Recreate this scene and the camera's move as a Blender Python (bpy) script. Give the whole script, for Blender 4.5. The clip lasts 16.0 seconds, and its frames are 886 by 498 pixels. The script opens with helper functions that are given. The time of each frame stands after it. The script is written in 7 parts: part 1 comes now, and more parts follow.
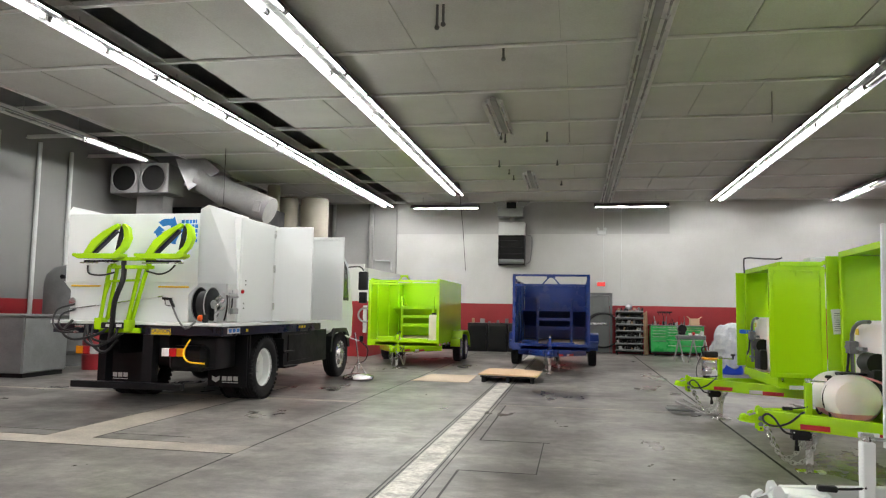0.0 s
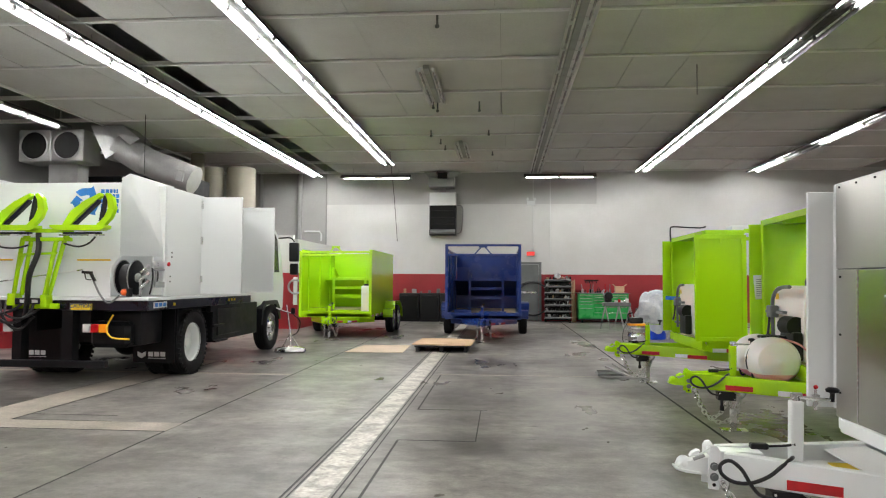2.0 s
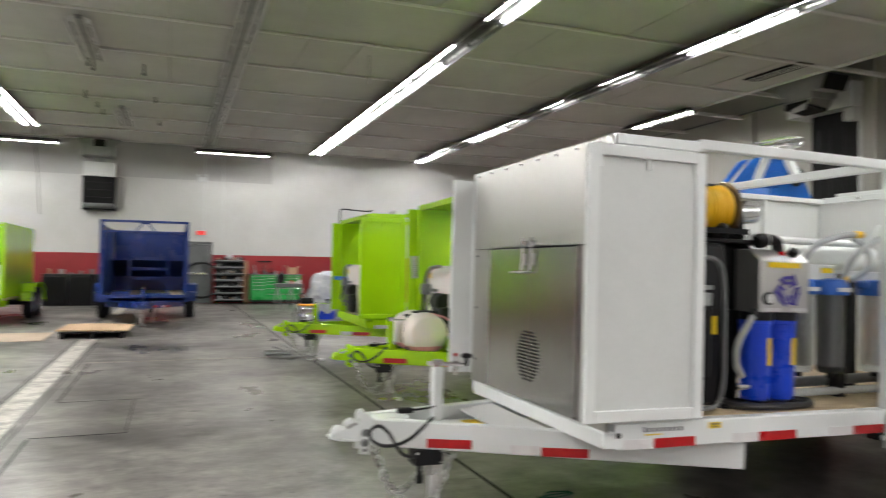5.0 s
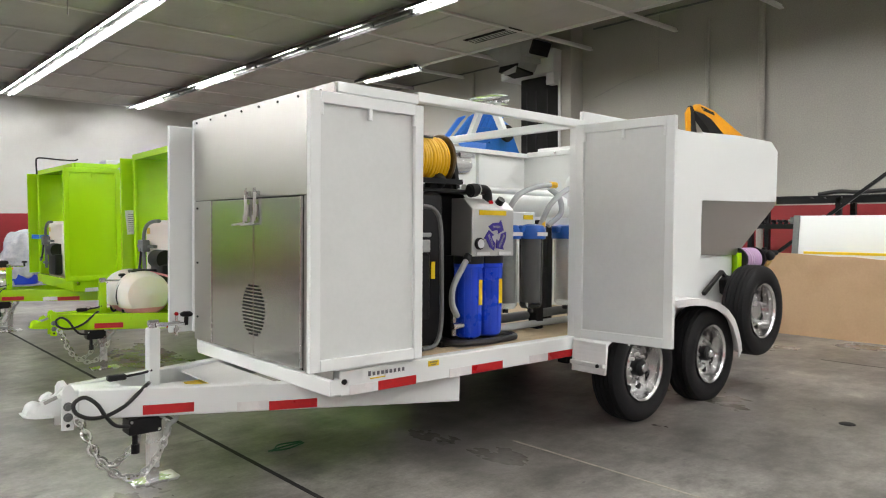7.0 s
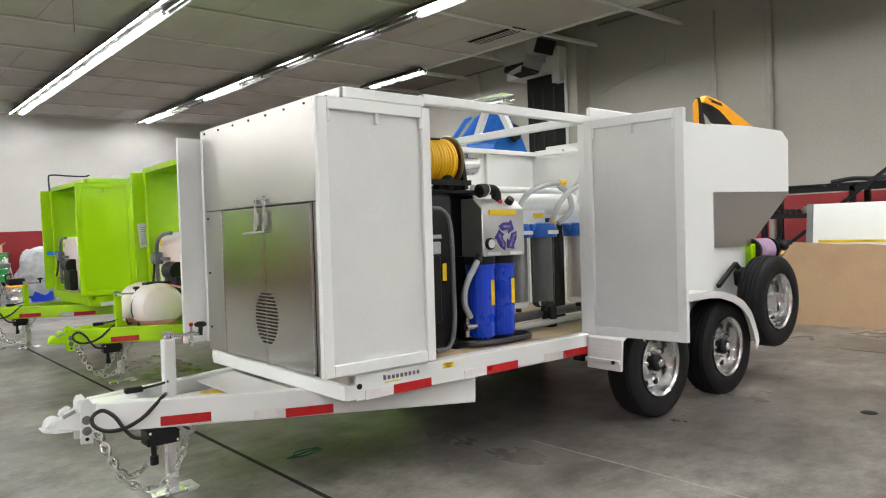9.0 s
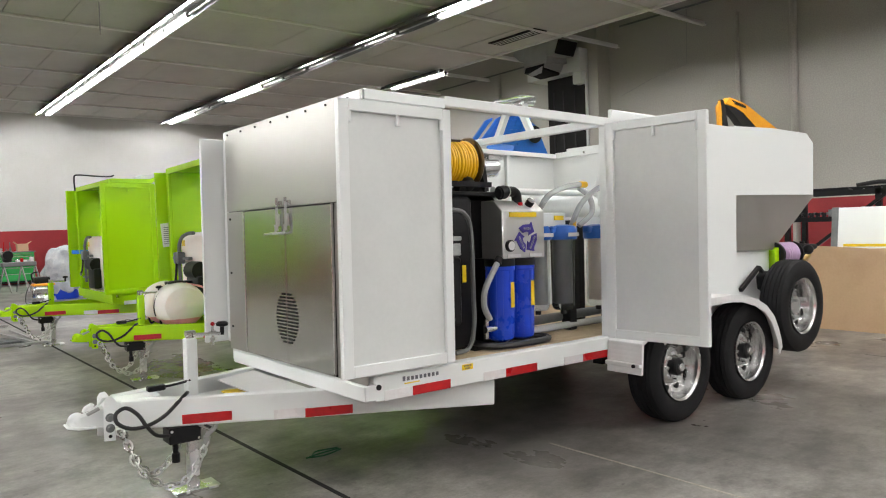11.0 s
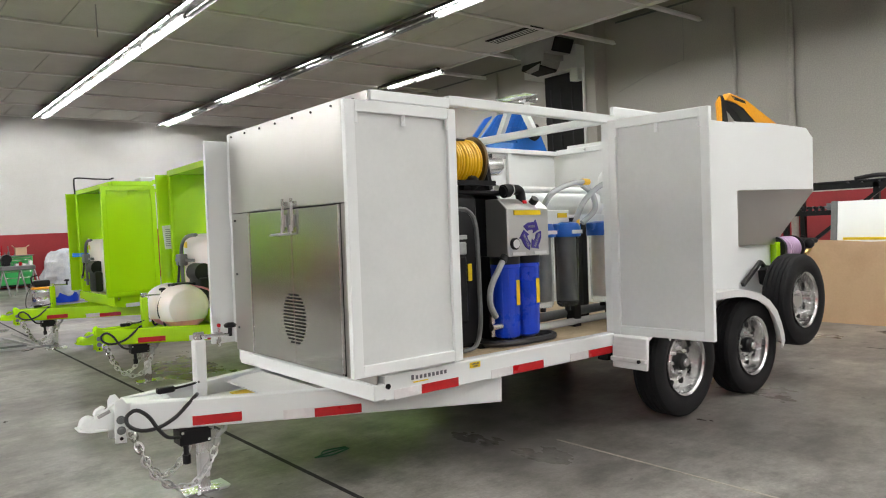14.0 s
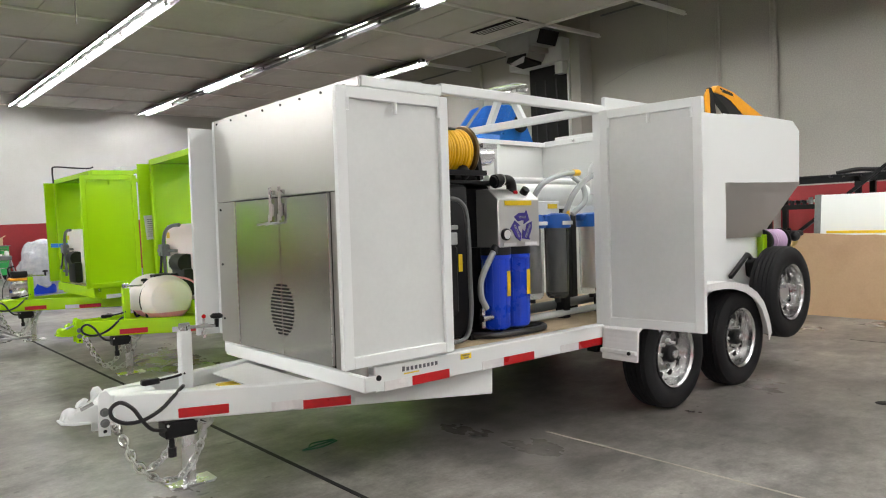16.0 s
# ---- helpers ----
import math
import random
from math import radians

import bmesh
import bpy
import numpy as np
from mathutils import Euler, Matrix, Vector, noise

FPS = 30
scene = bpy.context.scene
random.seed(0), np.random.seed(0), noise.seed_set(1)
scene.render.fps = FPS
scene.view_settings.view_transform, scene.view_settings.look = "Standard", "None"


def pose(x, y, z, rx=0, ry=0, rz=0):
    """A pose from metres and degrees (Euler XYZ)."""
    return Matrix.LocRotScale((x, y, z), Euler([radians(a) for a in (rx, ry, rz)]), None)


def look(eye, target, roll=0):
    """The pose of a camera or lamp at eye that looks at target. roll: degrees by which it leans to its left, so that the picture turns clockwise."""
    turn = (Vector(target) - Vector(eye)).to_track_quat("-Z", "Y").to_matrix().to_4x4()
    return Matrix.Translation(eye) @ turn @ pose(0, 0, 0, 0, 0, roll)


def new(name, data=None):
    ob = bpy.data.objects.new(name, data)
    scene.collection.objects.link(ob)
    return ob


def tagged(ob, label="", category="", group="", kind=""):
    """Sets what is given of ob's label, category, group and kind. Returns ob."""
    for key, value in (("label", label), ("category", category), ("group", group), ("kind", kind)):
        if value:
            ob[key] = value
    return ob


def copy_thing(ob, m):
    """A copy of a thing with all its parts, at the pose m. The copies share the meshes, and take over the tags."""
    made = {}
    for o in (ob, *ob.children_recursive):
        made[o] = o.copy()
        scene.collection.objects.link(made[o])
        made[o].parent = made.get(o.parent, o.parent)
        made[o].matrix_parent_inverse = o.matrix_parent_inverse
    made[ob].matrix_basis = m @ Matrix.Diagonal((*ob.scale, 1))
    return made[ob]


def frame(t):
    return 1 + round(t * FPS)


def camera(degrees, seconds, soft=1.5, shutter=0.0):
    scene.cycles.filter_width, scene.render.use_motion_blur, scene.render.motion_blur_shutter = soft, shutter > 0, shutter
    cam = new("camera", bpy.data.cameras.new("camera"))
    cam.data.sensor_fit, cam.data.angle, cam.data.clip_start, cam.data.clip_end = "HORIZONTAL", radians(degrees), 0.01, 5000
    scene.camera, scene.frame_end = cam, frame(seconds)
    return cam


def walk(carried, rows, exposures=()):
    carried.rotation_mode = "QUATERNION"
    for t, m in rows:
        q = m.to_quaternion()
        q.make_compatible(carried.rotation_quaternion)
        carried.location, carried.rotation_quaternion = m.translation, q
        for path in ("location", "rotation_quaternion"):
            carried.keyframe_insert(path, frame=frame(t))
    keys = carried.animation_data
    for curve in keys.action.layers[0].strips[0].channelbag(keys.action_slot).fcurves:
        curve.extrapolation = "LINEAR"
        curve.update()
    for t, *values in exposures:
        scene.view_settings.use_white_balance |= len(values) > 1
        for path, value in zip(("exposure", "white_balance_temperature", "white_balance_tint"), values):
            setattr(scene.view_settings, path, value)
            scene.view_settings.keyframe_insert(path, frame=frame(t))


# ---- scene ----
cam = camera(63.9, 16.0, soft=1.1, shutter=0.4)

PATH = [
    (0, (0.063, 0.268, 1.413), (-0.303, 2.226, 1.583), 1.0),
    (0.5, (0.081, 0.273, 1.405), (-0.31, 2.231, 1.53), 0.5),
    (1, (0.081, 0.281, 1.404), (-0.266, 2.248, 1.502), 0.2),
    (1.5, (0.045, 0.3, 1.401), (-0.195, 2.283, 1.497), -0.1),
    (2, (-0.03, 0.32, 1.408), (-0.198, 2.311, 1.498), 0.3),
    (2.5, (-0.054, 0.319, 1.394), (-0.174, 2.315, 1.46), 0.6),
    (3, (-0.036, 0.316, 1.389), (-0.102, 2.315, 1.443), 0.6),
    (3.5, (-0.033, 0.305, 1.392), (-0.05, 2.304, 1.443), 0.3),
    (4, (-0.029, 0.295, 1.4), (0.063, 2.292, 1.449), 0.3),
    (4.5, (-0.028, 0.307, 1.395), (0.253, 2.287, 1.445), 0.4),
    (5, (0.05, 0.352, 1.373), (0.763, 2.22, 1.422), 0.8),
    (5.2, (0.074, 0.338, 1.368), (0.946, 2.137, 1.412), 1.0),
    (7.3, (0.128, 0.362, 1.353), (1.47, 1.843, 1.267), -0.44),
    (7.5, (0.124, 0.365, 1.347), (1.466, 1.845, 1.258), -0.65),
    (8, (0.128, 0.36, 1.349), (1.465, 1.845, 1.258), -1.36),
    (8.5, (0.139, 0.356, 1.351), (1.465, 1.851, 1.269), -1.98),
    (9, (0.137, 0.356, 1.352), (1.446, 1.866, 1.281), -2.37),
    (9.5, (0.136, 0.352, 1.354), (1.429, 1.877, 1.288), -2.42),
    (10, (0.132, 0.357, 1.356), (1.415, 1.89, 1.294), -2.3),
    (12.5, (0.133, 0.358, 1.354), (1.387, 1.914, 1.279), -2.0),
    (13, (0.133, 0.368, 1.355), (1.392, 1.92, 1.278), -2.32),
    (13.5, (0.11, 0.377, 1.351), (1.377, 1.922, 1.275), -2.72),
    (14, (0.083, 0.373, 1.362), (1.357, 1.913, 1.291), -2.76),
    (14.5, (0.107, 0.393, 1.353), (1.385, 1.929, 1.274), -2.6),
    (15, (0.119, 0.404, 1.334), (1.402, 1.937, 1.26), -2.34),
    (15.5, (0.102, 0.407, 1.35), (1.395, 1.931, 1.271), -2.3),
    (16, (0.077, 0.442, 1.347), (1.388, 1.949, 1.254), -2.47),
]
walk(cam, [(t, look(eye, target, roll)) for t, eye, target, roll in PATH], [(0, 0.06), (5, 0.06), (7.3, 0.27), (16, 0.27)])

# ---- world and light ----
wd = bpy.data.worlds.new("world")
scene.world = wd
wd.use_nodes = True
wd.node_tree.nodes["Background"].inputs[0].default_value = (0.5, 0.55, 0.6, 1)
wd.node_tree.nodes["Background"].inputs[1].default_value = 0.02
TUBE_POWER = 122.0


# ---- materials ----
def mat(name, col, rough=0.5, metal=0.0, col2=None, scale=2.0, lo=0.35, hi=0.7, fine=0.06, fscale=40.0,
        bump=0.0, bscale=80.0, rvar=0.08, coat=0.0, stretch=None, spec=0.5, rscale=None):
    """Paint, metal or plastic with a slow stain and a fine grain."""
    m = bpy.data.materials.new(name)
    m.use_nodes = True
    nt = m.node_tree
    N, L = nt.nodes, nt.links
    b = N["Principled BSDF"]
    b.inputs["Metallic"].default_value = metal
    b.inputs["Specular IOR Level"].default_value = spec
    b.inputs["Coat Weight"].default_value = coat
    b.inputs["Coat Roughness"].default_value = 0.12
    tc = N.new("ShaderNodeTexCoord")
    mp = N.new("ShaderNodeMapping")
    L.new(tc.outputs["Object"], mp.inputs[0])
    if stretch:
        mp.inputs["Scale"].default_value = stretch
    n1 = N.new("ShaderNodeTexNoise")
    n1.inputs["Scale"].default_value, n1.inputs["Detail"].default_value = scale, 6
    n1.inputs["Roughness"].default_value = 0.6
    L.new(mp.outputs[0], n1.inputs["Vector"])
    n2 = N.new("ShaderNodeTexNoise")
    n2.inputs["Scale"].default_value, n2.inputs["Detail"].default_value = fscale, 4
    L.new(mp.outputs[0], n2.inputs["Vector"])
    r = N.new("ShaderNodeValToRGB")
    r.color_ramp.elements[0].position, r.color_ramp.elements[1].position = lo, hi
    c2 = col2 or tuple(c * 0.86 for c in col)
    r.color_ramp.elements[0].color, r.color_ramp.elements[1].color = (*c2, 1), (*col, 1)
    L.new(n1.outputs["Fac"], r.inputs[0])
    mx = N.new("ShaderNodeMix")
    mx.data_type, mx.blend_type = "RGBA", "OVERLAY"
    mx.inputs["Factor"].default_value = min(1.0, fine * 4)
    L.new(r.outputs[0], mx.inputs[6])
    L.new(n2.outputs["Fac"], mx.inputs[7])
    L.new(mx.outputs[2], b.inputs["Base Color"])
    rr = N.new("ShaderNodeMapRange")
    rr.inputs["To Min"].default_value, rr.inputs["To Max"].default_value = max(0.02, rough - rvar), min(1, rough + rvar)
    rr.inputs["From Min"].default_value, rr.inputs["From Max"].default_value = 0.3, 0.7
    if rscale:
        n3 = N.new("ShaderNodeTexNoise")
        n3.inputs["Scale"].default_value, n3.inputs["Detail"].default_value = rscale, 5
        L.new(mp.outputs[0], n3.inputs["Vector"])
        L.new(n3.outputs["Fac"], rr.inputs["Value"])
    else:
        L.new(n1.outputs["Fac"], rr.inputs["Value"])
    L.new(rr.outputs[0], b.inputs["Roughness"])
    if bump:
        n4 = N.new("ShaderNodeTexNoise")
        n4.inputs["Scale"].default_value, n4.inputs["Detail"].default_value = bscale, 3
        L.new(mp.outputs[0], n4.inputs["Vector"])
        bp = N.new("ShaderNodeBump")
        bp.inputs["Strength"].default_value, bp.inputs["Distance"].default_value = bump, 0.01
        L.new(n4.outputs["Fac"], bp.inputs["Height"])
        L.new(bp.outputs[0], b.inputs["Normal"])
    return m


def glow(name, col, power):
    m = bpy.data.materials.new(name)
    m.use_nodes = True
    b = m.node_tree.nodes["Principled BSDF"]
    b.inputs["Base Color"].default_value = (0.8, 0.8, 0.8, 1)
    b.inputs["Emission Color"].default_value = (*col, 1)
    b.inputs["Emission Strength"].default_value = power
    return m


def glassy(name, col, rough=0.05, trans=0.9, ior=1.45):
    m = bpy.data.materials.new(name)
    m.use_nodes = True
    b = m.node_tree.nodes["Principled BSDF"]
    b.inputs["Base Color"].default_value = (*col, 1)
    b.inputs["Roughness"].default_value = rough
    b.inputs["Transmission Weight"].default_value = trans
    b.inputs["IOR"].default_value = ior
    return m


M = {}
M["wall_white"] = mat("wall_white_paint", (0.64, 0.64, 0.625), 0.55, col2=(0.57, 0.57, 0.55), scale=0.7, bump=0.05, bscale=25)
# West wall: its shadow is put into a darker wall colour.
M["wall_shade"] = mat("wall_west_shade_grey", (0.29, 0.29, 0.286), 0.6, col2=(0.25, 0.25, 0.245), scale=0.6, bump=0.05, bscale=25)
M["wall_grey"] = mat("wall_grey_paint", (0.33, 0.33, 0.325), 0.6, col2=(0.28, 0.28, 0.27), scale=0.6, bump=0.05, bscale=25)
M["wall_mid"] = mat("wall_mid_tone", (0.43, 0.43, 0.42), 0.6, col2=(0.37, 0.37, 0.36), scale=0.6, bump=0.05, bscale=25)
# Upper band: shade from the light cutoff put into a greyer wall colour.
M["wall_upper"] = mat("wall_upper_shade_grey", (0.51, 0.51, 0.50), 0.6, col2=(0.46, 0.46, 0.45), scale=0.6, bump=0.05, bscale=25)
M["wall_beige"] = mat("wall_beige_paint", (0.45, 0.436, 0.395), 0.6, col2=(0.40, 0.388, 0.35), scale=0.5, bump=0.05, bscale=25)
M["wall_red"] = mat("wall_red_paint", (0.36, 0.022, 0.03), 0.4, col2=(0.28, 0.017, 0.024), scale=0.9, bump=0.03, bscale=30)
M["panel"] = mat("ceiling_panel_paint", (0.64, 0.64, 0.61), 0.75, col2=(0.55, 0.55, 0.52), scale=0.8, bump=0.06, bscale=60)
M["tbar"] = mat("ceiling_bar_paint", (0.84, 0.84, 0.82), 0.4, col2=(0.76, 0.76, 0.74))
M["roof"] = mat("roof_deck_paint", (0.42, 0.42, 0.40), 0.8)
M["strip"] = mat("pale_screed", (0.56, 0.53, 0.48), 0.5, col2=(0.24, 0.225, 0.20), scale=5.0, lo=0.36, hi=0.58, bump=0.2, bscale=40, fine=0.2, fscale=25)
M["strip2"] = mat("stained_screed", (0.47, 0.42, 0.36), 0.45, col2=(0.27, 0.24, 0.20), scale=3.0, bump=0.1, bscale=40, fine=0.12)
M["joint"] = mat("joint_filler", (0.035, 0.034, 0.033), 0.7)
M["white"] = mat("white_powder_coat", (0.80, 0.825, 0.82), 0.3, col2=(0.78, 0.805, 0.80), scale=0.6, lo=0.2, hi=0.8, coat=0.2, fine=0.004, rvar=0.02)
M["offwhite"] = mat("white_steel_enamel", (0.70, 0.72, 0.71), 0.4, col2=(0.64, 0.66, 0.65), fine=0.02)
M["lime"] = mat("lime_powder_coat", (0.42, 0.74, 0.006), 0.25, col2=(0.405, 0.715, 0.005), scale=0.6, lo=0.2, hi=0.8, coat=0.3, fine=0.004, rvar=0.02)
M["blue"] = mat("blue_powder_coat", (0.006, 0.032, 0.19), 0.28, col2=(0.0055, 0.029, 0.175), scale=0.6, lo=0.2, hi=0.8, coat=0.3, fine=0.004, rvar=0.02)
M["navy"] = mat("navy_bed_paint", (0.003, 0.005, 0.014), 0.3, col2=(0.003, 0.004, 0.01), coat=0.15, fine=0.01)
M["steel"] = mat("brushed_stainless", (0.50, 0.493, 0.47), 0.33, 1.0, col2=(0.494, 0.487, 0.464), scale=2, lo=0.2, hi=0.8, stretch=(1, 16, 0.3), rvar=0.02, fine=0.004, fscale=30)
# Door copy darker: the dim floor it mirrors is put into its colour.
M["steel_door"] = mat("darkened_stainless_door", (0.43, 0.425, 0.41), 0.21, 1.0, col2=(0.425, 0.42, 0.405), scale=2, lo=0.2, hi=0.8, stretch=(1, 16, 0.3), rvar=0.02, fine=0.004, fscale=30)
M["bronze"] = mat("dark_bronze_flange", (0.17, 0.12, 0.06), 0.35, 0.8)
M["satin"] = mat("satin_stainless", (0.60, 0.595, 0.58), 0.34, 0.8, col2=(0.585, 0.58, 0.565), scale=2, fine=0.004)
M["chrome"] = mat("zinc_plating", (0.85, 0.85, 0.85), 0.26, 1.0, fine=0.01)
M["chain"] = mat("plated_chain", (0.66, 0.66, 0.65), 0.28, 1.0, fine=0.02)
M["alu"] = mat("polished_aluminium", (0.86, 0.86, 0.86), 0.22, 1.0, fine=0.01, rvar=0.04)
M["galv"] = mat("galvanised_duct", (0.42, 0.42, 0.415), 0.55, 0.5, col2=(0.34, 0.34, 0.335), scale=4, fine=0.05)
M["rubber"] = mat("tyre_rubber", (0.011, 0.011, 0.012), 0.7, bump=0.1, bscale=120, rvar=0.08, spec=0.25)
M["hose"] = mat("black_hose_rubber", (0.012, 0.012, 0.013), 0.38)
M["black"] = mat("black_plastic", (0.008, 0.008, 0.009), 0.45, bump=0.03, spec=0.3)
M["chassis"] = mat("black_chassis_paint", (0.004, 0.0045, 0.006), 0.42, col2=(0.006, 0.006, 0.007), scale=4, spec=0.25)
# Flat near-black: black parts, and the shade inside holes, gaps and openings.
M["dark"] = mat("black_and_hollow_shade", (0.006, 0.006, 0.006), 0.9)
M["red_tape"] = mat("red_reflective_tape", (0.50, 0.01, 0.014), 0.3, bump=0.04, bscale=300)
M["white_tape"] = mat("white_reflective_tape", (0.82, 0.80, 0.80), 0.25, bump=0.04, bscale=300)
M["yellow"] = mat("yellow_sticker", (0.88, 0.62, 0.012), 0.4)
M["yhose"] = mat("yellow_hose_rubber", (0.95, 0.56, 0.010), 0.35, fine=0.01)
M["bluecan"] = mat("blue_housing_plastic", (0.008, 0.06, 0.62), 0.3, fine=0.01)
M["bluecap"] = mat("blue_cap_plastic", (0.006, 0.11, 0.50), 0.35)
M["dark_green"] = mat("dark_green_cord", (0.01, 0.09, 0.045), 0.6)
M["machine"] = mat("dark_machine_enamel", (0.15, 0.155, 0.155), 0.45, col2=(0.11, 0.115, 0.115), scale=3)
M["bluebin"] = mat("blue_bin_plastic", (0.008, 0.13, 0.55), 0.42, bump=0.03)
M["redorange"] = mat("red_orange_plastic", (0.85, 0.13, 0.012), 0.4)
M["orange"] = mat("orange_plastic", (0.93, 0.40, 0.012), 0.4)
M["ply"] = mat("plywood_deck", (0.64, 0.51, 0.33), 0.6, col2=(0.46, 0.35, 0.21), scale=3, stretch=(1, 9, 1), fine=0.12, bump=0.06)
M["palecard"] = mat("pale_cardboard", (0.62, 0.50, 0.38), 0.75, col2=(0.52, 0.41, 0.30), scale=1.5, bump=0.03)
M["card"] = mat("cardboard", (0.61, 0.42, 0.26), 0.75, col2=(0.53, 0.35, 0.21), scale=1.6, lo=0.3, hi=0.55, fine=0.02, bump=0.02)
M["poly"] = mat("translucent_poly_tank", (0.88, 0.81, 0.78), 0.34, col2=(0.84, 0.76, 0.73), scale=3, fine=0.02)
M["poly"].node_tree.nodes["Principled BSDF"].inputs["Subsurface Weight"].default_value = 0.6
M["poly"].node_tree.nodes["Principled BSDF"].inputs["Subsurface Radius"].default_value = (0.12, 0.10, 0.09)
M["poly"].node_tree.nodes["Principled BSDF"].inputs["Subsurface Scale"].default_value = 1.0
M["pink"] = mat("pink_liquid_level", (0.86, 0.34, 0.40), 0.35)
M["paper"] = mat("paper_sheet", (0.80, 0.80, 0.80), 0.7)
M["ink"] = mat("grey_print", (0.15, 0.15, 0.17), 0.6)
M["greysteel"] = mat("grey_machine_enamel", (0.17, 0.18, 0.18), 0.45, col2=(0.12, 0.125, 0.125), scale=3)
M["greylid"] = mat("pale_grey_enamel", (0.36, 0.375, 0.37), 0.4, col2=(0.30, 0.31, 0.305), scale=3)
M["beige"] = mat("aged_cream_paint", (0.27, 0.245, 0.195), 0.55, col2=(0.22, 0.20, 0.16), scale=2)
M["tool_green"] = mat("tool_chest_green", (0.03, 0.42, 0.09), 0.3, fine=0.01)
M["bag"] = mat("clear_plastic_wrap", (0.88, 0.89, 0.90), 0.18, col2=(0.62, 0.66, 0.72), scale=9, bump=0.6, bscale=22)
for key, value in (("Transmission Weight", 0.3), ("IOR", 1.12)):
    M["bag"].node_tree.nodes["Principled BSDF"].inputs[key].default_value = value
M["wood"] = mat("raw_timber", (0.40, 0.27, 0.15), 0.65, col2=(0.30, 0.19, 0.10), scale=5, fine=0.1)
M["glass"] = glassy("window_glass", (0.7, 0.8, 0.75), 0.03, 0.85)
M["clear"] = glassy("clear_filter_bowl", (0.86, 0.88, 0.88), 0.04, 0.95, 1.08)
M["latchsteel"] = mat("dull_plated_latch", (0.60, 0.60, 0.59), 0.25, 1.0, fine=0.02)
M["clearhose"] = glassy("clear_braided_hose", (0.85, 0.88, 0.90), 0.2, 0.5)
M["brass"] = mat("brass_fitting", (0.62, 0.45, 0.16), 0.3, 1.0)
M["lilac"] = mat("lilac_hose_rubber", (0.52, 0.36, 0.55), 0.4)
M["amber"] = mat("amber_lens", (0.85, 0.28, 0.01), 0.2)
M["redlens"] = mat("red_lens", (0.55, 0.01, 0.015), 0.2)
M["violet"] = mat("violet_print", (0.05, 0.03, 0.28), 0.4)
M["skyblue"] = mat("blue_print", (0.02, 0.20, 0.62), 0.4)
M["tube_on"] = glow("fluorescent_tube_lit", (1.0, 0.985, 0.965), TUBE_POWER)
M["tube_off"] = mat("fluorescent_tube_dead", (0.40, 0.40, 0.39), 0.25)
# Lit fixtures: glare held down by near-black colour, pale when switched off.
M["reflector"] = mat("glare_dimmed_reflector", (0.10, 0.10, 0.098), 0.5, spec=0.3)
M["channel"] = mat("glare_dimmed_channel", (0.05, 0.05, 0.048), 0.6, spec=0.2)


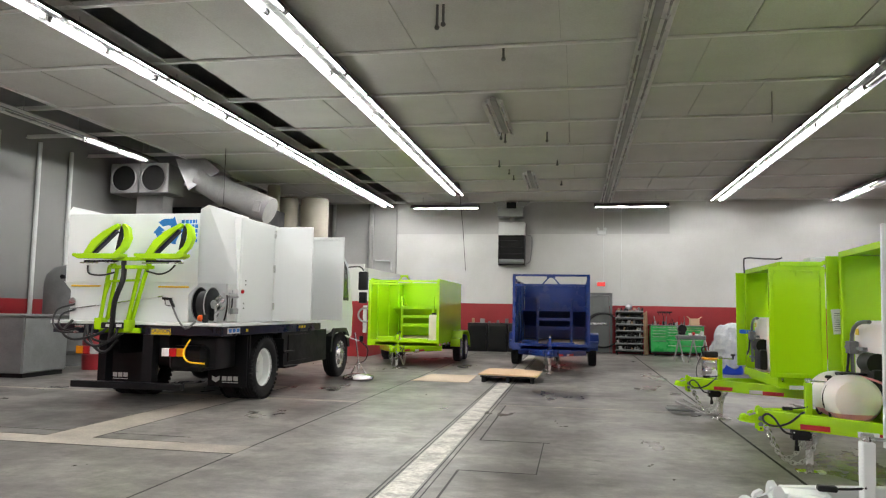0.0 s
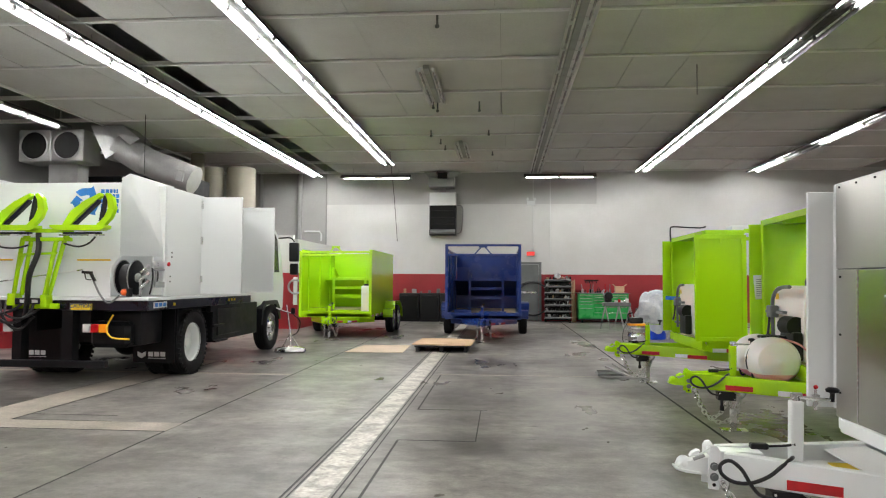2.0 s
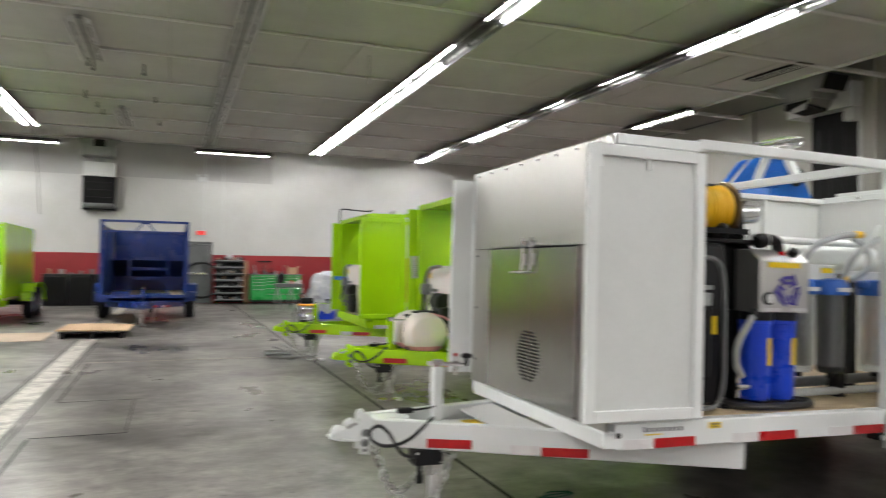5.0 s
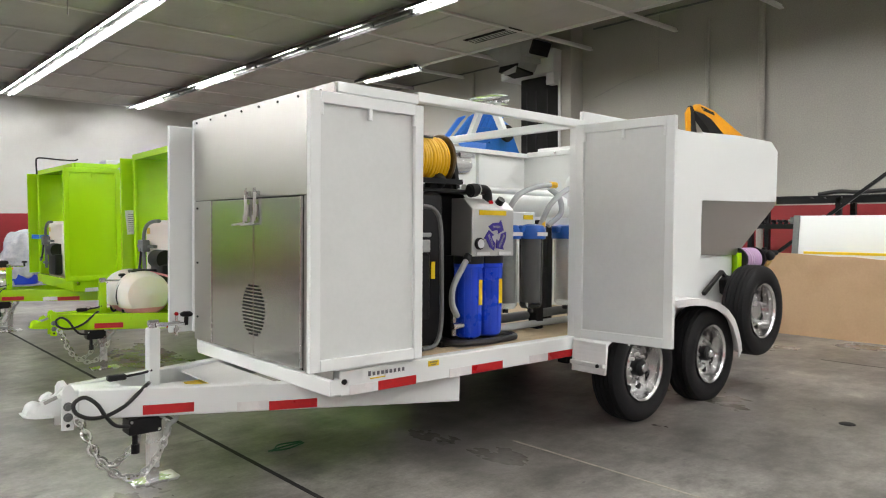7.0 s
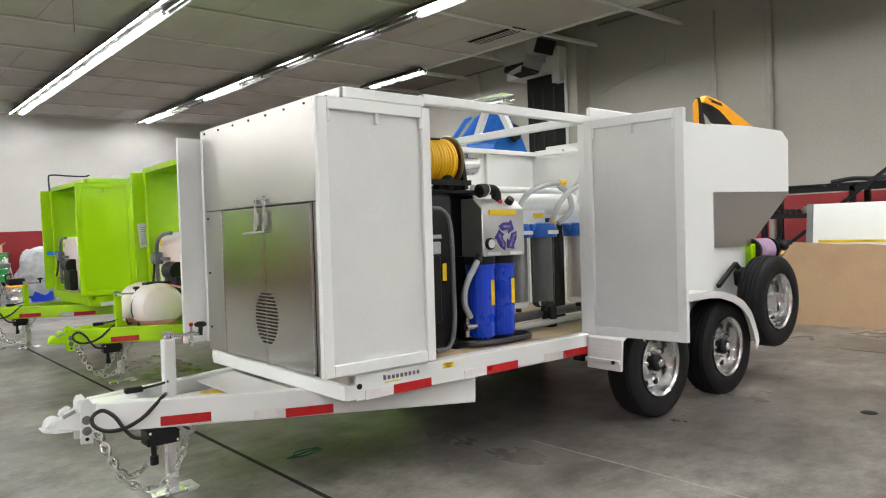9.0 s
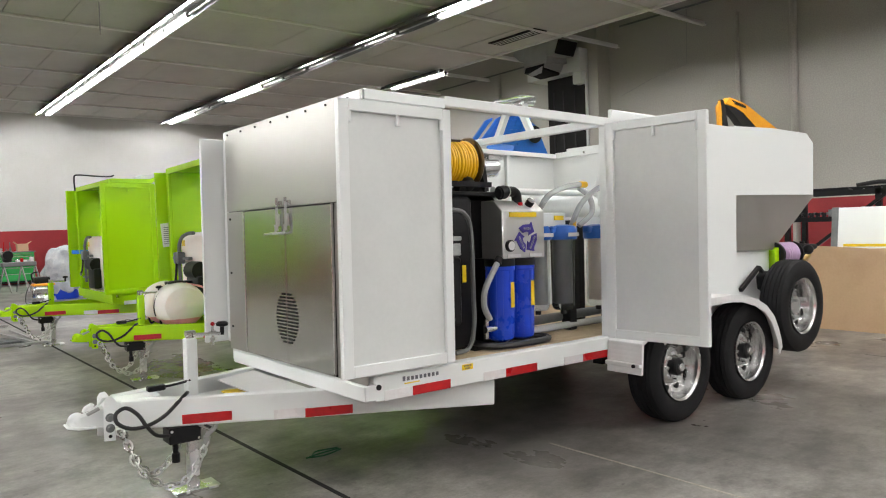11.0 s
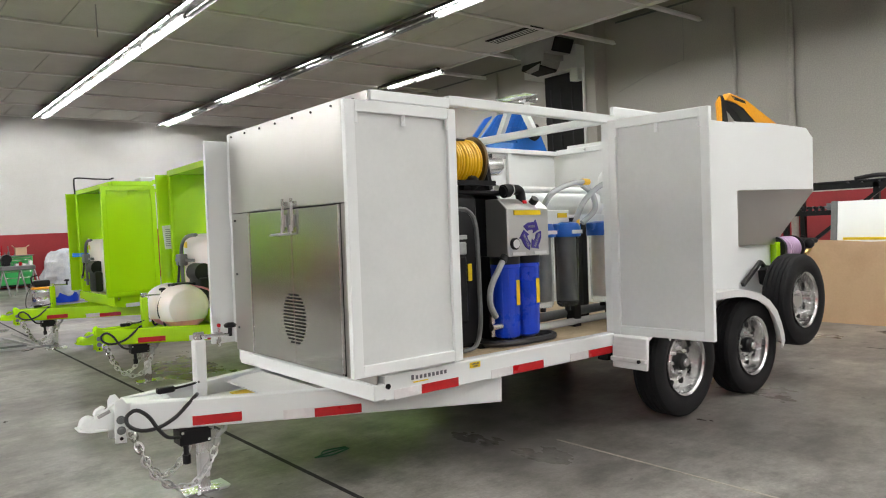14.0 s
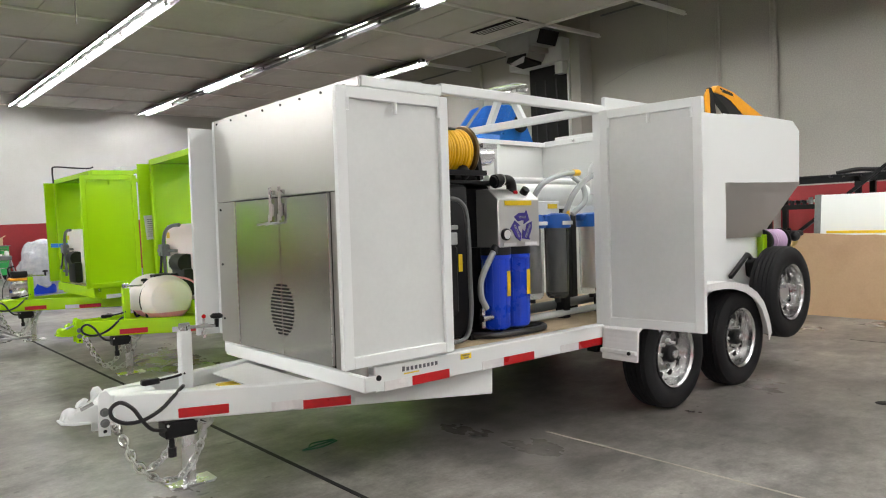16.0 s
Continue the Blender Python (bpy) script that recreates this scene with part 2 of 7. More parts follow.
def floor_material():
    """Old polished concrete: slow grey clouds, dark wear and small stains, uneven gloss."""
    m = bpy.data.materials.new("polished_concrete")
    m.use_nodes = True
    nt = m.node_tree
    N, L = nt.nodes, nt.links
    b = N["Principled BSDF"]
    b.inputs["Specular IOR Level"].default_value = 0.33
    tc = N.new("ShaderNodeTexCoord")

    def noise_node(sc, det, stretch=(1, 1, 1), rough=0.6):
        mp = N.new("ShaderNodeMapping")
        mp.inputs["Scale"].default_value = stretch
        L.new(tc.outputs["Object"], mp.inputs[0])
        n = N.new("ShaderNodeTexNoise")
        n.inputs["Scale"].default_value, n.inputs["Detail"].default_value, n.inputs["Roughness"].default_value = sc, det, rough
        L.new(mp.outputs[0], n.inputs["Vector"])
        return n.outputs["Fac"]

    def ramp(src, stops):
        r = N.new("ShaderNodeValToRGB")
        e = r.color_ramp.elements
        for i, (p, v) in enumerate(stops):
            el = e[i] if i < 2 else e.new(p)
            el.position, el.color = p, (*v, 1)
        L.new(src, r.inputs[0])
        return r.outputs[0]

    def blend(a, c, fac, mode):
        x = N.new("ShaderNodeMix")
        x.data_type, x.blend_type = "RGBA", mode
        x.inputs["Factor"].default_value = fac
        L.new(a, x.inputs[6])
        L.new(c, x.inputs[7])
        return x.outputs[2]

    base = ramp(noise_node(0.42, 9, (0.8, 0.8, 1), 0.62), [(0.37, (0.095, 0.087, 0.079)), (0.63, (0.275, 0.259, 0.238))])
    wear = ramp(noise_node(1.3, 9, (0.55, 1.0, 1), 0.68), [(0.34, (0.30, 0.30, 0.30)), (0.64, (0.66, 0.66, 0.66))])
    col = blend(base, wear, 0.9, "OVERLAY")
    mott = ramp(noise_node(4.5, 8, (0.85, 1.0, 1), 0.7), [(0.33, (0.29, 0.29, 0.29)), (0.68, (0.67, 0.67, 0.67))])
    col = blend(col, mott, 0.9, "OVERLAY")
    blot = ramp(noise_node(19.0, 6, (0.7, 1.0, 1), 0.7), [(0.36, (0.36, 0.36, 0.36)), (0.62, (0.60, 0.60, 0.60))])
    col = blend(col, blot, 0.4, "OVERLAY")
    scuff = ramp(noise_node(1.7, 9, (0.9, 0.9, 1), 0.72), [(0.32, (0.52, 0.52, 0.52)), (0.42, (1, 1, 1))])
    col = blend(col, scuff, 0.85, "MULTIPLY")
    # small dark pits and scuffs, only here and there
    mp = N.new("ShaderNodeMapping")
    mp.inputs["Scale"].default_value = (0.75, 1.3, 1.0)
    L.new(tc.outputs["Object"], mp.inputs[0])
    wob = N.new("ShaderNodeTexNoise")
    wob.inputs["Scale"].default_value, wob.inputs["Detail"].default_value = 9.0, 4
    L.new(mp.outputs[0], wob.inputs["Vector"])
    add = N.new("ShaderNodeVectorMath")
    add.operation = "MULTIPLY_ADD"
    add.inputs[1].default_value = (0.16, 0.16, 0.16)
    L.new(wob.outputs["Color"], add.inputs[0])
    L.new(mp.outputs[0], add.inputs[2])
    vor = N.new("ShaderNodeTexVoronoi")
    vor.inputs["Scale"].default_value = 1.9
    L.new(add.outputs[0], vor.inputs["Vector"])
    pits = ramp(vor.outputs["Distance"], [(0.05, (0.2, 0.2, 0.2)), (0.075, (1, 1, 1))])
    col = blend(col, pits, 0.7, "MULTIPLY")
    specks = N.new("ShaderNodeTexVoronoi")
    specks.inputs["Scale"].default_value = 5.0
    L.new(add.outputs[0], specks.inputs["Vector"])
    col = blend(col, ramp(specks.outputs["Distance"], [(0.05, (0.35, 0.35, 0.35)), (0.08, (1, 1, 1))]), 0.7, "MULTIPLY")
    grain = ramp(noise_node(55, 5), [(0.3, (0.36, 0.36, 0.36)), (0.7, (0.64, 0.64, 0.64))])
    col = blend(col, grain, 0.45, "OVERLAY")
    L.new(col, b.inputs["Base Color"])
    mr = N.new("ShaderNodeMapRange")
    mr.inputs["From Min"].default_value, mr.inputs["From Max"].default_value = 0.3, 0.7
    mr.inputs["To Min"].default_value, mr.inputs["To Max"].default_value = 0.22, 0.50
    L.new(noise_node(0.9, 6, (1, 0.5, 1)), mr.inputs["Value"])
    L.new(mr.outputs[0], b.inputs["Roughness"])
    bp = N.new("ShaderNodeBump")
    bp.inputs["Strength"].default_value, bp.inputs["Distance"].default_value = 0.06, 0.01
    L.new(noise_node(14, 5), bp.inputs["Height"])
    L.new(bp.outputs[0], b.inputs["Normal"])
    return m


M["floor"] = floor_material()


def tread_material(name, col, metal=0.0):
    """Painted chequer plate: small raised lozenges."""
    m = mat(name, col, 0.35, metal, fine=0.01)
    nt = m.node_tree
    N, L = nt.nodes, nt.links
    tc = N.new("ShaderNodeTexCoord")
    outs = []
    for ang in (45, -45):
        mp = N.new("ShaderNodeMapping")
        mp.inputs["Rotation"].default_value = (0, 0, radians(ang))
        mp.inputs["Scale"].default_value = (34, 34, 34)
        L.new(tc.outputs["Object"], mp.inputs[0])
        v = N.new("ShaderNodeTexVoronoi")
        v.inputs["Randomness"].default_value = 0.0
        v.inputs["Scale"].default_value = 1.0
        L.new(mp.outputs[0], v.inputs["Vector"])
        outs.append(v.outputs["Distance"])
    ad = N.new("ShaderNodeMath")
    ad.operation = "MINIMUM"
    L.new(outs[0], ad.inputs[0])
    L.new(outs[1], ad.inputs[1])
    bp = N.new("ShaderNodeBump")
    bp.inputs["Strength"].default_value, bp.inputs["Distance"].default_value, bp.invert = 0.5, 0.004, True
    L.new(ad.outputs[0], bp.inputs["Height"])
    L.new(bp.outputs[0], N["Principled BSDF"].inputs["Normal"])
    return m


M["tread_white"] = tread_material("white_chequer_plate", (0.76, 0.76, 0.75))


# ---- mesh helpers ----
class Shape:
    """A bmesh with a few solid shapes that can be added to it."""

    def __init__(self):
        self.bm = bmesh.new()

    def box(self, x0, x1, y0, y1, z0, z1, bev=0.0, rot=None, seg=1):
        m = Matrix.LocRotScale(((x0 + x1) / 2, (y0 + y1) / 2, (z0 + z1) / 2), rot.to_3x3() if rot else None,
                               (abs(x1 - x0), abs(y1 - y0), abs(z1 - z0)))
        g = bmesh.ops.create_cube(self.bm, size=1.0, matrix=m)
        if bev:
            es = list({e for v in g["verts"] for e in v.link_edges})
            bmesh.ops.bevel(self.bm, geom=es, offset=bev, segments=seg, affect="EDGES", profile=0.6)
        return self

    def rod(self, p, q, r, n=12, r2=None, caps=True):
        p, q = Vector(p), Vector(q)
        d = q - p
        m = Matrix.Translation((p + q) / 2) @ d.to_track_quat("Z", "Y").to_matrix().to_4x4()
        bmesh.ops.create_cone(self.bm, segments=n, radius1=r, radius2=r if r2 is None else r2, depth=d.length, cap_ends=caps, matrix=m)
        return self

    def beam(self, p, q, w, h, bev=0.0, up=(0, 0, 1)):
        """A square tube from p to q, w across and h high."""
        p, q = Vector(p), Vector(q)
        d = q - p
        x = d.normalized()
        y = Vector(up).cross(x).normalized()
        z = x.cross(y)
        r = Matrix((x, y, z)).transposed().to_4x4()
        m = Matrix.Translation((p + q) / 2) @ r @ Matrix.Diagonal((d.length, w, h, 1))
        g = bmesh.ops.create_cube(self.bm, size=1.0, matrix=m)
        if bev:
            es = list({e for v in g["verts"] for e in v.link_edges})
            bmesh.ops.bevel(self.bm, geom=es, offset=bev, segments=1, affect="EDGES")
        return self

    def ball(self, c, r, sc=(1, 1, 1), n=16):
        bmesh.ops.create_uvsphere(self.bm, u_segments=n, v_segments=max(6, n // 2), radius=r,
                                  matrix=Matrix.Translation(c) @ Matrix.Diagonal((*sc, 1)))
        return self

    def pipe(self, pts, r, n=8, closed=False):
        """A round tube along a polyline."""
        pts = [Vector(p) for p in pts]
        rings, last = [], None
        k = len(pts)
        for i, p in enumerate(pts):
            a = pts[(i - 1) % k] if (i or closed) else p
            c = pts[(i + 1) % k] if (i < k - 1 or closed) else p
            t = (c - a).normalized()
            if last is None:
                u = t.orthogonal().normalized()
            else:
                u = (last - t * last.dot(t)).normalized()
            last = u
            w = t.cross(u)
            rings.append([self.bm.verts.new(p + r * (math.cos(2 * math.pi * j / n) * u + math.sin(2 * math.pi * j / n) * w)) for j in range(n)])
        for i in range(k if closed else k - 1):
            a, c = rings[i], rings[(i + 1) % k]
            for j in range(n):
                self.bm.faces.new((a[j], a[(j + 1) % n], c[(j + 1) % n], c[j]))
        if not closed:
            self.bm.faces.new(rings[0][::-1])
            self.bm.faces.new(rings[-1])
        return self

    def lathe(self, prof, n=32, axis="z", at=(0, 0, 0), closed=False, cap=True):
        """Profile of (radius, height) turned round an axis."""
        def put(r, h, a):
            c, s = r * math.cos(a), r * math.sin(a)
            v = {"z": (c, s, h), "y": (c, h, s), "x": (h, c, s)}[axis]
            return self.bm.verts.new(Vector(v) + Vector(at))
        rings = [[put(r, h, 2 * math.pi * j / n) for j in range(n)] for r, h in prof]
        k = len(rings)
        for i in range(k if closed else k - 1):
            a, c = rings[i], rings[(i + 1) % k]
            for j in range(n):
                self.bm.faces.new((a[j], a[(j + 1) % n], c[(j + 1) % n], c[j]))
        if not closed and cap:
            for ring in (rings[0], rings[-1]):
                if (ring[0].co - ring[n // 2].co).length > 1e-4:
                    self.bm.faces.new(ring)
        return self

    def prism(self, poly, axis, a, b, bev=0.0):
        """A polygon pushed along an axis from a to b."""
        def at(u, v, w):
            return {"x": (w, u, v), "y": (u, w, v), "z": (u, v, w)}[axis]
        lo = [self.bm.verts.new(at(u, v, a)) for u, v in poly]
        hi = [self.bm.verts.new(at(u, v, b)) for u, v in poly]
        k = len(poly)
        fs = [self.bm.faces.new(lo[::-1]), self.bm.faces.new(hi)]
        for i in range(k):
            fs.append(self.bm.faces.new((lo[i], lo[(i + 1) % k], hi[(i + 1) % k], hi[i])))
        if bev:
            bmesh.ops.bevel(self.bm, geom=list({e for f in fs for e in f.edges}), offset=bev, segments=1, affect="EDGES")
        return self

    def torus(self, m, R, r, n=14, k=7, sx=1.0):
        """A ring, stretched along its x, at the pose m."""
        pts = [m @ Vector((sx * R * math.cos(2 * math.pi * i / n), R * math.sin(2 * math.pi * i / n), 0)) for i in range(n)]
        return self.pipe(pts, r, k, closed=True)


BASE = {}


def finish(bm, smooth):
    bmesh.ops.recalc_face_normals(bm, faces=bm.faces)
    if smooth:
        for f in bm.faces:
            f.smooth = True
        for e in bm.edges:
            if len(e.link_faces) == 2 and e.calc_face_angle(0) > radians(32):
                e.smooth = False


def mesh_of(name, sh, material, smooth=True, shift=None):
    bm = sh.bm
    if shift is not None:
        bmesh.ops.translate(bm, verts=bm.verts, vec=-Vector(shift))
    finish(bm, smooth)
    me = bpy.data.meshes.new(name)
    bm.to_mesh(me)
    bm.free()
    for one in material if isinstance(material, (list, tuple)) else [material]:
        me.materials.append(one)
    return me


def thing(name, base, label, category, group=""):
    """An Empty at a thing's base; its parts hang under it."""
    ob = new(name)
    ob.empty_display_size = 0.1
    ob.location = base
    BASE[ob.name] = Vector(base)
    return tagged(ob, label, category, group)


def part(name, sh, material, parent, label="", smooth=True):
    base = BASE[parent.name]
    ob = new(name, mesh_of(name, sh, material, smooth, base))
    ob.parent = parent
    BASE[ob.name] = base
    return tagged(ob, label)


def single(name, sh, material, label="", category="", kind="", group="", smooth=True):
    """A thing that is one mesh."""
    ob = new(name, mesh_of(name, sh, material, smooth))
    BASE[ob.name] = Vector((0, 0, 0))
    return tagged(ob, label, category, group, kind)


def curve_pts(pts, n=8):
    """A smooth line through points (Catmull-Rom)."""
    P = [Vector(p) for p in pts]
    P = [2 * P[0] - P[1]] + P + [2 * P[-1] - P[-2]]
    out = []
    for i in range(1, len(P) - 2):
        for j in range(n):
            t = j / n
            a, b, c, d = P[i - 1], P[i], P[i + 1], P[i + 2]
            out.append(0.5 * (2 * b + (c - a) * t + (2 * a - 5 * b + 4 * c - d) * t * t + (3 * b - a - 3 * c + d) * t ** 3))
    return out + [P[-2]]

# ---- the hall ----
XW, XE, YS, YN = -12.8, 13.9, -14.0, 25.93     # inner faces of the walls
CEIL, DECK = 5.345, 6.5

single("floor", Shape().box(XW - 0.3, XE + 0.3, YS - 0.3, YN + 0.3, -0.2, 0.0), M["floor"], "worn grey polished concrete workshop floor with stains", "floor", "structure")


def wall(name, x0, x1, y0, y1, bands, label):
    """A thick wall in painted bands: (top height, paint)."""
    sh, z, mats, owner = Shape(), 0.0, [], []
    for top, paint in bands:
        n0 = len(sh.bm.faces)
        sh.box(x0, x1, y0, y1, z, top)
        sh.bm.faces.ensure_lookup_table()
        owner += [len(mats)] * (len(sh.bm.faces) - n0)
        mats.append(paint)
        z = top
    for f, k in zip(sh.bm.faces, owner):
        f.material_index = k
    return single(name, sh, mats, label, "wall", "structure", smooth=False)


# west stretch of the end wall in one mid grey
wall("wall_north", XW - 0.3, -6.52, YN, YN + 0.3, [(1.66, M["wall_red"]), (DECK, M["wall_mid"])], "grey end wall with a red lower band")
# top band carries the lights' cutoff shade as colour, ending at x 3.3
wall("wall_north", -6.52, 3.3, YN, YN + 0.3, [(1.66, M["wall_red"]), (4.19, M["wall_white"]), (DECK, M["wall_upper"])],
     "painted workshop end wall, red below, white above, shade-grey band on top")
wall("wall_north", 3.3, XE + 0.3, YN, YN + 0.3, [(1.66, M["wall_red"]), (DECK, M["wall_white"])],
     "painted workshop end wall, red below and white above")
# Unseen south stretch, grey added for the steel funnel's reflection.
wall("wall_east", XE, XE + 0.3, YS, -0.1, [(DECK, M["wall_grey"])], "plain grey side wall out of view")
wall("wall_east", XE, XE + 0.3, -0.1, YN, [(1.62, M["wall_red"]), (DECK, M["wall_beige"])], "pale grey-beige painted side wall with a red lower band")
wall("wall_west", XW - 0.3, XW, YS, YN, [(1.5, M["wall_red"]), (DECK, M["wall_shade"])], "side wall in shade-darkened grey with a red lower band")
wall("wall_south", XW - 0.3, XE + 0.3, YS - 0.3, YS, [(1.6, M["wall_red"]), (DECK, M["wall_white"])], "plain white painted wall with a red lower band")
single("roof", Shape().box(XW - 0.3, XE + 0.3, YS - 0.3, YN + 0.3, DECK, DECK + 0.2), M["roof"], "pale painted roof deck above the hung ceiling", "roof", "structure")

# pale screed strips let into the slab, and dark joints
def strip(x0, x1, y0, y1, name="floor_strip", material=None, h=0.003, label="pale worn screed strip let into the concrete floor"):
    return single(name, Shape().box(x0, x1, y0, y1, -0.01, h), material or M["strip"], label, "floor", "structure")


strip(-1.41, -1.16, YS, 14.3)
strip(-1.41, -1.16, 14.9, 24.5)
strip(-6.9, -3.15, 6.75, 7.12, material=M["strip2"])
strip(-5.5, -4.95, 7.12, 12.4, material=M["strip2"])
strip(-9.5, -3.2, 10.72, 10.86, material=M["strip2"])
strip(-1.0, 2.0, 11.05, 11.10, material=M["strip2"])
strip(3.338, 3.352, YS, 3.3, material=M["strip2"], h=0.002)
strip(3.352, 9.0, 1.395, 1.405, material=M["strip2"], h=0.002)
strip(-12.0, -7.0, 6.8, 7.05, material=M["strip2"])
JOINT = "dark narrow joint in the concrete floor"
for x0, x1, y0, y1 in ((-3.165, -3.148, YS, 25.9), (-1.475, -1.458, YS, 25.0), (-1.435, -1.425, YS, 25.0), (-1.14, -1.128, YS, 25.0), (-1.09, -1.078, YS, 25.0), (-0.965, -0.945, 2.5, 6.6),
                       (-0.965, -0.945, 8.14, 11.0), (-0.96, -0.26, 6.62, 6.632), (-0.96, -0.2, 8.13, 8.142), (-0.272, -0.262, 6.63, 8.13),
                       (-0.96, -0.26, 3.9, 3.912), (7.4, 7.41, YS, 3.0),
                       (-6.9, -3.15, 6.735, 6.75), (-6.6, -3.9, 7.13, 7.145), (-5.515, -5.50, 7.15, 12.4), (-4.95, -4.937, 7.15, 12.4), (-6.6, -4.0, 7.42, 7.432)):
    strip(x0, x1, y0, y1, "floor_joint", M["joint"], 0.002, JOINT)
strip(1.958, 1.984, YS, 25.3, "floor_channel", M["dark"], 0.0025, "narrow black drain channel in the concrete floor")
lid = Shape()
lid.lathe([(0.0, 0.004), (0.045, 0.004), (0.052, 0.0)], 20, at=(5.23, 2.04, 0))
single("drain_cover", lid, M["dark"], "small round dark drain cover in the floor", "drain cover")

# ---- hung ceiling ----
BARS = [12.66 + 2.17 * k for k in range(-12, 7)]
rng = random.Random(5)
sh = Shape()
SLOT = (-6.47, -6.03)
xs_all = [-10.15, -8.9, -7.7, SLOT[0]], [SLOT[1], -4.85, -3.63, -2.3, -0.07, 1.1, 2.25, 3.5, 4.75, 6.0, 7.2, 8.4, 9.6, 10.8, 11.95]
ys = [YS] + [b for b in BARS if YS < b < YN] + [YN - 0.01]
for a, b in zip(ys, ys[1:]):
    for xs in xs_all:
        xs2 = [xs[0]] + [x + rng.uniform(-0.35, 0.35) * (rng.random() < 0.45) for x in xs[1:-1]] + [xs[-1]]
        for u, v in zip(xs2, xs2[1:]):
            g = 0.016 if rng.random() < 0.27 else 0.0035
            dz = rng.uniform(-0.006, 0.006)
            sh.box(u + g, v - g, a + 0.01, b - 0.01, CEIL + dz, CEIL + 0.02 + dz)
single("ceiling", sh, M["panel"], "grey hung ceiling of large flat panels with gaps", "ceiling", "structure", smooth=False)
for i, y in enumerate(BARS):
    if y > YN or y < YS:
        continue
    t = Shape().box(XW, XE, y - 0.042, y - 0.008, CEIL - 0.036, CEIL - 0.012).box(XW, XE, y + 0.008, y + 0.042, CEIL - 0.036, CEIL - 0.012)
    t.box(XW, XE, y - 0.008, y + 0.008, CEIL - 0.022, CEIL + 0.05)
    single("ceiling_trim", t, M["tbar"], "pale painted steel bar carrying the ceiling panels", "trim", "structure", smooth=False)
single("ceiling_edge_trim", Shape().box(11.95, 12.0, YS, YN, CEIL - 0.04, CEIL + 0.3), M["tbar"], "pale edge board of the hung ceiling", "trim", "structure")
single("ceiling_edge_trim", Shape().box(-10.2, -10.15, YS, YN, CEIL - 0.04, CEIL + 0.3), M["tbar"], "pale edge board of the hung ceiling", "trim", "structure")


# ---- fluorescent lights ----
LIGHT_LEN = 2.44


def strip_light(mode):
    """Two-tube industrial batten, 2.44 m along y, under a deep reflector. mode: 1 all tubes lit, h one side and half lit, s one side lit, 0 dark."""
    lit = mode != "0"
    name = "strip_light"
    ob = thing(name, (0, 0, 0), "white two-tube fluorescent strip light, " + ({"1": "lit", "h": "half lit", "s": "one side lit", "0": "switched off"}[mode]) + ", under the ceiling", "ceiling light", "fluorescent strip lights")
    h = LIGHT_LEN / 2
    # lit fixtures use the darkened colours, dead ones the pale ones
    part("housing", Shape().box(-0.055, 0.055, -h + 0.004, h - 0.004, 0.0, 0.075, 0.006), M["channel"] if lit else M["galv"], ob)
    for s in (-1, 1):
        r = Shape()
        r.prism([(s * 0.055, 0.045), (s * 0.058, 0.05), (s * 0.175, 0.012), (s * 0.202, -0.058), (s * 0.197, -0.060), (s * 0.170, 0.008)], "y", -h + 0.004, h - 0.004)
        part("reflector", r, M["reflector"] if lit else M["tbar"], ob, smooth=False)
        for y0, y1 in ((-h + 0.09, -0.075), (0.075, h - 0.09)):
            on = mode == "1" or (mode == "h" and s < 0 and y0 > 0) or (mode == "s" and s > 0)
            t = Shape().rod((s * 0.125, y0, -0.012), (s * 0.125, y1, -0.012), 0.0165, 10)
            part("tube", t, M["tube_on"] if on else M["tube_off"], ob, "bright white fluorescent tube" if on else "")
        for e in (-1, 0, 1):
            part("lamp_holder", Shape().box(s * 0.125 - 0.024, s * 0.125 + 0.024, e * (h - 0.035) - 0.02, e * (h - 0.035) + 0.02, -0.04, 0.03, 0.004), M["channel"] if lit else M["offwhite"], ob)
    gd = Shape()
    for k in range(5):
        y = -h + 0.25 + k * (LIGHT_LEN - 0.5) / 4
        gd.pipe([(-0.17, y, 0.01), (-0.115, y, -0.045), (0.0, y, -0.02), (0.115, y, -0.045), (0.17, y, 0.01)], 0.003, 5)
    for s in (-0.115, 0.115):
        gd.pipe([(s, -h + 0.25, -0.045), (s, h - 0.25, -0.045)], 0.0025, 5)
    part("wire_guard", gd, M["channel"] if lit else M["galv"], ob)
    for y in (-0.8, 0.8):
        part("hanger", Shape().rod((0, y, 0.07), (0, y, 0.36), 0.008, 6), M["galv"], ob)
    return ob


FIRST = {mode: strip_light(mode) for mode in "1hs0"}
placed = {mode: 0 for mode in "1hs0"}


def put_light(x, y, z, lit, turn=0):
    src_ob = FIRST[lit]
    m = pose(x, y, z, 0, 0, turn)
    if not placed[lit]:
        src_ob.matrix_basis = m
    else:
        copy_thing(src_ob, m)
    placed[lit] += 1


def light_row(x, z, y_end, pattern):
    """A row running back from y_end; pattern has one mark a fixture, 1 lit and 0 dark."""
    for k, p in enumerate(pattern):
        if p in "01h":
            put_light(x, y_end - (k + 0.5) * LIGHT_LEN, z, p)


# Rows run on unseen behind the camera, lit to brighten the near side.
light_row(-6.64, 5.15, 25.3, "1111111111h111111")
light_row(-3.73, 5.2, 23.2, "111111111h111111")
light_row(1.09, 5.21, 25.3, "0000000000000000")
light_row(4.64, 5.2, 25.0, "11111h11h11111111")
light_row(8.42, 5.2, 25.2, "1h1hhh1h111111111")
light_row(-10.9, 5.2, 17.0, "100100100100")
put_light(-4.43, 24.6, 5.0, "s", 90)
put_light(1.90, 24.6, 5.0, "s", 90)
put_light(11.65, 15.4, 5.22, "1")
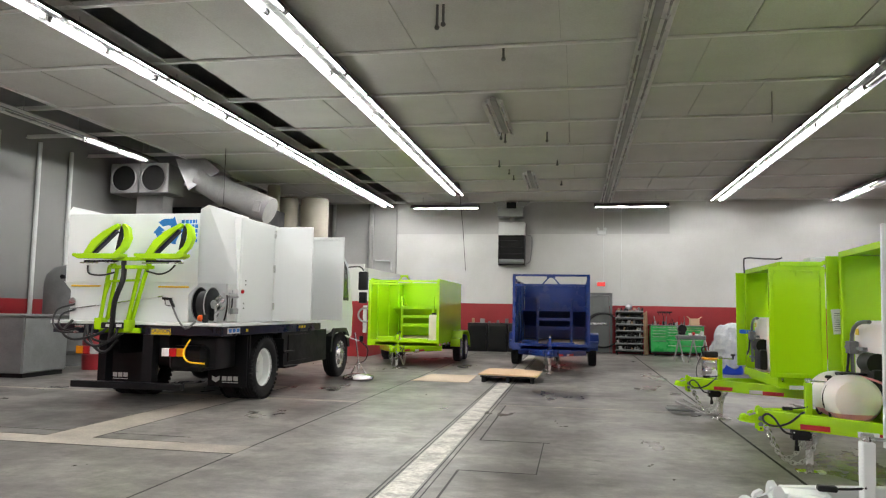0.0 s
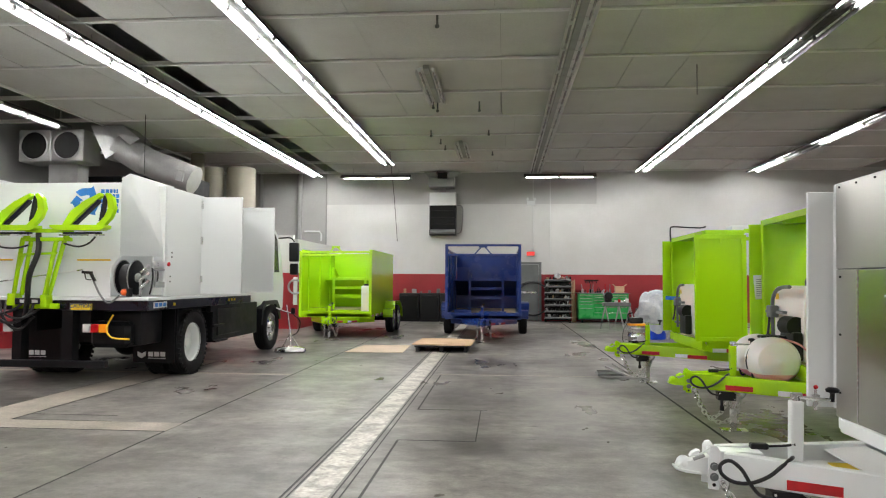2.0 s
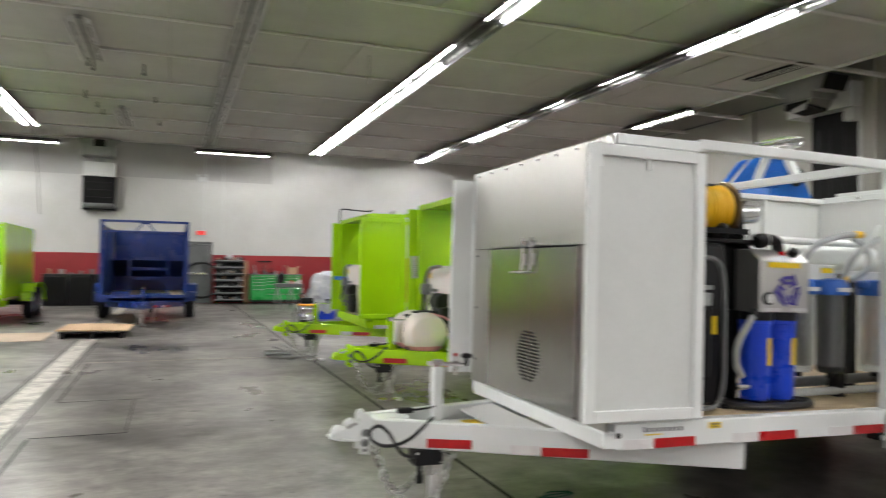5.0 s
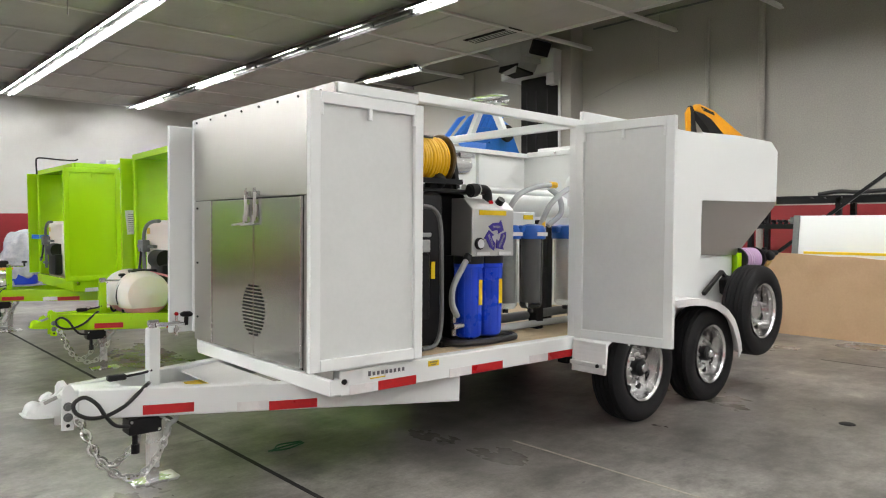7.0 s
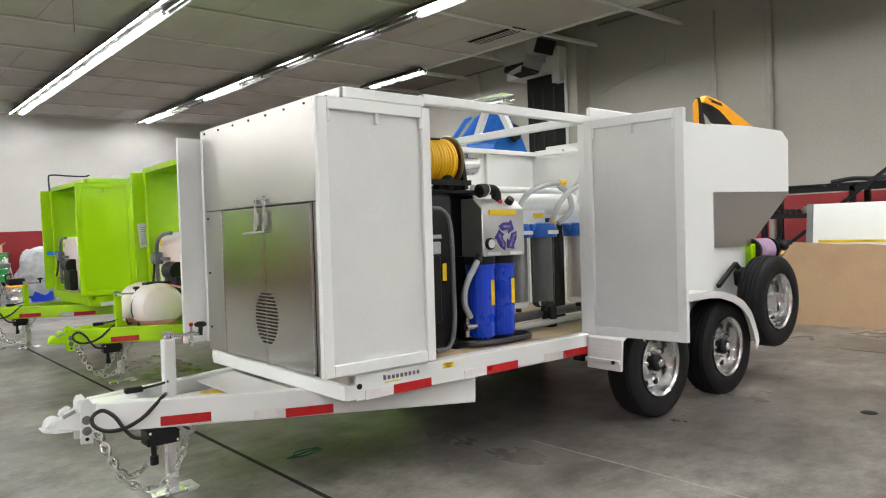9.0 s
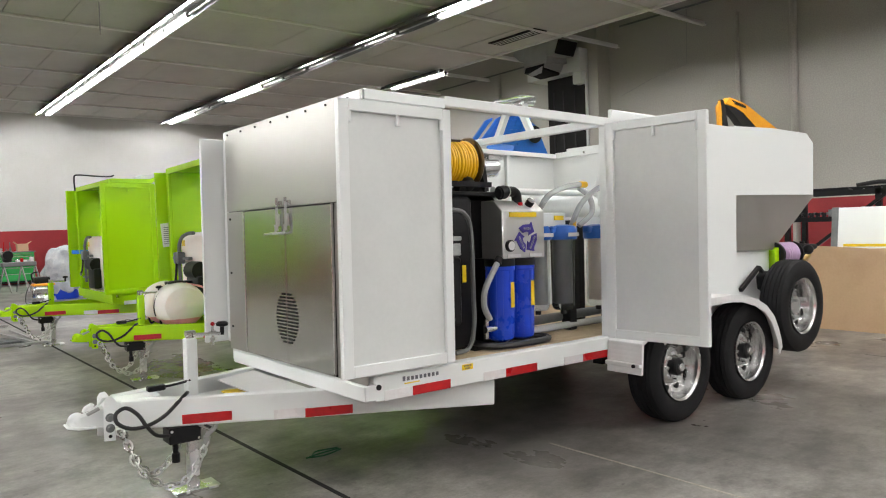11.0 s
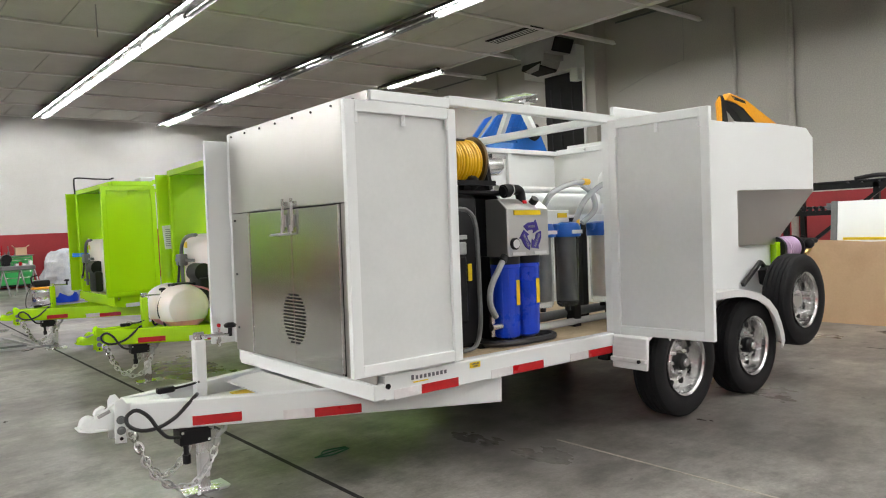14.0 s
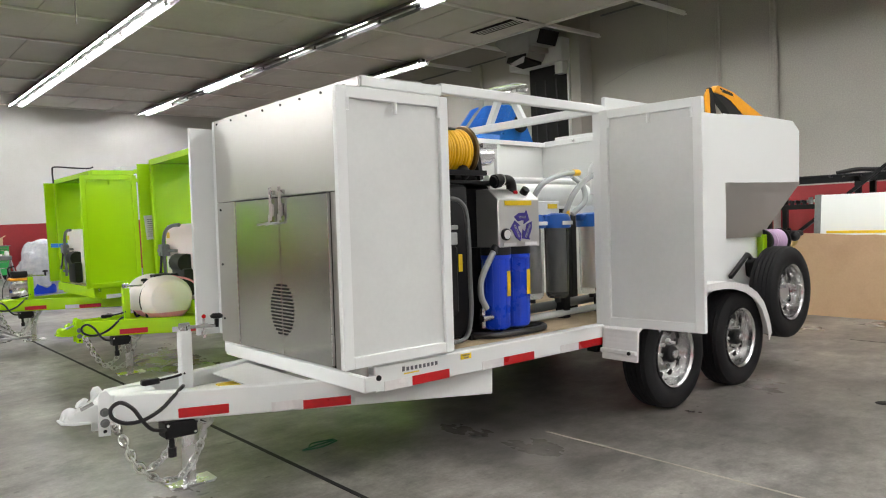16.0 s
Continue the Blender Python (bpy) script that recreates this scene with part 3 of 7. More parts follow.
put_light(-1.42, 14.1, 5.22, "0")
put_light(-1.2, 21.0, 5.22, "0")

# ---- trailers: local x runs back from the hitch tip, y across, z up ----
def tyre_shape(r, w, at, n=48, block=False):
    """A tyre turned round y, with a rounded shoulder and grooves."""
    h = w / 2
    rim = r * 0.60
    prof = [(rim, -h * 0.72), (rim * 1.12, -h * 0.93), (r * 0.80, -h), (r * 0.92, -h * 0.95), (r * 0.975, -h * 0.80), (r * 0.985, -h * 0.66)]
    for k, c in enumerate((-0.5, -0.17, 0.17, 0.5)):
        prof += [(r, h * (c - 0.1)), (r, h * (c - 0.03)), (r - 0.01, h * (c - 0.025)), (r - 0.01, h * (c + 0.025)), (r, h * (c + 0.03))]
    prof += [(r * 0.985, h * 0.66), (r * 0.975, h * 0.80), (r * 0.92, h * 0.95), (r * 0.80, h), (rim * 1.12, h * 0.93), (rim, h * 0.72)]
    sh = Shape().lathe(prof, n, "y", at, closed=True)
    if block:
        for k in range(n):
            a = 2 * math.pi * k / n
            for s in (-1, 1):
                c = Vector(at) + Vector((math.cos(a) * r * 0.985, s * h * 0.86, math.sin(a) * r * 0.985))
                sh.beam(c - Vector((math.cos(a), 0, math.sin(a))) * 0.03, c + Vector((math.cos(a), 0, math.sin(a))) * 0.014, 0.035, r * 0.075, up=(0, 1, 0))
    return sh


def wheel(parent, at, r, w, out, hubcap=True, block=False, rim_mat=None, name="wheel"):
    """Tyre, dished rim, hub and slots. out: -1 or 1, the side of y that faces out."""
    x, y, z = at
    ty = part(name, tyre_shape(r, w, at, block=block), M["rubber"], parent, "black rubber tyre")
    R, h = r * 0.605, w / 2 * out
    d = Shape().lathe([(R, h * 0.93), (R * 1.01, h * 0.85), (R * 0.95, h * 0.75), (R * 0.92, h * 0.35), (R * 0.90, h * 0.05), (R * 0.86, -h * 0.10),
                       (R * 0.70, -h * 0.02), (R * 0.62, h * 0.10), (R * 0.50, h * 0.26), (R * 0.34, h * 0.30), (R * 0.30, h * 0.24), (0.0, h * 0.24)], 48, "y", at, cap=False)
    rim = part("rim", d, rim_mat or M["alu"], ty, "polished dished wheel rim" if rim_mat is None else "")
    for k in range(8 if rim_mat is None else 0):
        a = 2 * math.pi * (k + 0.5) / 8
        s = Shape()
        c = Vector((x + math.cos(a) * R * 0.68, y + h * 0.055, z + math.sin(a) * R * 0.68))
        s.lathe([(0.0, -0.004 * out), (R * 0.105, -0.004 * out), (R * 0.105, 0.006 * out), (0.0, 0.006 * out)], 10, "y", c)
        part("slot", s, M["dark"], ty)
    if hubcap:
        hb = Shape().lathe([(R * 0.27, h * 0.2), (R * 0.27, h * 0.62), (R * 0.22, h * 0.72), (R * 0.14, h * 0.74), (0, h * 0.74)], 20, "y", at)
        part("hub", hb, M["black"], ty)
        cp = Shape().lathe([(R * 0.125, h * 0.72), (R * 0.125, h * 0.88), (R * 0.1, h * 0.94), (0, h * 0.94)], 16, "y", at)
        part("hub_cap", cp, M["chrome"], ty)
        for k in range(8):
            a = 2 * math.pi * k / 8
            c = Vector((x + math.cos(a) * R * 0.41, y + h * 0.25, z + math.sin(a) * R * 0.41))
            part("lug_nut", Shape().rod(c, c + Vector((0, h * 0.22, 0)), R * 0.05, 6), M["chrome"], ty)
    else:
        part("centre_plate", Shape().lathe([(R * 0.33, h * 0.29), (R * 0.33, h * 0.33), (0, h * 0.33)], 24, "y", at), M["satin"], ty)
        for k in range(3):
            a = 2 * math.pi * k / 3 + 0.5
            c = Vector((x + math.cos(a) * R * 0.41, y + h * 0.25, z + math.sin(a) * R * 0.41))
            part("carrier_bolt", Shape().rod(c, c + Vector((0, h * 0.5, 0)), R * 0.045, 8).rod(c, c + Vector((0, h * 0.2, 0)), R * 0.08, 6), M["galv"], ty)
    return ty


def chain_shape(pts, L=0.054, wire=0.0068):
    """Links strung along a polyline, every other one turned."""
    sh = Shape()
    P = [Vector(p) for p in pts]
    seg, k, pos, i = [(b - a).length for a, b in zip(P, P[1:])], 0, 0.0, 0
    total, d = sum(seg), 0.0
    while d < total:
        s, j = d, 0
        while j < len(seg) - 1 and s > seg[j]:
            s -= seg[j]
            j += 1
        p = P[j].lerp(P[j + 1], s / seg[j])
        t = (P[j + 1] - P[j]).normalized()
        u = t.cross(Vector((0, 1, 0.2))).normalized()
        if k % 2:
            u = t.cross(u).normalized()
        w = t.cross(u)
        m = Matrix.Translation(p) @ Matrix((t, u, w)).transposed().to_4x4()
        sh.torus(m, L * 0.36, wire, 12, 6, 1.55)
        d += L * 0.78
        k += 1
    return sh


def running_gear(ob, paint, lab, near_tape=True, hub=0.362):
    """Tongue, hitch, jack, chains, frame rails, axles, wheels and mudguards, common to all the trailers."""
    fr = Shape()
    for s in (-1, 1):
        fr.beam((0.20, s * 0.07, 0.478), (2.0, s * 0.80, 0.428), 0.06, 0.142, 0.006)
        fr.box(1.16, 5.35, s * 0.87 - (0.075 if s > 0 else 0), s * 0.87 + (0.075 if s < 0 else 0), 0.512, 0.64, 0.006)
    fr.box(1.10, 1.18, -0.87, 0.71, 0.52, 0.60, 0.006)
    for x in (2.0, 2.9, 3.9, 4.9, 5.3):
        fr.box(x, x + 0.06, -0.80, 0.80, 0.50, 0.60)
    part("frame", fr, paint, ob)
    cp = Shape()
    cp.prism([(-0.02, 0.445), (0.0, 0.437), (0.10, 0.425), (0.20, 0.405), (0.20, 0.515), (0.13, 0.515), (0.08, 0.495), (0.05, 0.488), (0.0, 0.485), (-0.02, 0.465)], "y", -0.034, 0.034, 0.008)
    cp.ball((0.018, 0, 0.468), 0.038, n=20)
    cp.prism([(-0.03, 0.44), (0.02, 0.428), (0.10, 0.42), (0.10, 0.432), (0.02, 0.442), (-0.03, 0.452)], "y", -0.045, 0.045, 0.004)
    cp.box(0.14, 0.4, -0.058, 0.058, 0.40, 0.545, 0.006)
    part("coupler", cp, paint, ob)
    for s in (-1, 1):
        pl = Shape().prism([(0.125, 0.36), (0.178, 0.355), (0.182, 0.55), (0.165, 0.575), (0.14, 0.572), (0.128, 0.55)], "y", s * 0.064 - 0.006, s * 0.064 + 0.006, 0.002)
        part("hitch_plate", pl, paint, ob)
    for z, mt in ((0.42, "greysteel"), (0.472, "greysteel")):
        part("hitch_bolt", Shape().rod((0.153, -0.088, z), (0.153, 0.088, z), 0.015, 6).rod((0.153, -0.076, z), (0.153, -0.070, z), 0.021, 12), M[mt], ob)
    part("plate_hole", Shape().rod((0.153, -0.0715, 0.38), (0.153, -0.070, 0.38), 0.009, 10), M["dark"], ob)
    lv = Shape().prism([(0.045, 0.50), (0.085, 0.515), (0.10, 0.535), (0.085, 0.54), (0.055, 0.523)], "y", -0.02, 0.02, 0.003)
    lv.pipe(curve_pts([(0.07, -0.02, 0.51), (0.10, -0.03, 0.525), (0.125, -0.03, 0.545), (0.15, -0.01, 0.55)], 4), 0.006, 6)
    part("latch_lever", lv, paint, ob)
    part("latch_spring", Shape().rod((0.06, -0.03, 0.493), (0.115, -0.03, 0.515), 0.009, 8), M["galv"], ob)
    j = Shape()
    j.box(0.543, 0.603, -0.03, 0.03, 0.36, 0.805, 0.006)
    jk = part("jack", j, paint, ob)
    lg = Shape().box(0.546, 0.60, -0.02, 0.034, 0.012, 0.5, 0.004)
    lg.prism([(0.455, 0.014), (0.465, -0.002), (0.685, -0.002), (0.70, 0.016), (0.67, 0.012), (0.49, 0.012)], "y", -0.05, 0.09, 0.003)
    part("jack_foot", lg, M["chrome"], jk)
    cr = Shape().rod((0.573, 0, 0.80), (0.573, 0, 0.83), 0.02, 12).rod((0.573, 0, 0.822), (0.74, -0.02, 0.815), 0.009, 8).rod((0.55, 0.0, 0.828), (0.60, 0.0, 0.828), 0.018, 10)
    part("crank", cr, M["chrome"], jk)
    kb = Shape().rod((0.74, -0.02, 0.808), (0.742, -0.02, 0.855), 0.012, 8).lathe([(0, 0), (0.03, 0.006), (0.034, 0.02), (0.02, 0.03), (0, 0.03)], 14, at=(0.742, -0.02, 0.85))
    part("crank_knob", kb, M["black"], jk)
    near = [(0.19, -0.10, 0.40), (0.215, -0.15, 0.33), (0.245, -0.19, 0.235), (0.313, -0.2, 0.155), (0.38, -0.2, 0.117), (0.455, -0.2, 0.122), (0.527, -0.2, 0.195), (0.572, -0.2, 0.295)]
    far = [(0.235, 0.06, 0.40), (0.262, 0.1, 0.31), (0.322, 0.1, 0.178), (0.38, 0.1, 0.10), (0.459, 0.1, 0.128), (0.519, 0.1, 0.205), (0.56, 0.12, 0.30)]
    for ch, y in ((near, -0.2), (far, 0.12)):
        part("safety_chain", chain_shape(curve_pts(ch, 4), 0.05, 0.0052), M["chain"], ob, "plated steel safety chain")
        hk = Shape().pipe(curve_pts([(0.575, y, 0.30), (0.58, y, 0.335), (0.615, y, 0.36), (0.622, y, 0.395), (0.595, y, 0.418), (0.56, y, 0.41), (0.545, y, 0.38)], 5), 0.0135, 8)
        hk.rod((0.57, y, 0.288), (0.577, y, 0.325), 0.02, 8)
        hook = part("chain_hook", hk, M["galv"], ob)
        part("hook_latch", Shape().rod((0.605, y - 0.02, 0.40), (0.66, y - 0.02, 0.402), 0.006, 6).rod((0.548, y, 0.375), (0.605, y, 0.345), 0.005, 6), M["chrome"], hook)
    bx = Shape().box(0.392, 0.55, -0.195, -0.09, 0.312, 0.392, 0.005)
    brk = part("breakaway_box", bx, M["black"], ob)
    for x, z in ((0.405, 0.378), (0.537, 0.326)):
        part("box_screw", Shape().rod((x, -0.1945, z), (x, -0.198, z), 0.007, 8), M["chrome"], brk)
    part("breakaway_plug", Shape().rod((0.43, -0.16, 0.315), (0.432, -0.16, 0.22), 0.014, 10).rod((0.432, -0.16, 0.26), (0.432, -0.16, 0.215), 0.02, 10), M["black"], brk)
    cb = Shape().pipe(curve_pts([(0.50, -0.155, 0.553), (0.475, -0.19, 0.55), (0.43, -0.20, 0.515), (0.37, -0.20, 0.465), (0.29, -0.20, 0.432), (0.215, -0.19, 0.43), (0.16, -0.18, 0.462), (0.155, -0.17, 0.505), (0.20, -0.17, 0.527), (0.25, -0.185, 0.49), (0.285, -0.20, 0.43), (0.33, -0.20, 0.378), (0.395, -0.19, 0.36)], 6), 0.0095, 8)
    part("wiring_cable", cb, M["hose"], ob)
    part("cable_plug", Shape().box(0.36, 0.45, 0.02, 0.06, 0.545, 0.575, 0.006).pipe(curve_pts([(0.45, 0.04, 0.56), (0.52, 0.0, 0.575), (0.56, -0.03, 0.59)], 4), 0.007, 6), M["black"], ob)
    if near_tape:
        tp = []
        a, b2 = Vector((0.20, -0.07)), Vector((2.0, -0.80))
        dirv = (b2 - a).normalized()
        nrm = Vector((dirv.y, -dirv.x)) * 0.0325
        for f0, f1, k in ((0.147, 0.269, 1), (0.375, 0.457, 0), (0.457, 0.585, 1)):
            p0, p1 = a.lerp(b2, f0) + nrm, a.lerp(b2, f1) + nrm
            s = Shape()
            z0, z1 = 0.421 - 0.075 * f0, 0.468 - 0.075 * f0
            q = Vector((dirv.y, -dirv.x)) * 0.001
            vs = [s.bm.verts.new((p.x + q.x, p.y + q.y, z)) for p, z in ((p0, z0), (p1, z0), (p1, z1), (p0, z1))]
            s.bm.faces.new(vs)
            part("reflective_tape", s, M["red_tape"] if k else M["white_tape"], ob, "red reflective tape" if k else "white reflective tape")
        for x0, x1, k in ((1.215, 1.386, 0), (1.386, 1.633, 1), (1.87, 2.037, 0), (2.037, 2.29, 1), (2.528, 2.698, 0), (2.698, 2.975, 1)):
            s = Shape().box(x0, x1, -0.872, -0.868, 0.514, 0.561)
            part("reflective_tape", s, M["red_tape"] if k else M["white_tape"], ob, "red reflective tape" if k else "white reflective tape")
    for x in (3.43, 4.32):
        part("axle", Shape().rod((x, -0.95, hub), (x, 0.95, hub), 0.04, 12), M["chassis"], ob)
    for y in (-0.70, 0.62):
        part("spring", Shape().box(3.1, 4.5, y, y + 0.08, 0.42, 0.50), M["chassis"], ob)
    for s in (-1, 1):
        for x in (3.43, 4.32):
            wheel(ob, (x, s * 1.005, hub), 0.362, 0.205, s)
        prof = [(3.11, 0.645), (3.15, 0.75), (3.22, 0.82), (3.33, 0.85), (3.95, 0.853), (4.12, 0.84), (4.30, 0.80), (4.44, 0.74), (4.55, 0.655), (4.62, 0.55), (4.66, 0.46), (4.67, 0.405)]
        inner = [(x + (3.85 - x) * 0.012, z - 0.008) for x, z in prof]
        rimp = [(x + (3.85 - x) * 0.05, z - 0.05) for x, z in prof]
        y0, y1 = s * 0.875, s * 1.165
        g = Shape()
        for i in range(len(prof) - 1):
            g.prism([prof[i], prof[i + 1], inner[i + 1], inner[i]], "y", y0, y1)
            g.prism([inner[i], inner[i + 1], rimp[i + 1], rimp[i]], "y", s * 1.155, s * 1.165)
        bmesh.ops.remove_doubles(g.bm, verts=g.bm.verts, dist=0.0005)
        pm = paint if paint != M["white"] else M["tread_white"]
        fd = part("mudguard", g, pm, ob, "mudguard arched over both wheels", smooth=False)
        ap = Shape().prism([(2.92, 0.43), (2.94, 0.43), (2.95, 0.615), (3.00, 0.64), (3.13, 0.645), (3.13, 0.657), (2.99, 0.655), (2.93, 0.625)], "y", s * 0.88, s * 1.14, 0.003)
        ap.box(2.90, 2.93, s * 0.88, s * 1.14, 0.475, 0.50, 0.004)
        part("step_plate", ap, pm, fd, smooth=False)
        part("step_bolt", Shape().rod((2.90, s * 1.10, 0.487), (2.89, s * 1.10, 0.487), 0.012, 10), M["black"], fd)
    return fr


def framed_door(x0, x1, z0, z1, t=0.035, face=0.055):
    """A pressed door in the xz plane, hinged at x0, y = 0, with a raised rim on -y: returns rim and panel."""
    rim = Shape().box(x0, x0 + face, -t, 0, z0, z1, 0.003).box(x1 - face, x1, -t, 0, z0, z1, 0.003)
    rim.box(x0 + face, x1 - face, -t, 0, z0, z0 + face, 0.003).box(x0 + face, x1 - face, -t, 0, z1 - face, z1, 0.003)
    pan = Shape().box(x0 + face * 0.8, x1 - face * 0.8, -t * 0.45, -t * 0.2, z0 + face * 0.8, z1 - face * 0.8)
    return rim, pan


def hang_door(ob, hinge, angle, width, z0, z1, paint, pins=True, flip=1):
    """A door part at a hinge point (x, y), turned by angle degrees from +x; its raised inner face looks to -y before the turn."""
    rim, pan = framed_door(0.0, width, z0, z1)
    m = Matrix.Translation((hinge[0], hinge[1], 0)) @ Matrix.Rotation(radians(angle), 4, "Z") @ Matrix.Diagonal((1, flip, 1, 1))
    pins_at = []
    for x in (0.06, width / 2, width - 0.06) if pins else ():
        pins_at.append(Shape().rod((x, -0.03, z1 - 0.11), (x, -0.03, z1 - 0.055), 0.011, 8))
    for sh in [rim, pan] + pins_at:
        bmesh.ops.transform(sh.bm, matrix=m, verts=sh.bm.verts)
    d = part("door", rim, paint, ob, "open framed steel door")
    # white doors: a greyer panel puts the recess shade into its colour
    part("door_panel", pan, M["offwhite"] if paint == M["white"] else paint, d)
    for pn in pins_at:
        part("latch_pin", pn, paint, d)
    return d


def body_shell(ob, paint, open_front=True, tall=0.0):
    """Cabinet on the deck: posts, roof rails, far side, rear bulkhead and the flared hopper behind."""
    zt = 1.98 + tall
    for s in (-1, 1):
        part("front_side_wall", Shape().box(1.13, 1.62, s * 0.85 - 0.02, s * 0.85 + 0.02, 0.64, zt, 0.004), paint, ob)
    part("roof", Shape().box(1.135, 1.635, -0.875, 0.875, zt, zt + 0.052, 0.004), paint, ob)
    zr = zt + 0.068
    for y in (-0.87, 0.82):
        part("roof_rail", Shape().box(1.635, 3.02, y, y + 0.05, zr - 0.052, zr, 0.004), paint, ob)
    part("cross_rail", Shape().box(2.95, 3.0, -0.82, 0.82, zr - 0.052, zr, 0.004), paint, ob)
    part("corner_post", Shape().box(2.96, 3.02, -0.872, -0.81, 0.64, zr - 0.052, 0.004), paint, ob)
    part("corner_cap", Shape().box(3.0, 3.36, -0.87, -0.80, zr - 0.06, zr, 0.004), paint, ob)
    part("near_side_wall", Shape().box(3.02, 4.555, -0.87, -0.84, 0.64, zt + 0.125, 0.004), paint, ob)
    f = Shape().box(2.95, 4.4, 0.84, 0.87, 0.64, zt + 0.03, 0.004)
    for x in (2.95, 3.70, 4.35):
        f.box(x, x + 0.045, 0.80, 0.84, 0.64, zt + 0.03, 0.003)
    f.box(2.95, 4.4, 0.79, 0.87, zt + 0.03, zt + 0.07, 0.003)
    part("far_side_wall", f, paint, ob)
    w = Shape().box(4.36, 4.4, -0.84, 0.84, 0.64, zt + 0.03, 0.004).box(4.33, 4.4, -0.84, 0.80, zt + 0.03, zt + 0.08, 0.003)
    w.box(4.345, 4.36, -0.84, 0.84, 1.62, zt + 0.03)
    part("bulkhead", w, paint, ob)
    part("bulkhead_bolt", Shape().rod((4.345, 0.45, zt + 0.055), (4.322, 0.45, zt + 0.055), 0.012, 10), M["chrome"], ob)


def hopper(ob, paint):
    h = Shape()
    for s in (-1, 1):
        y = s * 0.845
        h.prism([(4.56, 1.578), (5.92, 1.605), (5.93, 2.072), (5.80, 2.15), (5.18, 2.148), (4.56, 2.118)], "y", y - 0.012, y + 0.012, 0.002)
    h.prism([(4.56, 1.14), (4.59, 1.14), (4.59, 2.12), (4.56, 2.12)], "y", -0.86, 0.86)
    part("hopper_upper", h, paint, ob)
    g = Shape()
    for s in (-1, 1):
        y = s * 0.852
        g.prism([(4.56, 1.14), (5.15, 1.13), (5.91, 1.59), (5.91, 1.603), (4.56, 1.576)], "y", y - 0.01, y + 0.01)
    vs = [g.bm.verts.new(p) for p in ((5.15, -0.845, 1.13), (5.91, -0.845, 1.60), (5.91, 0.845, 1.60), (5.15, 0.845, 1.13))]
    g.bm.faces.new(vs)
    part("hopper_funnel", g, M["steel"], ob, "brushed stainless funnel", smooth=False)
    part("rear_cabinet", Shape().box(4.555, 5.15, -0.83, 0.80, 0.64, 1.135, 0.004), paint, ob)


def place(ob, x, y, turn=0, z=0.0, tip=0.0):
    ob.matrix_basis = pose(x, y, z, 0, tip, turn)


# -- white wash trailer, built about its hitch tip
wt = thing("wash_trailer", (0, 0, 0), "white two-axle wash trailer with open cabinet doors and stainless front", "trailer", "trailers")
running_gear(wt, M["white"], "white", hub=0.408)
body_shell(wt, M["white"])
hopper(wt, M["white"])
part("deck", Shape().box(1.15, 4.56, -0.795, 0.83, 0.615, 0.64), M["ply"], wt, "plywood deck")
# Added unseen black sheet, deepens the shade under the trailer.
part("underdeck_blackout", Shape().box(1.19, 4.56, -0.79, 0.79, 0.604, 0.612), M["chassis"], wt, "added black sheet under the deck")
part("tongue_plate", Shape().prism([(0.825, -0.30), (1.10, -0.43), (1.10, 0.43), (0.825, 0.27)], "z", 0.50, 0.507), M["tread_white"], wt, "chequer plate", smooth=False)
part("upper_front_panel", Shape().box(1.118, 1.13, -0.872, 0.80, 1.499, 2.027, 0.003), M["steel"], wt, "brushed stainless panel with a row of bolts")
# black sheet behind the panels puts dark shade into their gaps
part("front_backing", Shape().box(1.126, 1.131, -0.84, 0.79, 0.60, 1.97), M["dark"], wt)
part("front_surround", Shape().box(1.118, 1.126, 0.503, 0.80, 0.60, 1.496, 0.003), M["steel"], wt)
part("front_surround", Shape().box(1.118, 1.126, -0.872, -0.592, 0.60, 1.496, 0.003), M["steel"], wt)
for k in range(8):
    y = 0.75 - k * 0.215
    part("bolt", Shape().rod((1.120, y, 2.0), (1.110, y, 2.0), 0.0065, 8), M["black"], wt)
for z in (0.75, 1.1, 1.45):
    part("bolt", Shape().rod((1.120, 0.74, z), (1.110, 0.74, z), 0.007, 8), M["black"], wt)
for y0, y1, s in ((-0.583, -0.068, -1), (-0.063, 0.495, 1)):
    d = part("front_door", Shape().box(1.105, 1.119, y0, y1, 0.605, 1.492, 0.004), M["steel_door"], wt, "brushed stainless door with slotted vent")
    hz = Shape().box(1.106, 1.114, (y0 - 0.008 if s < 0 else y1), (y0 if s < 0 else y1 + 0.008), 0.618, 1.485)
    for k in range(22):
        z = 0.62 + k * 0.04
        hz.box(1.100, 1.116, (y0 - 0.009 if s < 0 else y1 - 0.001), (y0 + 0.001 if s < 0 else y1 + 0.009), z, z + 0.034, 0.002)
    part("piano_hinge", hz, M["alu"], d)
    for k in range(15):
        z = 0.73 + k * 0.0195
        e = 0.13 * math.sqrt(max(0, 1 - ((z - 0.868) / 0.15) ** 2))
        if e > 0.012:
            q0, q1 = (-0.0655 - e, -0.077) if s < 0 else (-0.054, -0.0655 + e)
            part("vent_slot", Shape().box(1.101, 1.106, q0, q1, z - 0.0052, z + 0.0052), M["dark"], d)
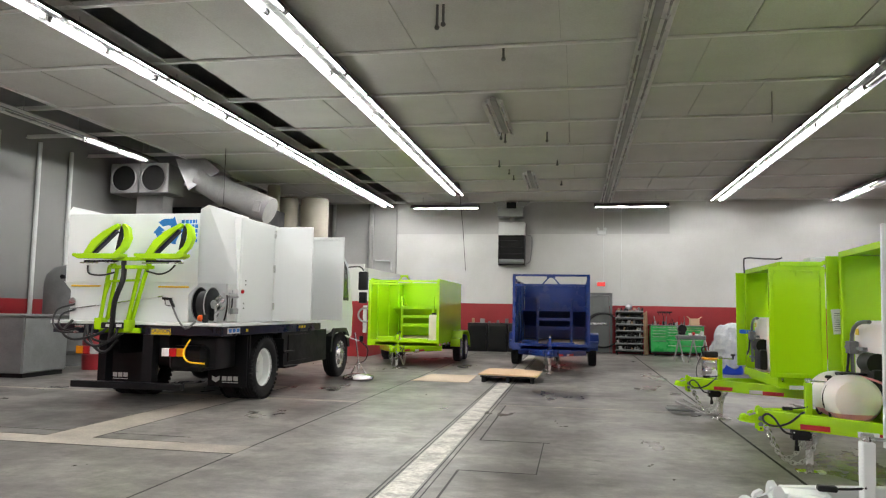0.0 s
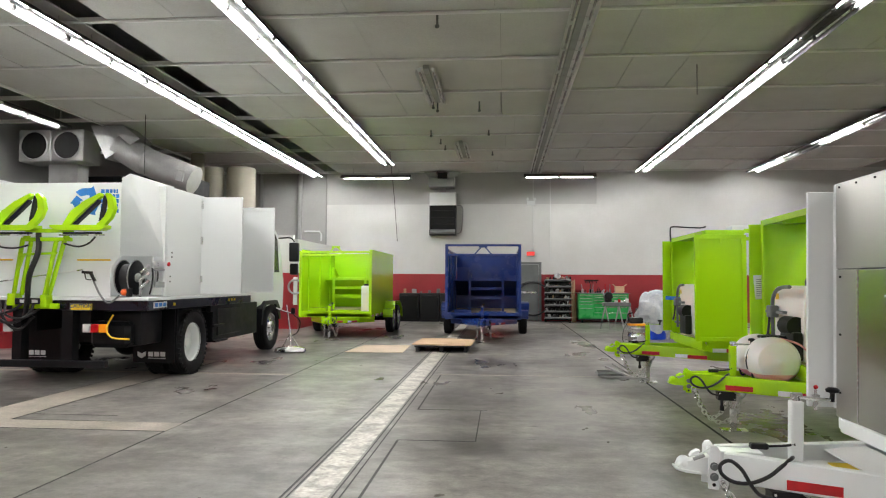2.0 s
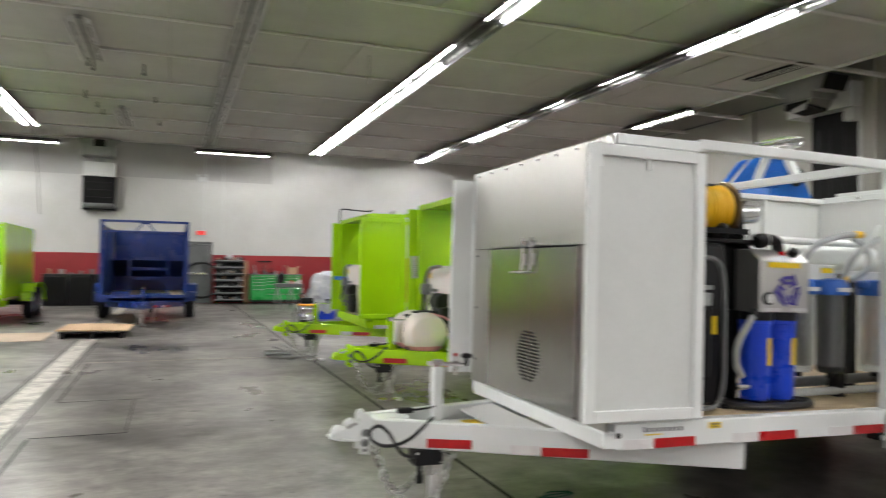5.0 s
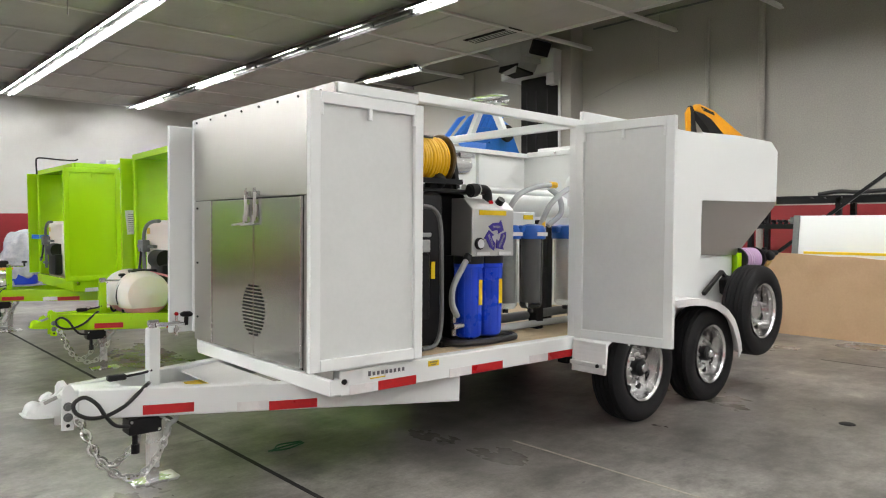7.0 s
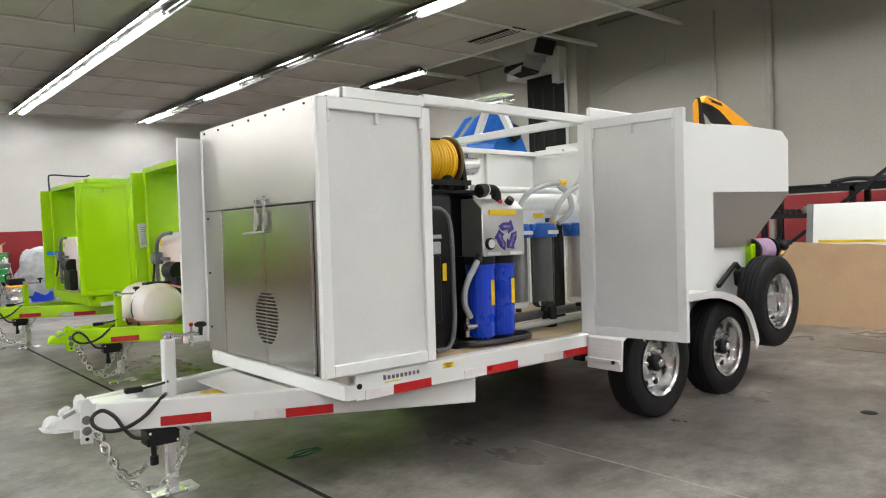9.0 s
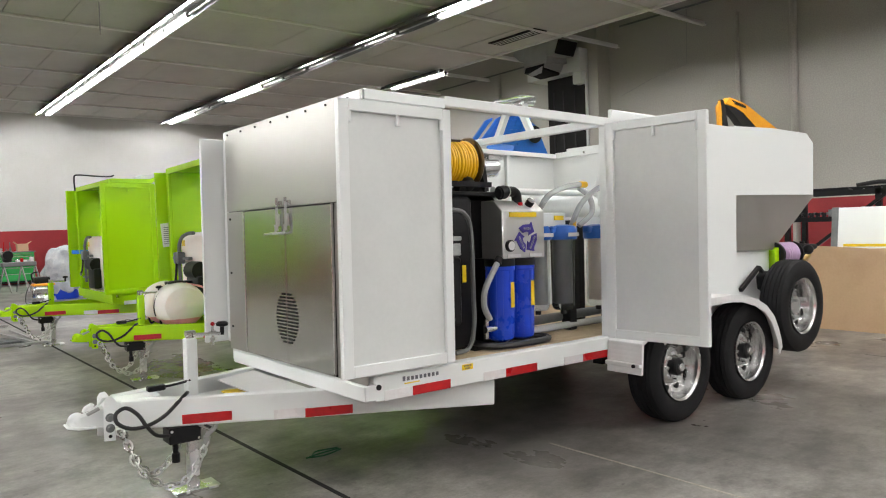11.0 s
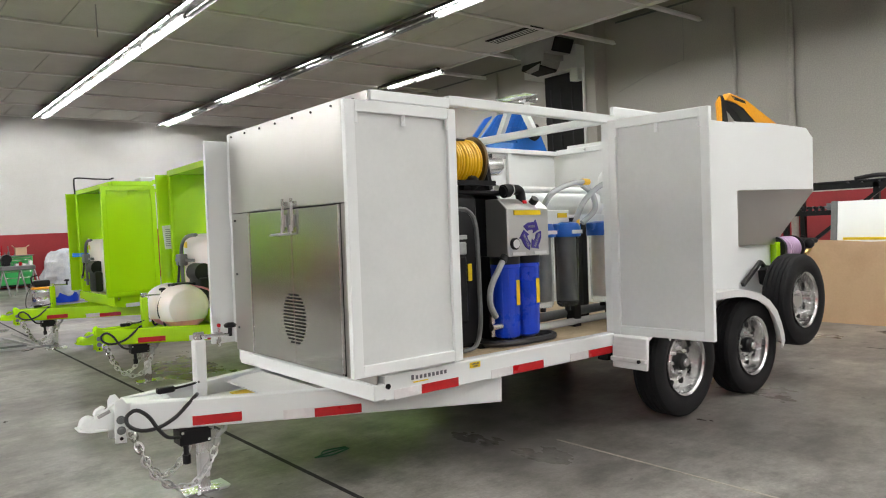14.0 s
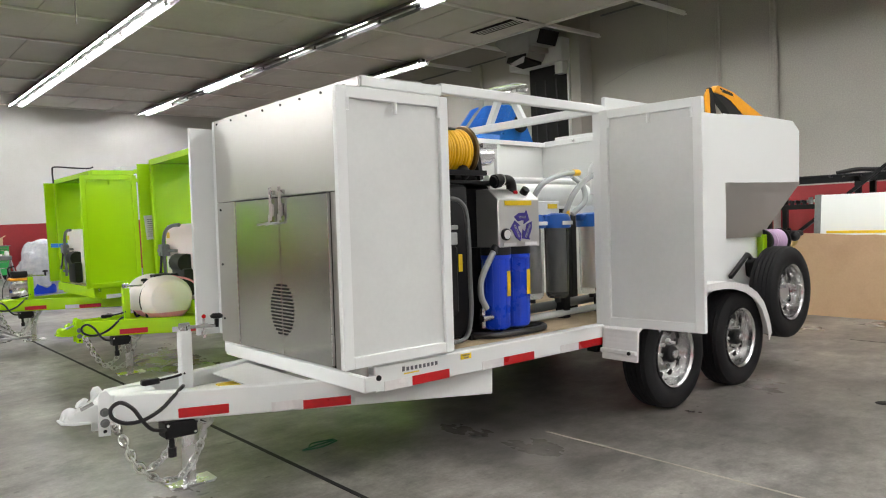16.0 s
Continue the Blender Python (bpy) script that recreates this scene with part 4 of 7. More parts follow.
for y in (-0.11, 0.0):
    lt = Shape().box(1.094, 1.104, y - 0.011, y + 0.011, 1.39, 1.46, 0.003).box(1.096, 1.118, y - 0.014, y + 0.014, 1.51, 1.535, 0.003)
    for q in (-0.011, 0.011):
        lt.rod((1.088, y + q * 0.8, 1.365), (1.088, y + q * 0.8, 1.552), 0.004, 8)
    e = 0.15
    lt.rod((1.084, y + 0.012, 1.40), (1.084, y + 0.012, 1.352), 0.006, 8).rod((1.084, y + 0.006, 1.354), (1.080, y + e, 1.345), 0.006, 8)
    part("latch", lt, M["latchsteel"], wt)
hang_door(wt, (1.637, -0.88), 180, 0.671, 0.657, 1.966, M["white"], flip=-1)
hang_door(wt, (2.868, -0.955), -83.8, 0.65, 0.658, 1.987, M["white"])
fd2 = Shape().box(0.99, 1.64, 0.895, 0.925, 0.637, 1.988, 0.003)
part("far_door", fd2, M["white"], wt)
pl = Shape().rod((1.03, 0.88, 0.62), (1.03, 0.88, 0.745), 0.009, 8).box(1.01, 1.06, 0.868, 0.894, 0.64, 0.67, 0.003).box(1.005, 1.05, 0.868, 0.894, 0.70, 0.715)
part("door_bolt", pl, M["chrome"], wt)
part("bolt_knob", Shape().ball((1.03, 0.88, 0.76), 0.014, n=10), M["redlens"], wt)
sp = wheel(wt, (4.99, -1.09, 0.695), 0.365, 0.205, -1, hubcap=False, name="spare_wheel")
tagged(sp, "spare tyre on a polished rim")
part("spare_bracket", Shape().box(4.90, 5.08, -1.04, -0.80, 0.62, 0.70, 0.005), M["white"], wt)
for k in range(9):
    part("badge_bar", Shape().box(1.325 + k * 0.0265, 1.34 + k * 0.0265, -0.8735, -0.871, 0.594, 0.613 + (0.005 if k == 0 else 0)), M["ink"], wt)
sm = Shape().box(1.335, 1.43, -0.8735, -0.871, 0.578, 0.584)
part("maker_badge_line", sm, M["yellow"], wt)
part("warning_sticker", Shape().box(1.715, 1.79, -0.8735, -0.871, 0.594, 0.624), M["yellow"], wt, "small yellow sticker")
part("rail_plug", Shape().rod((1.18, -0.872, 0.585), (1.18, -0.878, 0.585), 0.014, 12), M["black"], wt)
part("tongue_sticker", Shape().box(0.80, 0.91, 0.03, 0.17, 0.456, 0.462), M["yellow"], wt, "yellow warning sticker")
part("tongue_cross_member", Shape().box(0.66, 0.95, -0.24, 0.24, 0.44, 0.455), M["white"], wt)
WHITE_AT = dict(x=0.87, y=4.11, turn=-0.58, z=0.015, tip=1.0)     # parked a little nose-up on its jack
place(wt, **WHITE_AT)


def lime_trailer():
    ob = thing("wash_trailer", (0, 0, 0), "lime green two-axle wash trailer with its cabinet front open", "trailer", "trailers")
    running_gear(ob, M["lime"], "lime")
    body_shell(ob, M["lime"], tall=0.05)
    hopper(ob, M["lime"])
    part("deck", Shape().box(1.15, 4.67, -0.795, 0.83, 0.615, 0.64), M["ply"], ob, "plywood deck")
    fr = Shape().box(1.10, 1.13, -0.87, -0.80, 0.60, 2.075, 0.003).box(1.10, 1.13, 0.80, 0.87, 0.60, 2.075, 0.003)
    fr.box(1.10, 1.13, -0.80, 0.80, 2.015, 2.075, 0.003).box(1.08, 1.13, -0.87, 0.87, 0.55, 0.66, 0.003)
    part("front_frame", fr, M["lime"], ob)
    part("inner_wall", Shape().box(2.3, 2.32, -0.82, 0.82, 0.64, 2.05), M["lime"], ob)
    hang_door(ob, (1.637, -0.88), 180, 0.645, 0.655, 2.02, M["lime"], flip=-1)
    part("far_door", Shape().box(0.99, 1.64, 0.90, 0.93, 0.67, 2.035, 0.003), M["lime"], ob)
    return ob


lt1 = lime_trailer()
place(lt1, 1.585, 7.38, -3.0)
lt2 = copy_thing(lt1, pose(1.43, 10.58, 0))


def open_trailer(paint, label, header):
    """An unfinished shell: open front and near end, slatted inner frame, seen along its length."""
    ob = thing("trailer_shell", (0, 0, 0), label, "trailer", "trailers")
    running_gear(ob, paint, label)
    zt = 2.13
    part("deck", Shape().box(1.15, 5.3, -0.795, 0.83, 0.615, 0.64), M["ply"], ob, "bare deck boards")
    p = Shape()
    for s in (-1, 1):
        p.box(1.10, 1.17, s * 0.87 - 0.035, s * 0.87 + 0.035, 0.5, zt + header, 0.005)
    p.box(1.10, 1.17, -0.84, 0.84, 0.505, 0.66, 0.005)
    p.box(1.10, 1.16, -0.84, 0.84, zt + header - 0.05, zt + header, 0.005)
    p.box(1.10, 1.16, -0.84, 0.84, zt - 0.12, zt - 0.07, 0.005)
    part("front_frame", p, paint, ob)
    br = Shape()
    br.beam((1.13, -0.05, zt + 0.09), (1.13, -0.2, zt - 0.08), 0.03, 0.03).beam((1.13, 0.05, zt + 0.09), (1.13, 0.2, zt - 0.08), 0.03, 0.03).box(1.10, 1.15, -0.1, 0.1, zt + 0.08, zt + 0.12)
    part("lamp_bracket", br, paint, ob)
    for s in (-1, 1):
        w = Shape().box(1.17, 4.6, s * 0.87 - 0.015, s * 0.87 + 0.015, 0.64, zt, 0.003)
        sw = part("side_wall", w, paint, ob)
        for x in (1.75, 2.9, 4.0):
            part("wall_rib", Shape().box(x, x + 0.04, s * 0.845 - 0.012, s * 0.845 + 0.012, 0.64, zt - 0.02, 0.003), paint, sw)
        part("top_rail", Shape().box(1.17, 4.6, s * 0.85 - 0.04, s * 0.85 + 0.02, zt, zt + 0.04, 0.003), paint, ob)
    part("bulkhead", Shape().box(4.56, 4.6, -0.85, 0.85, 0.64, zt + 0.02, 0.003), paint, ob)
    v = [(4.5, 1.0), (3.4, 1.42), (3.4, 1.45), (4.5, 1.03)]
    part("sloping_floor", Shape().prism(v, "y", -0.84, 0.84), paint, ob)
    rk = Shape()
    for y in (-0.5, 0.35):
        rk.box(2.5, 2.56, y, y + 0.06, 0.64, 1.75, 0.004)
    for z in (0.95, 1.18, 1.42):
        rk.box(2.5, 2.56, -0.5, 0.41, z, z + 0.07, 0.004)
    rk.beam((2.53, 0.38, 1.72), (3.2, 0.38, 1.4), 0.05, 0.05)
    part("inner_rack", rk, paint, ob)
    part("tank_foot", Shape().box(1.35, 1.75, 0.3, 0.7, 0.64, 0.72, 0.006).box(1.35, 1.55, -0.55, 0.1, 0.64, 0.68, 0.006), paint, ob)
    return ob


bt = open_trailer(M["blue"], "dark blue unfinished trailer shell with an open front", 0.16)
place(bt, -0.50, 16.15, 90)
gt = open_trailer(M["lime"], "lime green unfinished trailer shell with an open front", 0.0)
place(gt, -4.12, 16.35, 90)

# ---- white wash truck ----
def build_truck():
    tk = thing("wash_truck", (-5.8, 11.8, 0), "white wash truck with open side doors and a lime bin lifter", "truck")
    bed = Shape().box(-7.2, -4.62, 9.2, 13.0, 1.0, 1.13, 0.01)
    part("bed", bed, M["navy"], tk, "dark navy flat bed")
    part("bed_top", Shape().box(-7.23, -4.60, 9.18, 13.0, 1.13, 1.175, 0.008), M["white"], tk)
    ch = Shape().box(-6.35, -6.2, 9.3, 15.0, 0.72, 1.0).box(-5.6, -5.45, 9.3, 15.0, 0.72, 1.0)
    ch.box(-6.2, -5.6, 10.0, 10.2, 0.6, 0.9).rod((-6.8, 10.9, 0.46), (-5.0, 10.9, 0.46), 0.07).ball((-5.8, 10.9, 0.46), 0.22)
    ch.box(-4.95, -4.66, 11.6, 12.6, 0.5, 0.95, 0.01).box(-6.9, -6.6, 11.5, 13.2, 0.5, 0.95, 0.01)
    ch.box(-5.5, -4.95, 9.35, 9.8, 0.5, 0.85, 0.06)
    part("chassis", ch, M["chassis"], tk)
    # black panels and a box fill the dark space under the bed
    part("underbed_side_panel", Shape().box(-4.76, -4.68, 11.35, 13.5, 0.42, 1.0, 0.01), M["chassis"], tk)
    part("underbed_rear_panel", Shape().box(-6.9, -4.7, 10.22, 10.26, 0.5, 1.0), M["chassis"], tk)
    part("underbed_box", Shape().box(-5.4, -4.85, 9.5, 10.1, 0.52, 0.98, 0.05, seg=2), M["chassis"], tk)
    bp = Shape().box(-6.76, -5.10, 9.05, 9.15, 0.27, 0.36, 0.008).box(-6.4, -6.3, 9.15, 9.3, 0.33, 1.0).box(-5.75, -5.6, 9.15, 9.3, 0.33, 1.0)
    part("rear_bumper", bp, M["chassis"], tk)
    for x0, x1 in ((-7.15, -6.15), (-5.31, -4.70)):
        fl = part("mud_flap", Shape().box(x0, x1, 10.15, 10.17, 0.22, 0.98), M["chassis"], tk, "black mud flap with a pale emblem")
        em = Shape()
        cx = -6.82 if x0 < -6 else -5.02
        em.prism([(cx - 0.22, 0.32), (cx - 0.16, 0.28), (cx - 0.10, 0.32), (cx - 0.10, 0.38), (cx - 0.16, 0.35), (cx - 0.22, 0.38)], "y", 10.143, 10.148)
        for k in range(3):
            em.box(cx - 0.06 + k * 0.09, cx + 0.01 + k * 0.09, 10.143, 10.148, 0.31, 0.375)
        em.box(cx - 0.06, cx + 0.2, 10.143, 10.148, 0.28, 0.29)
        part("emblem", em, M["paper"], fl)
    for x in (-4.77, -5.07, -6.60, -6.90):
        w = part("wheel", turn_x(tyre_shape(0.48, 0.26, (0, 0, 0), 40, block=True), (x, 10.68, 0.48)), M["rubber"], tk, "black block-tread tyre")
        s = 1 if x > -5.8 else -1
        prof = [(0.285, 0.10), (0.29, 0.085), (0.265, 0.06), (0.255, -0.03), (0.17, -0.05), (0.09, -0.05), (0.085, 0.03), (0, 0.03)]
        part("rim", turn_x(Shape().lathe([(r, -h) for r, h in prof], 36, "y", cap=False), (x, 10.68, 0.48), s), M["white"], w, "white painted rim")
    for x in (-4.82, -6.75):
        w = part("wheel", turn_x(tyre_shape(0.47, 0.26, (0, 0, 0), 40), (x, 14.45, 0.47)), M["rubber"], tk, "black tyre")
        s = 1 if x > -5.8 else -1
        prof = [(0.28, 0.10), (0.285, 0.085), (0.255, 0.05), (0.25, 0.0), (0.20, 0.06), (0.12, 0.085), (0.11, 0.13), (0, 0.13)]
        part("rim", turn_x(Shape().lathe([(r, -h) for r, h in prof], 36, "y", cap=False), (x, 14.45, 0.47), s), M["chrome"], w)
    gd = Shape().prism([(13.7, 0.55), (13.75, 0.85), (13.95, 1.0), (14.65, 1.0), (14.85, 0.85), (14.9, 0.6), (14.8, 0.6), (14.6, 0.92), (14.0, 0.92), (13.82, 0.8), (13.78, 0.55)], "x", -4.98, -4.66)
    part("wheel_arch", gd, M["chassis"], tk)
    st = Shape().box(-4.9, -4.6, 11.25, 11.3, 0.42, 0.9).box(-4.9, -4.55, 11.25, 11.75, 0.42, 0.45).box(-4.9, -4.58, 11.25, 11.7, 0.66, 0.69)
    part("step", st, M["chassis"], tk)
    # wash body
    b = Shape()
    b.box(-7.05, -5.02, 9.22, 9.26, 1.72, 2.68, 0.004)
    b.prism([(-7.1, 1.72), (-5.02, 1.72), (-5.16, 1.56), (-5.16, 1.18), (-6.98, 1.18), (-6.98, 1.6)], "y", 9.24, 9.27, 0.002)
    part("rear_panel", b, M["white"], tk, "white panel with blue print")
    s = Shape().box(-7.05, -4.66, 9.72, 12.62, 1.18, 2.70, 0.006)
    part("body", s, M["white"], tk)
    for vs in ([(-5.02, 9.22, 1.72), (-4.67, 9.74, 1.72), (-4.67, 9.98, 2.72), (-4.95, 9.30, 2.81), (-5.02, 9.22, 2.74)],
               [(-7.06, 9.22, 1.72), (-7.08, 10.4, 1.72), (-7.08, 10.4, 2.79), (-7.06, 9.28, 2.80), (-7.06, 9.22, 2.73)]):
        w = Shape()
        f = w.bm.faces.new([w.bm.verts.new(v) for v in vs])
        bmesh.ops.solidify(w.bm, geom=[f], thickness=0.012)
        part("splash_wing", w, M["white"], tk, smooth=False)
    rf = Shape()
    for c in ((-6.55, 9.9), (-5.15, 10.1)):
        rf.lathe([(0.10, 2.70), (0.10, 2.75), (0.09, 2.76), (0.0, 2.76)], 20, at=(c[0], c[1], 0))
    part("roof_caps", rf, M["greylid"], tk)
    sd = Shape().box(-4.675, -4.655, 9.78, 10.86, 1.2, 2.66, 0.003)
    part("side_door", sd, M["white"], tk, "closed white door")
    # flat black sheet on the solid body, standing for the cabinet's inner shade
    part("opening_shade", Shape().box(-4.665, -4.655, 10.93, 12.40, 1.22, 2.62), M["dark"], tk, "dark sheet for the shaded open cabinet")
    hg = Shape()
    for z in (1.35, 1.95, 2.5):
        hg.box(-4.67, -4.63, 10.87, 10.91, z, z + 0.12, 0.003)
    part("hinges", hg, M["chrome"], tk)
    d1 = Shape().prism([(-4.66, 1.19), (-4.02, 1.19), (-4.02, 2.68), (-4.66, 2.68)], "y", 10.90, 10.93, 0.003)
    part("open_door", d1, M["white"], tk, "open white door")
    d2 = Shape().box(-4.66, -4.03, 12.48, 12.51, 1.19, 2.68, 0.003)
    d2.box(-4.66, -4.03, 12.455, 12.48, 2.62, 2.68).box(-4.09, -4.03, 12.455, 12.48, 1.19, 2.62).box(-4.66, -4.09, 12.455, 12.48, 1.19, 1.25)
    part("open_door", d2, M["white"], tk, "open framed white door")
    # cab
    c = Shape().prism([(13.15, 0.95), (15.25, 0.75), (15.3, 1.35), (14.95, 2.35), (14.6, 2.52), (13.2, 2.52)], "x", -6.85, -4.72, 0.06)
    cab = part("cab", c, M["white"], tk, "white truck cab")
    g = Shape().prism([(13.75, 1.62), (14.85, 1.62), (14.72, 2.2), (14.5, 2.36), (13.85, 2.36)], "x", -4.73, -4.712)
    part("side_window", g, M["glass"], cab, "tinted side window")
    tr = Shape().prism([(13.70, 1.57), (14.92, 1.57), (14.78, 2.24), (14.54, 2.41), (13.80, 2.41)], "x", -4.728, -4.716)
    part("window_seal", tr, M["black"], cab)
    mr = Shape().pipe(curve_pts([(-4.7, 14.8, 2.28), (-4.5, 14.95, 2.3), (-4.42, 15.0, 2.22)]), 0.015, 8)
    mi = part("mirror_arm", mr, M["black"], cab)
    part("mirror", Shape().box(-4.52, -4.32, 14.93, 15.06, 1.80, 2.2, 0.03, seg=2), M["black"], mi)
    part("mirror", Shape().box(-4.50, -4.34, 14.93, 15.06, 1.52, 1.76, 0.03, seg=2), M["black"], mi)
    part("beacon", Shape().lathe([(0.05, 2.52), (0.05, 2.55), (0.035, 2.58), (0, 2.58)], 14, at=(-4.85, 14.2, 0)), M["amber"], cab)
    # tail lamps
    for x0, dirn in ((-6.79, 1), (-5.15, -1)):
        for k, col in enumerate(("amber", "redlens", "white_tape")):
            a = x0 + dirn * k * 0.11
            part("tail_lamp", Shape().box(min(a, a + dirn * 0.105), max(a, a + dirn * 0.105), 9.16, 9.22, 0.715, 0.825, 0.008), M[col], tk)
    # sign plates on the bed edge
    pl = part("caution_plate", Shape().box(-5.65, -5.36, 9.165, 9.178, 1.0, 1.09), M["yellow"], tk, "yellow plate with black lettering")
    for z in (1.0, 1.082):
        part("plate_border", Shape().box(-5.65, -5.36, 9.161, 9.164, z, z + 0.008), M["ink"], pl)
    for x in (-5.65, -5.368):
        part("plate_border", Shape().box(x, x + 0.008, 9.161, 9.164, 1.008, 1.082), M["ink"], pl)
    for y, z in ((9.92, 1.045), (11.92, 1.055), (12.04, 1.055), (12.16, 1.055)):
        part("marker", Shape().box(-4.62, -4.612, y, y + 0.06, z, z + 0.04), M["yellow"], tk, "small yellow marker")
    pb = part("notice_plate", Shape().box(-4.618, -4.612, 9.35, 9.72, 1.03, 1.11), M["white_tape"], tk, "white plate with blue blocks")
    nb = Shape()
    for k in range(3):
        nb.box(-4.611, -4.608, 9.38 + k * 0.115, 9.46 + k * 0.115, 1.045, 1.095)
    part("print", nb, M["skyblue"], pb)
    # blue print on the rear panel
    pr = Shape()
    for a in (90, 210, 330):
        arc = lambda deg, rad: (-5.50 + rad * math.cos(radians(a + deg)), 2.43 + rad * math.sin(radians(a + deg)))
        pr.prism([arc(50, 0.20), arc(20, 0.185), arc(-20, 0.19), arc(-24, 0.225), arc(-60, 0.16), arc(-48, 0.05), arc(-30, 0.09), arc(0, 0.085), arc(50, 0.105)], "y", 9.214, 9.219)
    part("recycling_print", pr, M["skyblue"], tk)
    rp = random.Random(6)
    for z in (2.54, 2.475, 2.41, 2.345, 2.28):
        x = -5.30
        while x < -5.06:
            w = rp.uniform(0.02, 0.055)
            part("print_mark", Shape().box(x, min(x + w, -5.05), 9.214, 9.219, z, z + 0.05), M["skyblue"], tk)
            x += w + 0.012
    # lime bin lifter
    lifter = part("bin_lifter", Shape().box(-6.42, -5.80, 9.12, 9.18, 1.02, 1.09, 0.006).box(-6.44, -6.32, 9.04, 9.18, 1.06, 1.22, 0.008).box(-5.99, -5.90, 9.04, 9.18, 1.04, 1.20, 0.008),
                  M["lime"], tk, "lime green hydraulic bin lifter")
    for p, q in (((-6.20, 8.98, 1.92), (-6.38, 9.08, 1.14)), ((-6.12, 9.03, 1.90), (-6.30, 9.13, 1.20)), ((-5.74, 8.98, 1.92), (-5.96, 9.08, 1.14)), ((-5.66, 9.02, 1.90), (-5.92, 9.13, 1.20))):
        part("lift_leg", Shape().beam(p, q, 0.04, 0.05, 0.004), M["lime"], lifter)
    part("leg_tie", Shape().beam((-6.24, 8.99, 1.72), (-5.74, 8.99, 1.74), 0.03, 0.03).beam((-6.30, 9.02, 1.45), (-6.18, 8.99, 1.72), 0.02, 0.025), M["lime"], lifter)
    part("lift_head", Shape().box(-6.20, -5.54, 8.94, 9.01, 1.89, 1.94, 0.006).box(-6.10, -5.50, 8.92, 8.97, 2.0, 2.05, 0.006)
         .beam((-6.14, 8.95, 1.91), (-6.06, 8.92, 2.06), 0.05, 0.06).beam((-5.58, 8.95, 1.91), (-5.60, 8.92, 2.06), 0.05, 0.06), M["lime"], lifter)
    for d in (0.0, 0.93):
        gx = lambda u: -6.64 + (u + 6.69) * 0.955
        arms = ([(-6.57, 2.09), (-6.45, 2.27), (-6.28, 2.39), (-6.05, 2.50), (-6.02, 2.46), (-6.08, 2.42), (-6.24, 2.30), (-6.36, 2.20), (-6.44, 2.09)],
                [(-5.95, 2.50), (-5.87, 2.44), (-5.84, 2.30), (-5.89, 2.18), (-5.98, 2.09), (-6.10, 2.09), (-5.98, 2.19), (-5.93, 2.30), (-5.94, 2.41), (-5.98, 2.48)])
        for poly in arms:
            part("grip_arm", Shape().prism([(gx(u) + d, z) for u, z in poly], "y", 8.845, 8.925, 0.004), M["lime"], lifter)
        for poly in ([(-6.43, 2.10), (-6.08, 2.415), (-6.063, 2.385), (-6.385, 2.10)], [(-5.995, 2.47), (-5.97, 2.43), (-6.03, 2.14), (-6.06, 2.14)]):
            part("grip_pad", Shape().prism([(gx(u) + d, z) for u, z in poly], "y", 8.85, 8.92), M["black"], lifter)
        part("grip_base", Shape().prism([(-6.66 + d, 2.09), (-5.93 + d, 2.09), (-5.93 + d, 2.05), (-6.0 + d, 2.02), (-6.57 + d, 2.02), (-6.66 + d, 2.06)], "y", 8.80, 8.97, 0.006), M["lime"], lifter)
        part("cylinder", Shape().rod((-6.5 + d, 8.86, 1.985), (-6.0 + d, 8.86, 1.985), 0.018), M["black"], lifter)
        part("arm_rod", Shape().rod((-6.55 + d, 8.84, 1.965), (-5.95 + d, 8.84, 1.965), 0.01), M["chrome"], lifter)
    for pts, r in (([(-5.98, 8.97, 2.0), (-5.96, 8.94, 1.75), (-6.08, 8.96, 1.45), (-6.15, 9.03, 1.12), (-6.22, 9.1, 0.92)], 0.035),
                   ([(-6.85, 9.15, 1.18), (-6.92, 9.05, 1.02), (-6.7, 9.0, 0.92), (-6.35, 9.02, 1.0), (-6.2, 9.06, 1.12)], 0.018),
                   ([(-6.62, 9.15, 1.10), (-6.55, 9.02, 0.92), (-6.35, 9.0, 0.84), (-6.12, 9.02, 0.95), (-6.08, 9.06, 1.1)], 0.02),
                   ([(-6.5, 9.12, 1.12), (-6.42, 9.0, 0.95), (-6.2, 9.0, 0.90), (-5.98, 9.03, 1.02)], 0.016),
                   ([(-6.88, 9.2, 1.40), (-7.02, 9.05, 1.32), (-7.04, 9.0, 1.14), (-6.92, 9.0, 1.02), (-6.70, 9.03, 1.02)], 0.014),
                   ([(-6.86, 9.2, 1.33), (-6.98, 9.1, 1.26), (-6.99, 9.05, 1.12), (-6.86, 9.05, 1.04), (-6.62, 9.08, 1.10)], 0.014),
                   ([(-6.60, 9.12, 1.12), (-6.52, 9.05, 0.98), (-6.40, 9.03, 0.82), (-6.25, 9.05, 0.76), (-6.10, 9.1, 0.92)], 0.02),
                   ([(-6.45, 8.86, 1.93), (-6.42, 8.86, 1.82), (-6.25, 8.9, 1.80), (-6.1, 8.95, 1.84)], 0.012),
                   ([(-5.62, 8.95, 1.86), (-5.4, 8.9, 1.82), (-5.25, 8.88, 1.86), (-5.15, 8.86, 1.94)], 0.012)):
        part("hydraulic_hose", Shape().pipe(curve_pts(pts), r, 8), M["hose"], lifter)
    for x, z in ((-6.70, 1.02), (-6.62, 1.10)):
        part("hose_coupling", Shape().rod((x - 0.09, 9.03, z), (x + 0.05, 9.03, z), 0.017, 10).rod((x - 0.02, 9.03, z), (x + 0.01, 9.03, z), 0.022, 6), M["chrome"], lifter)
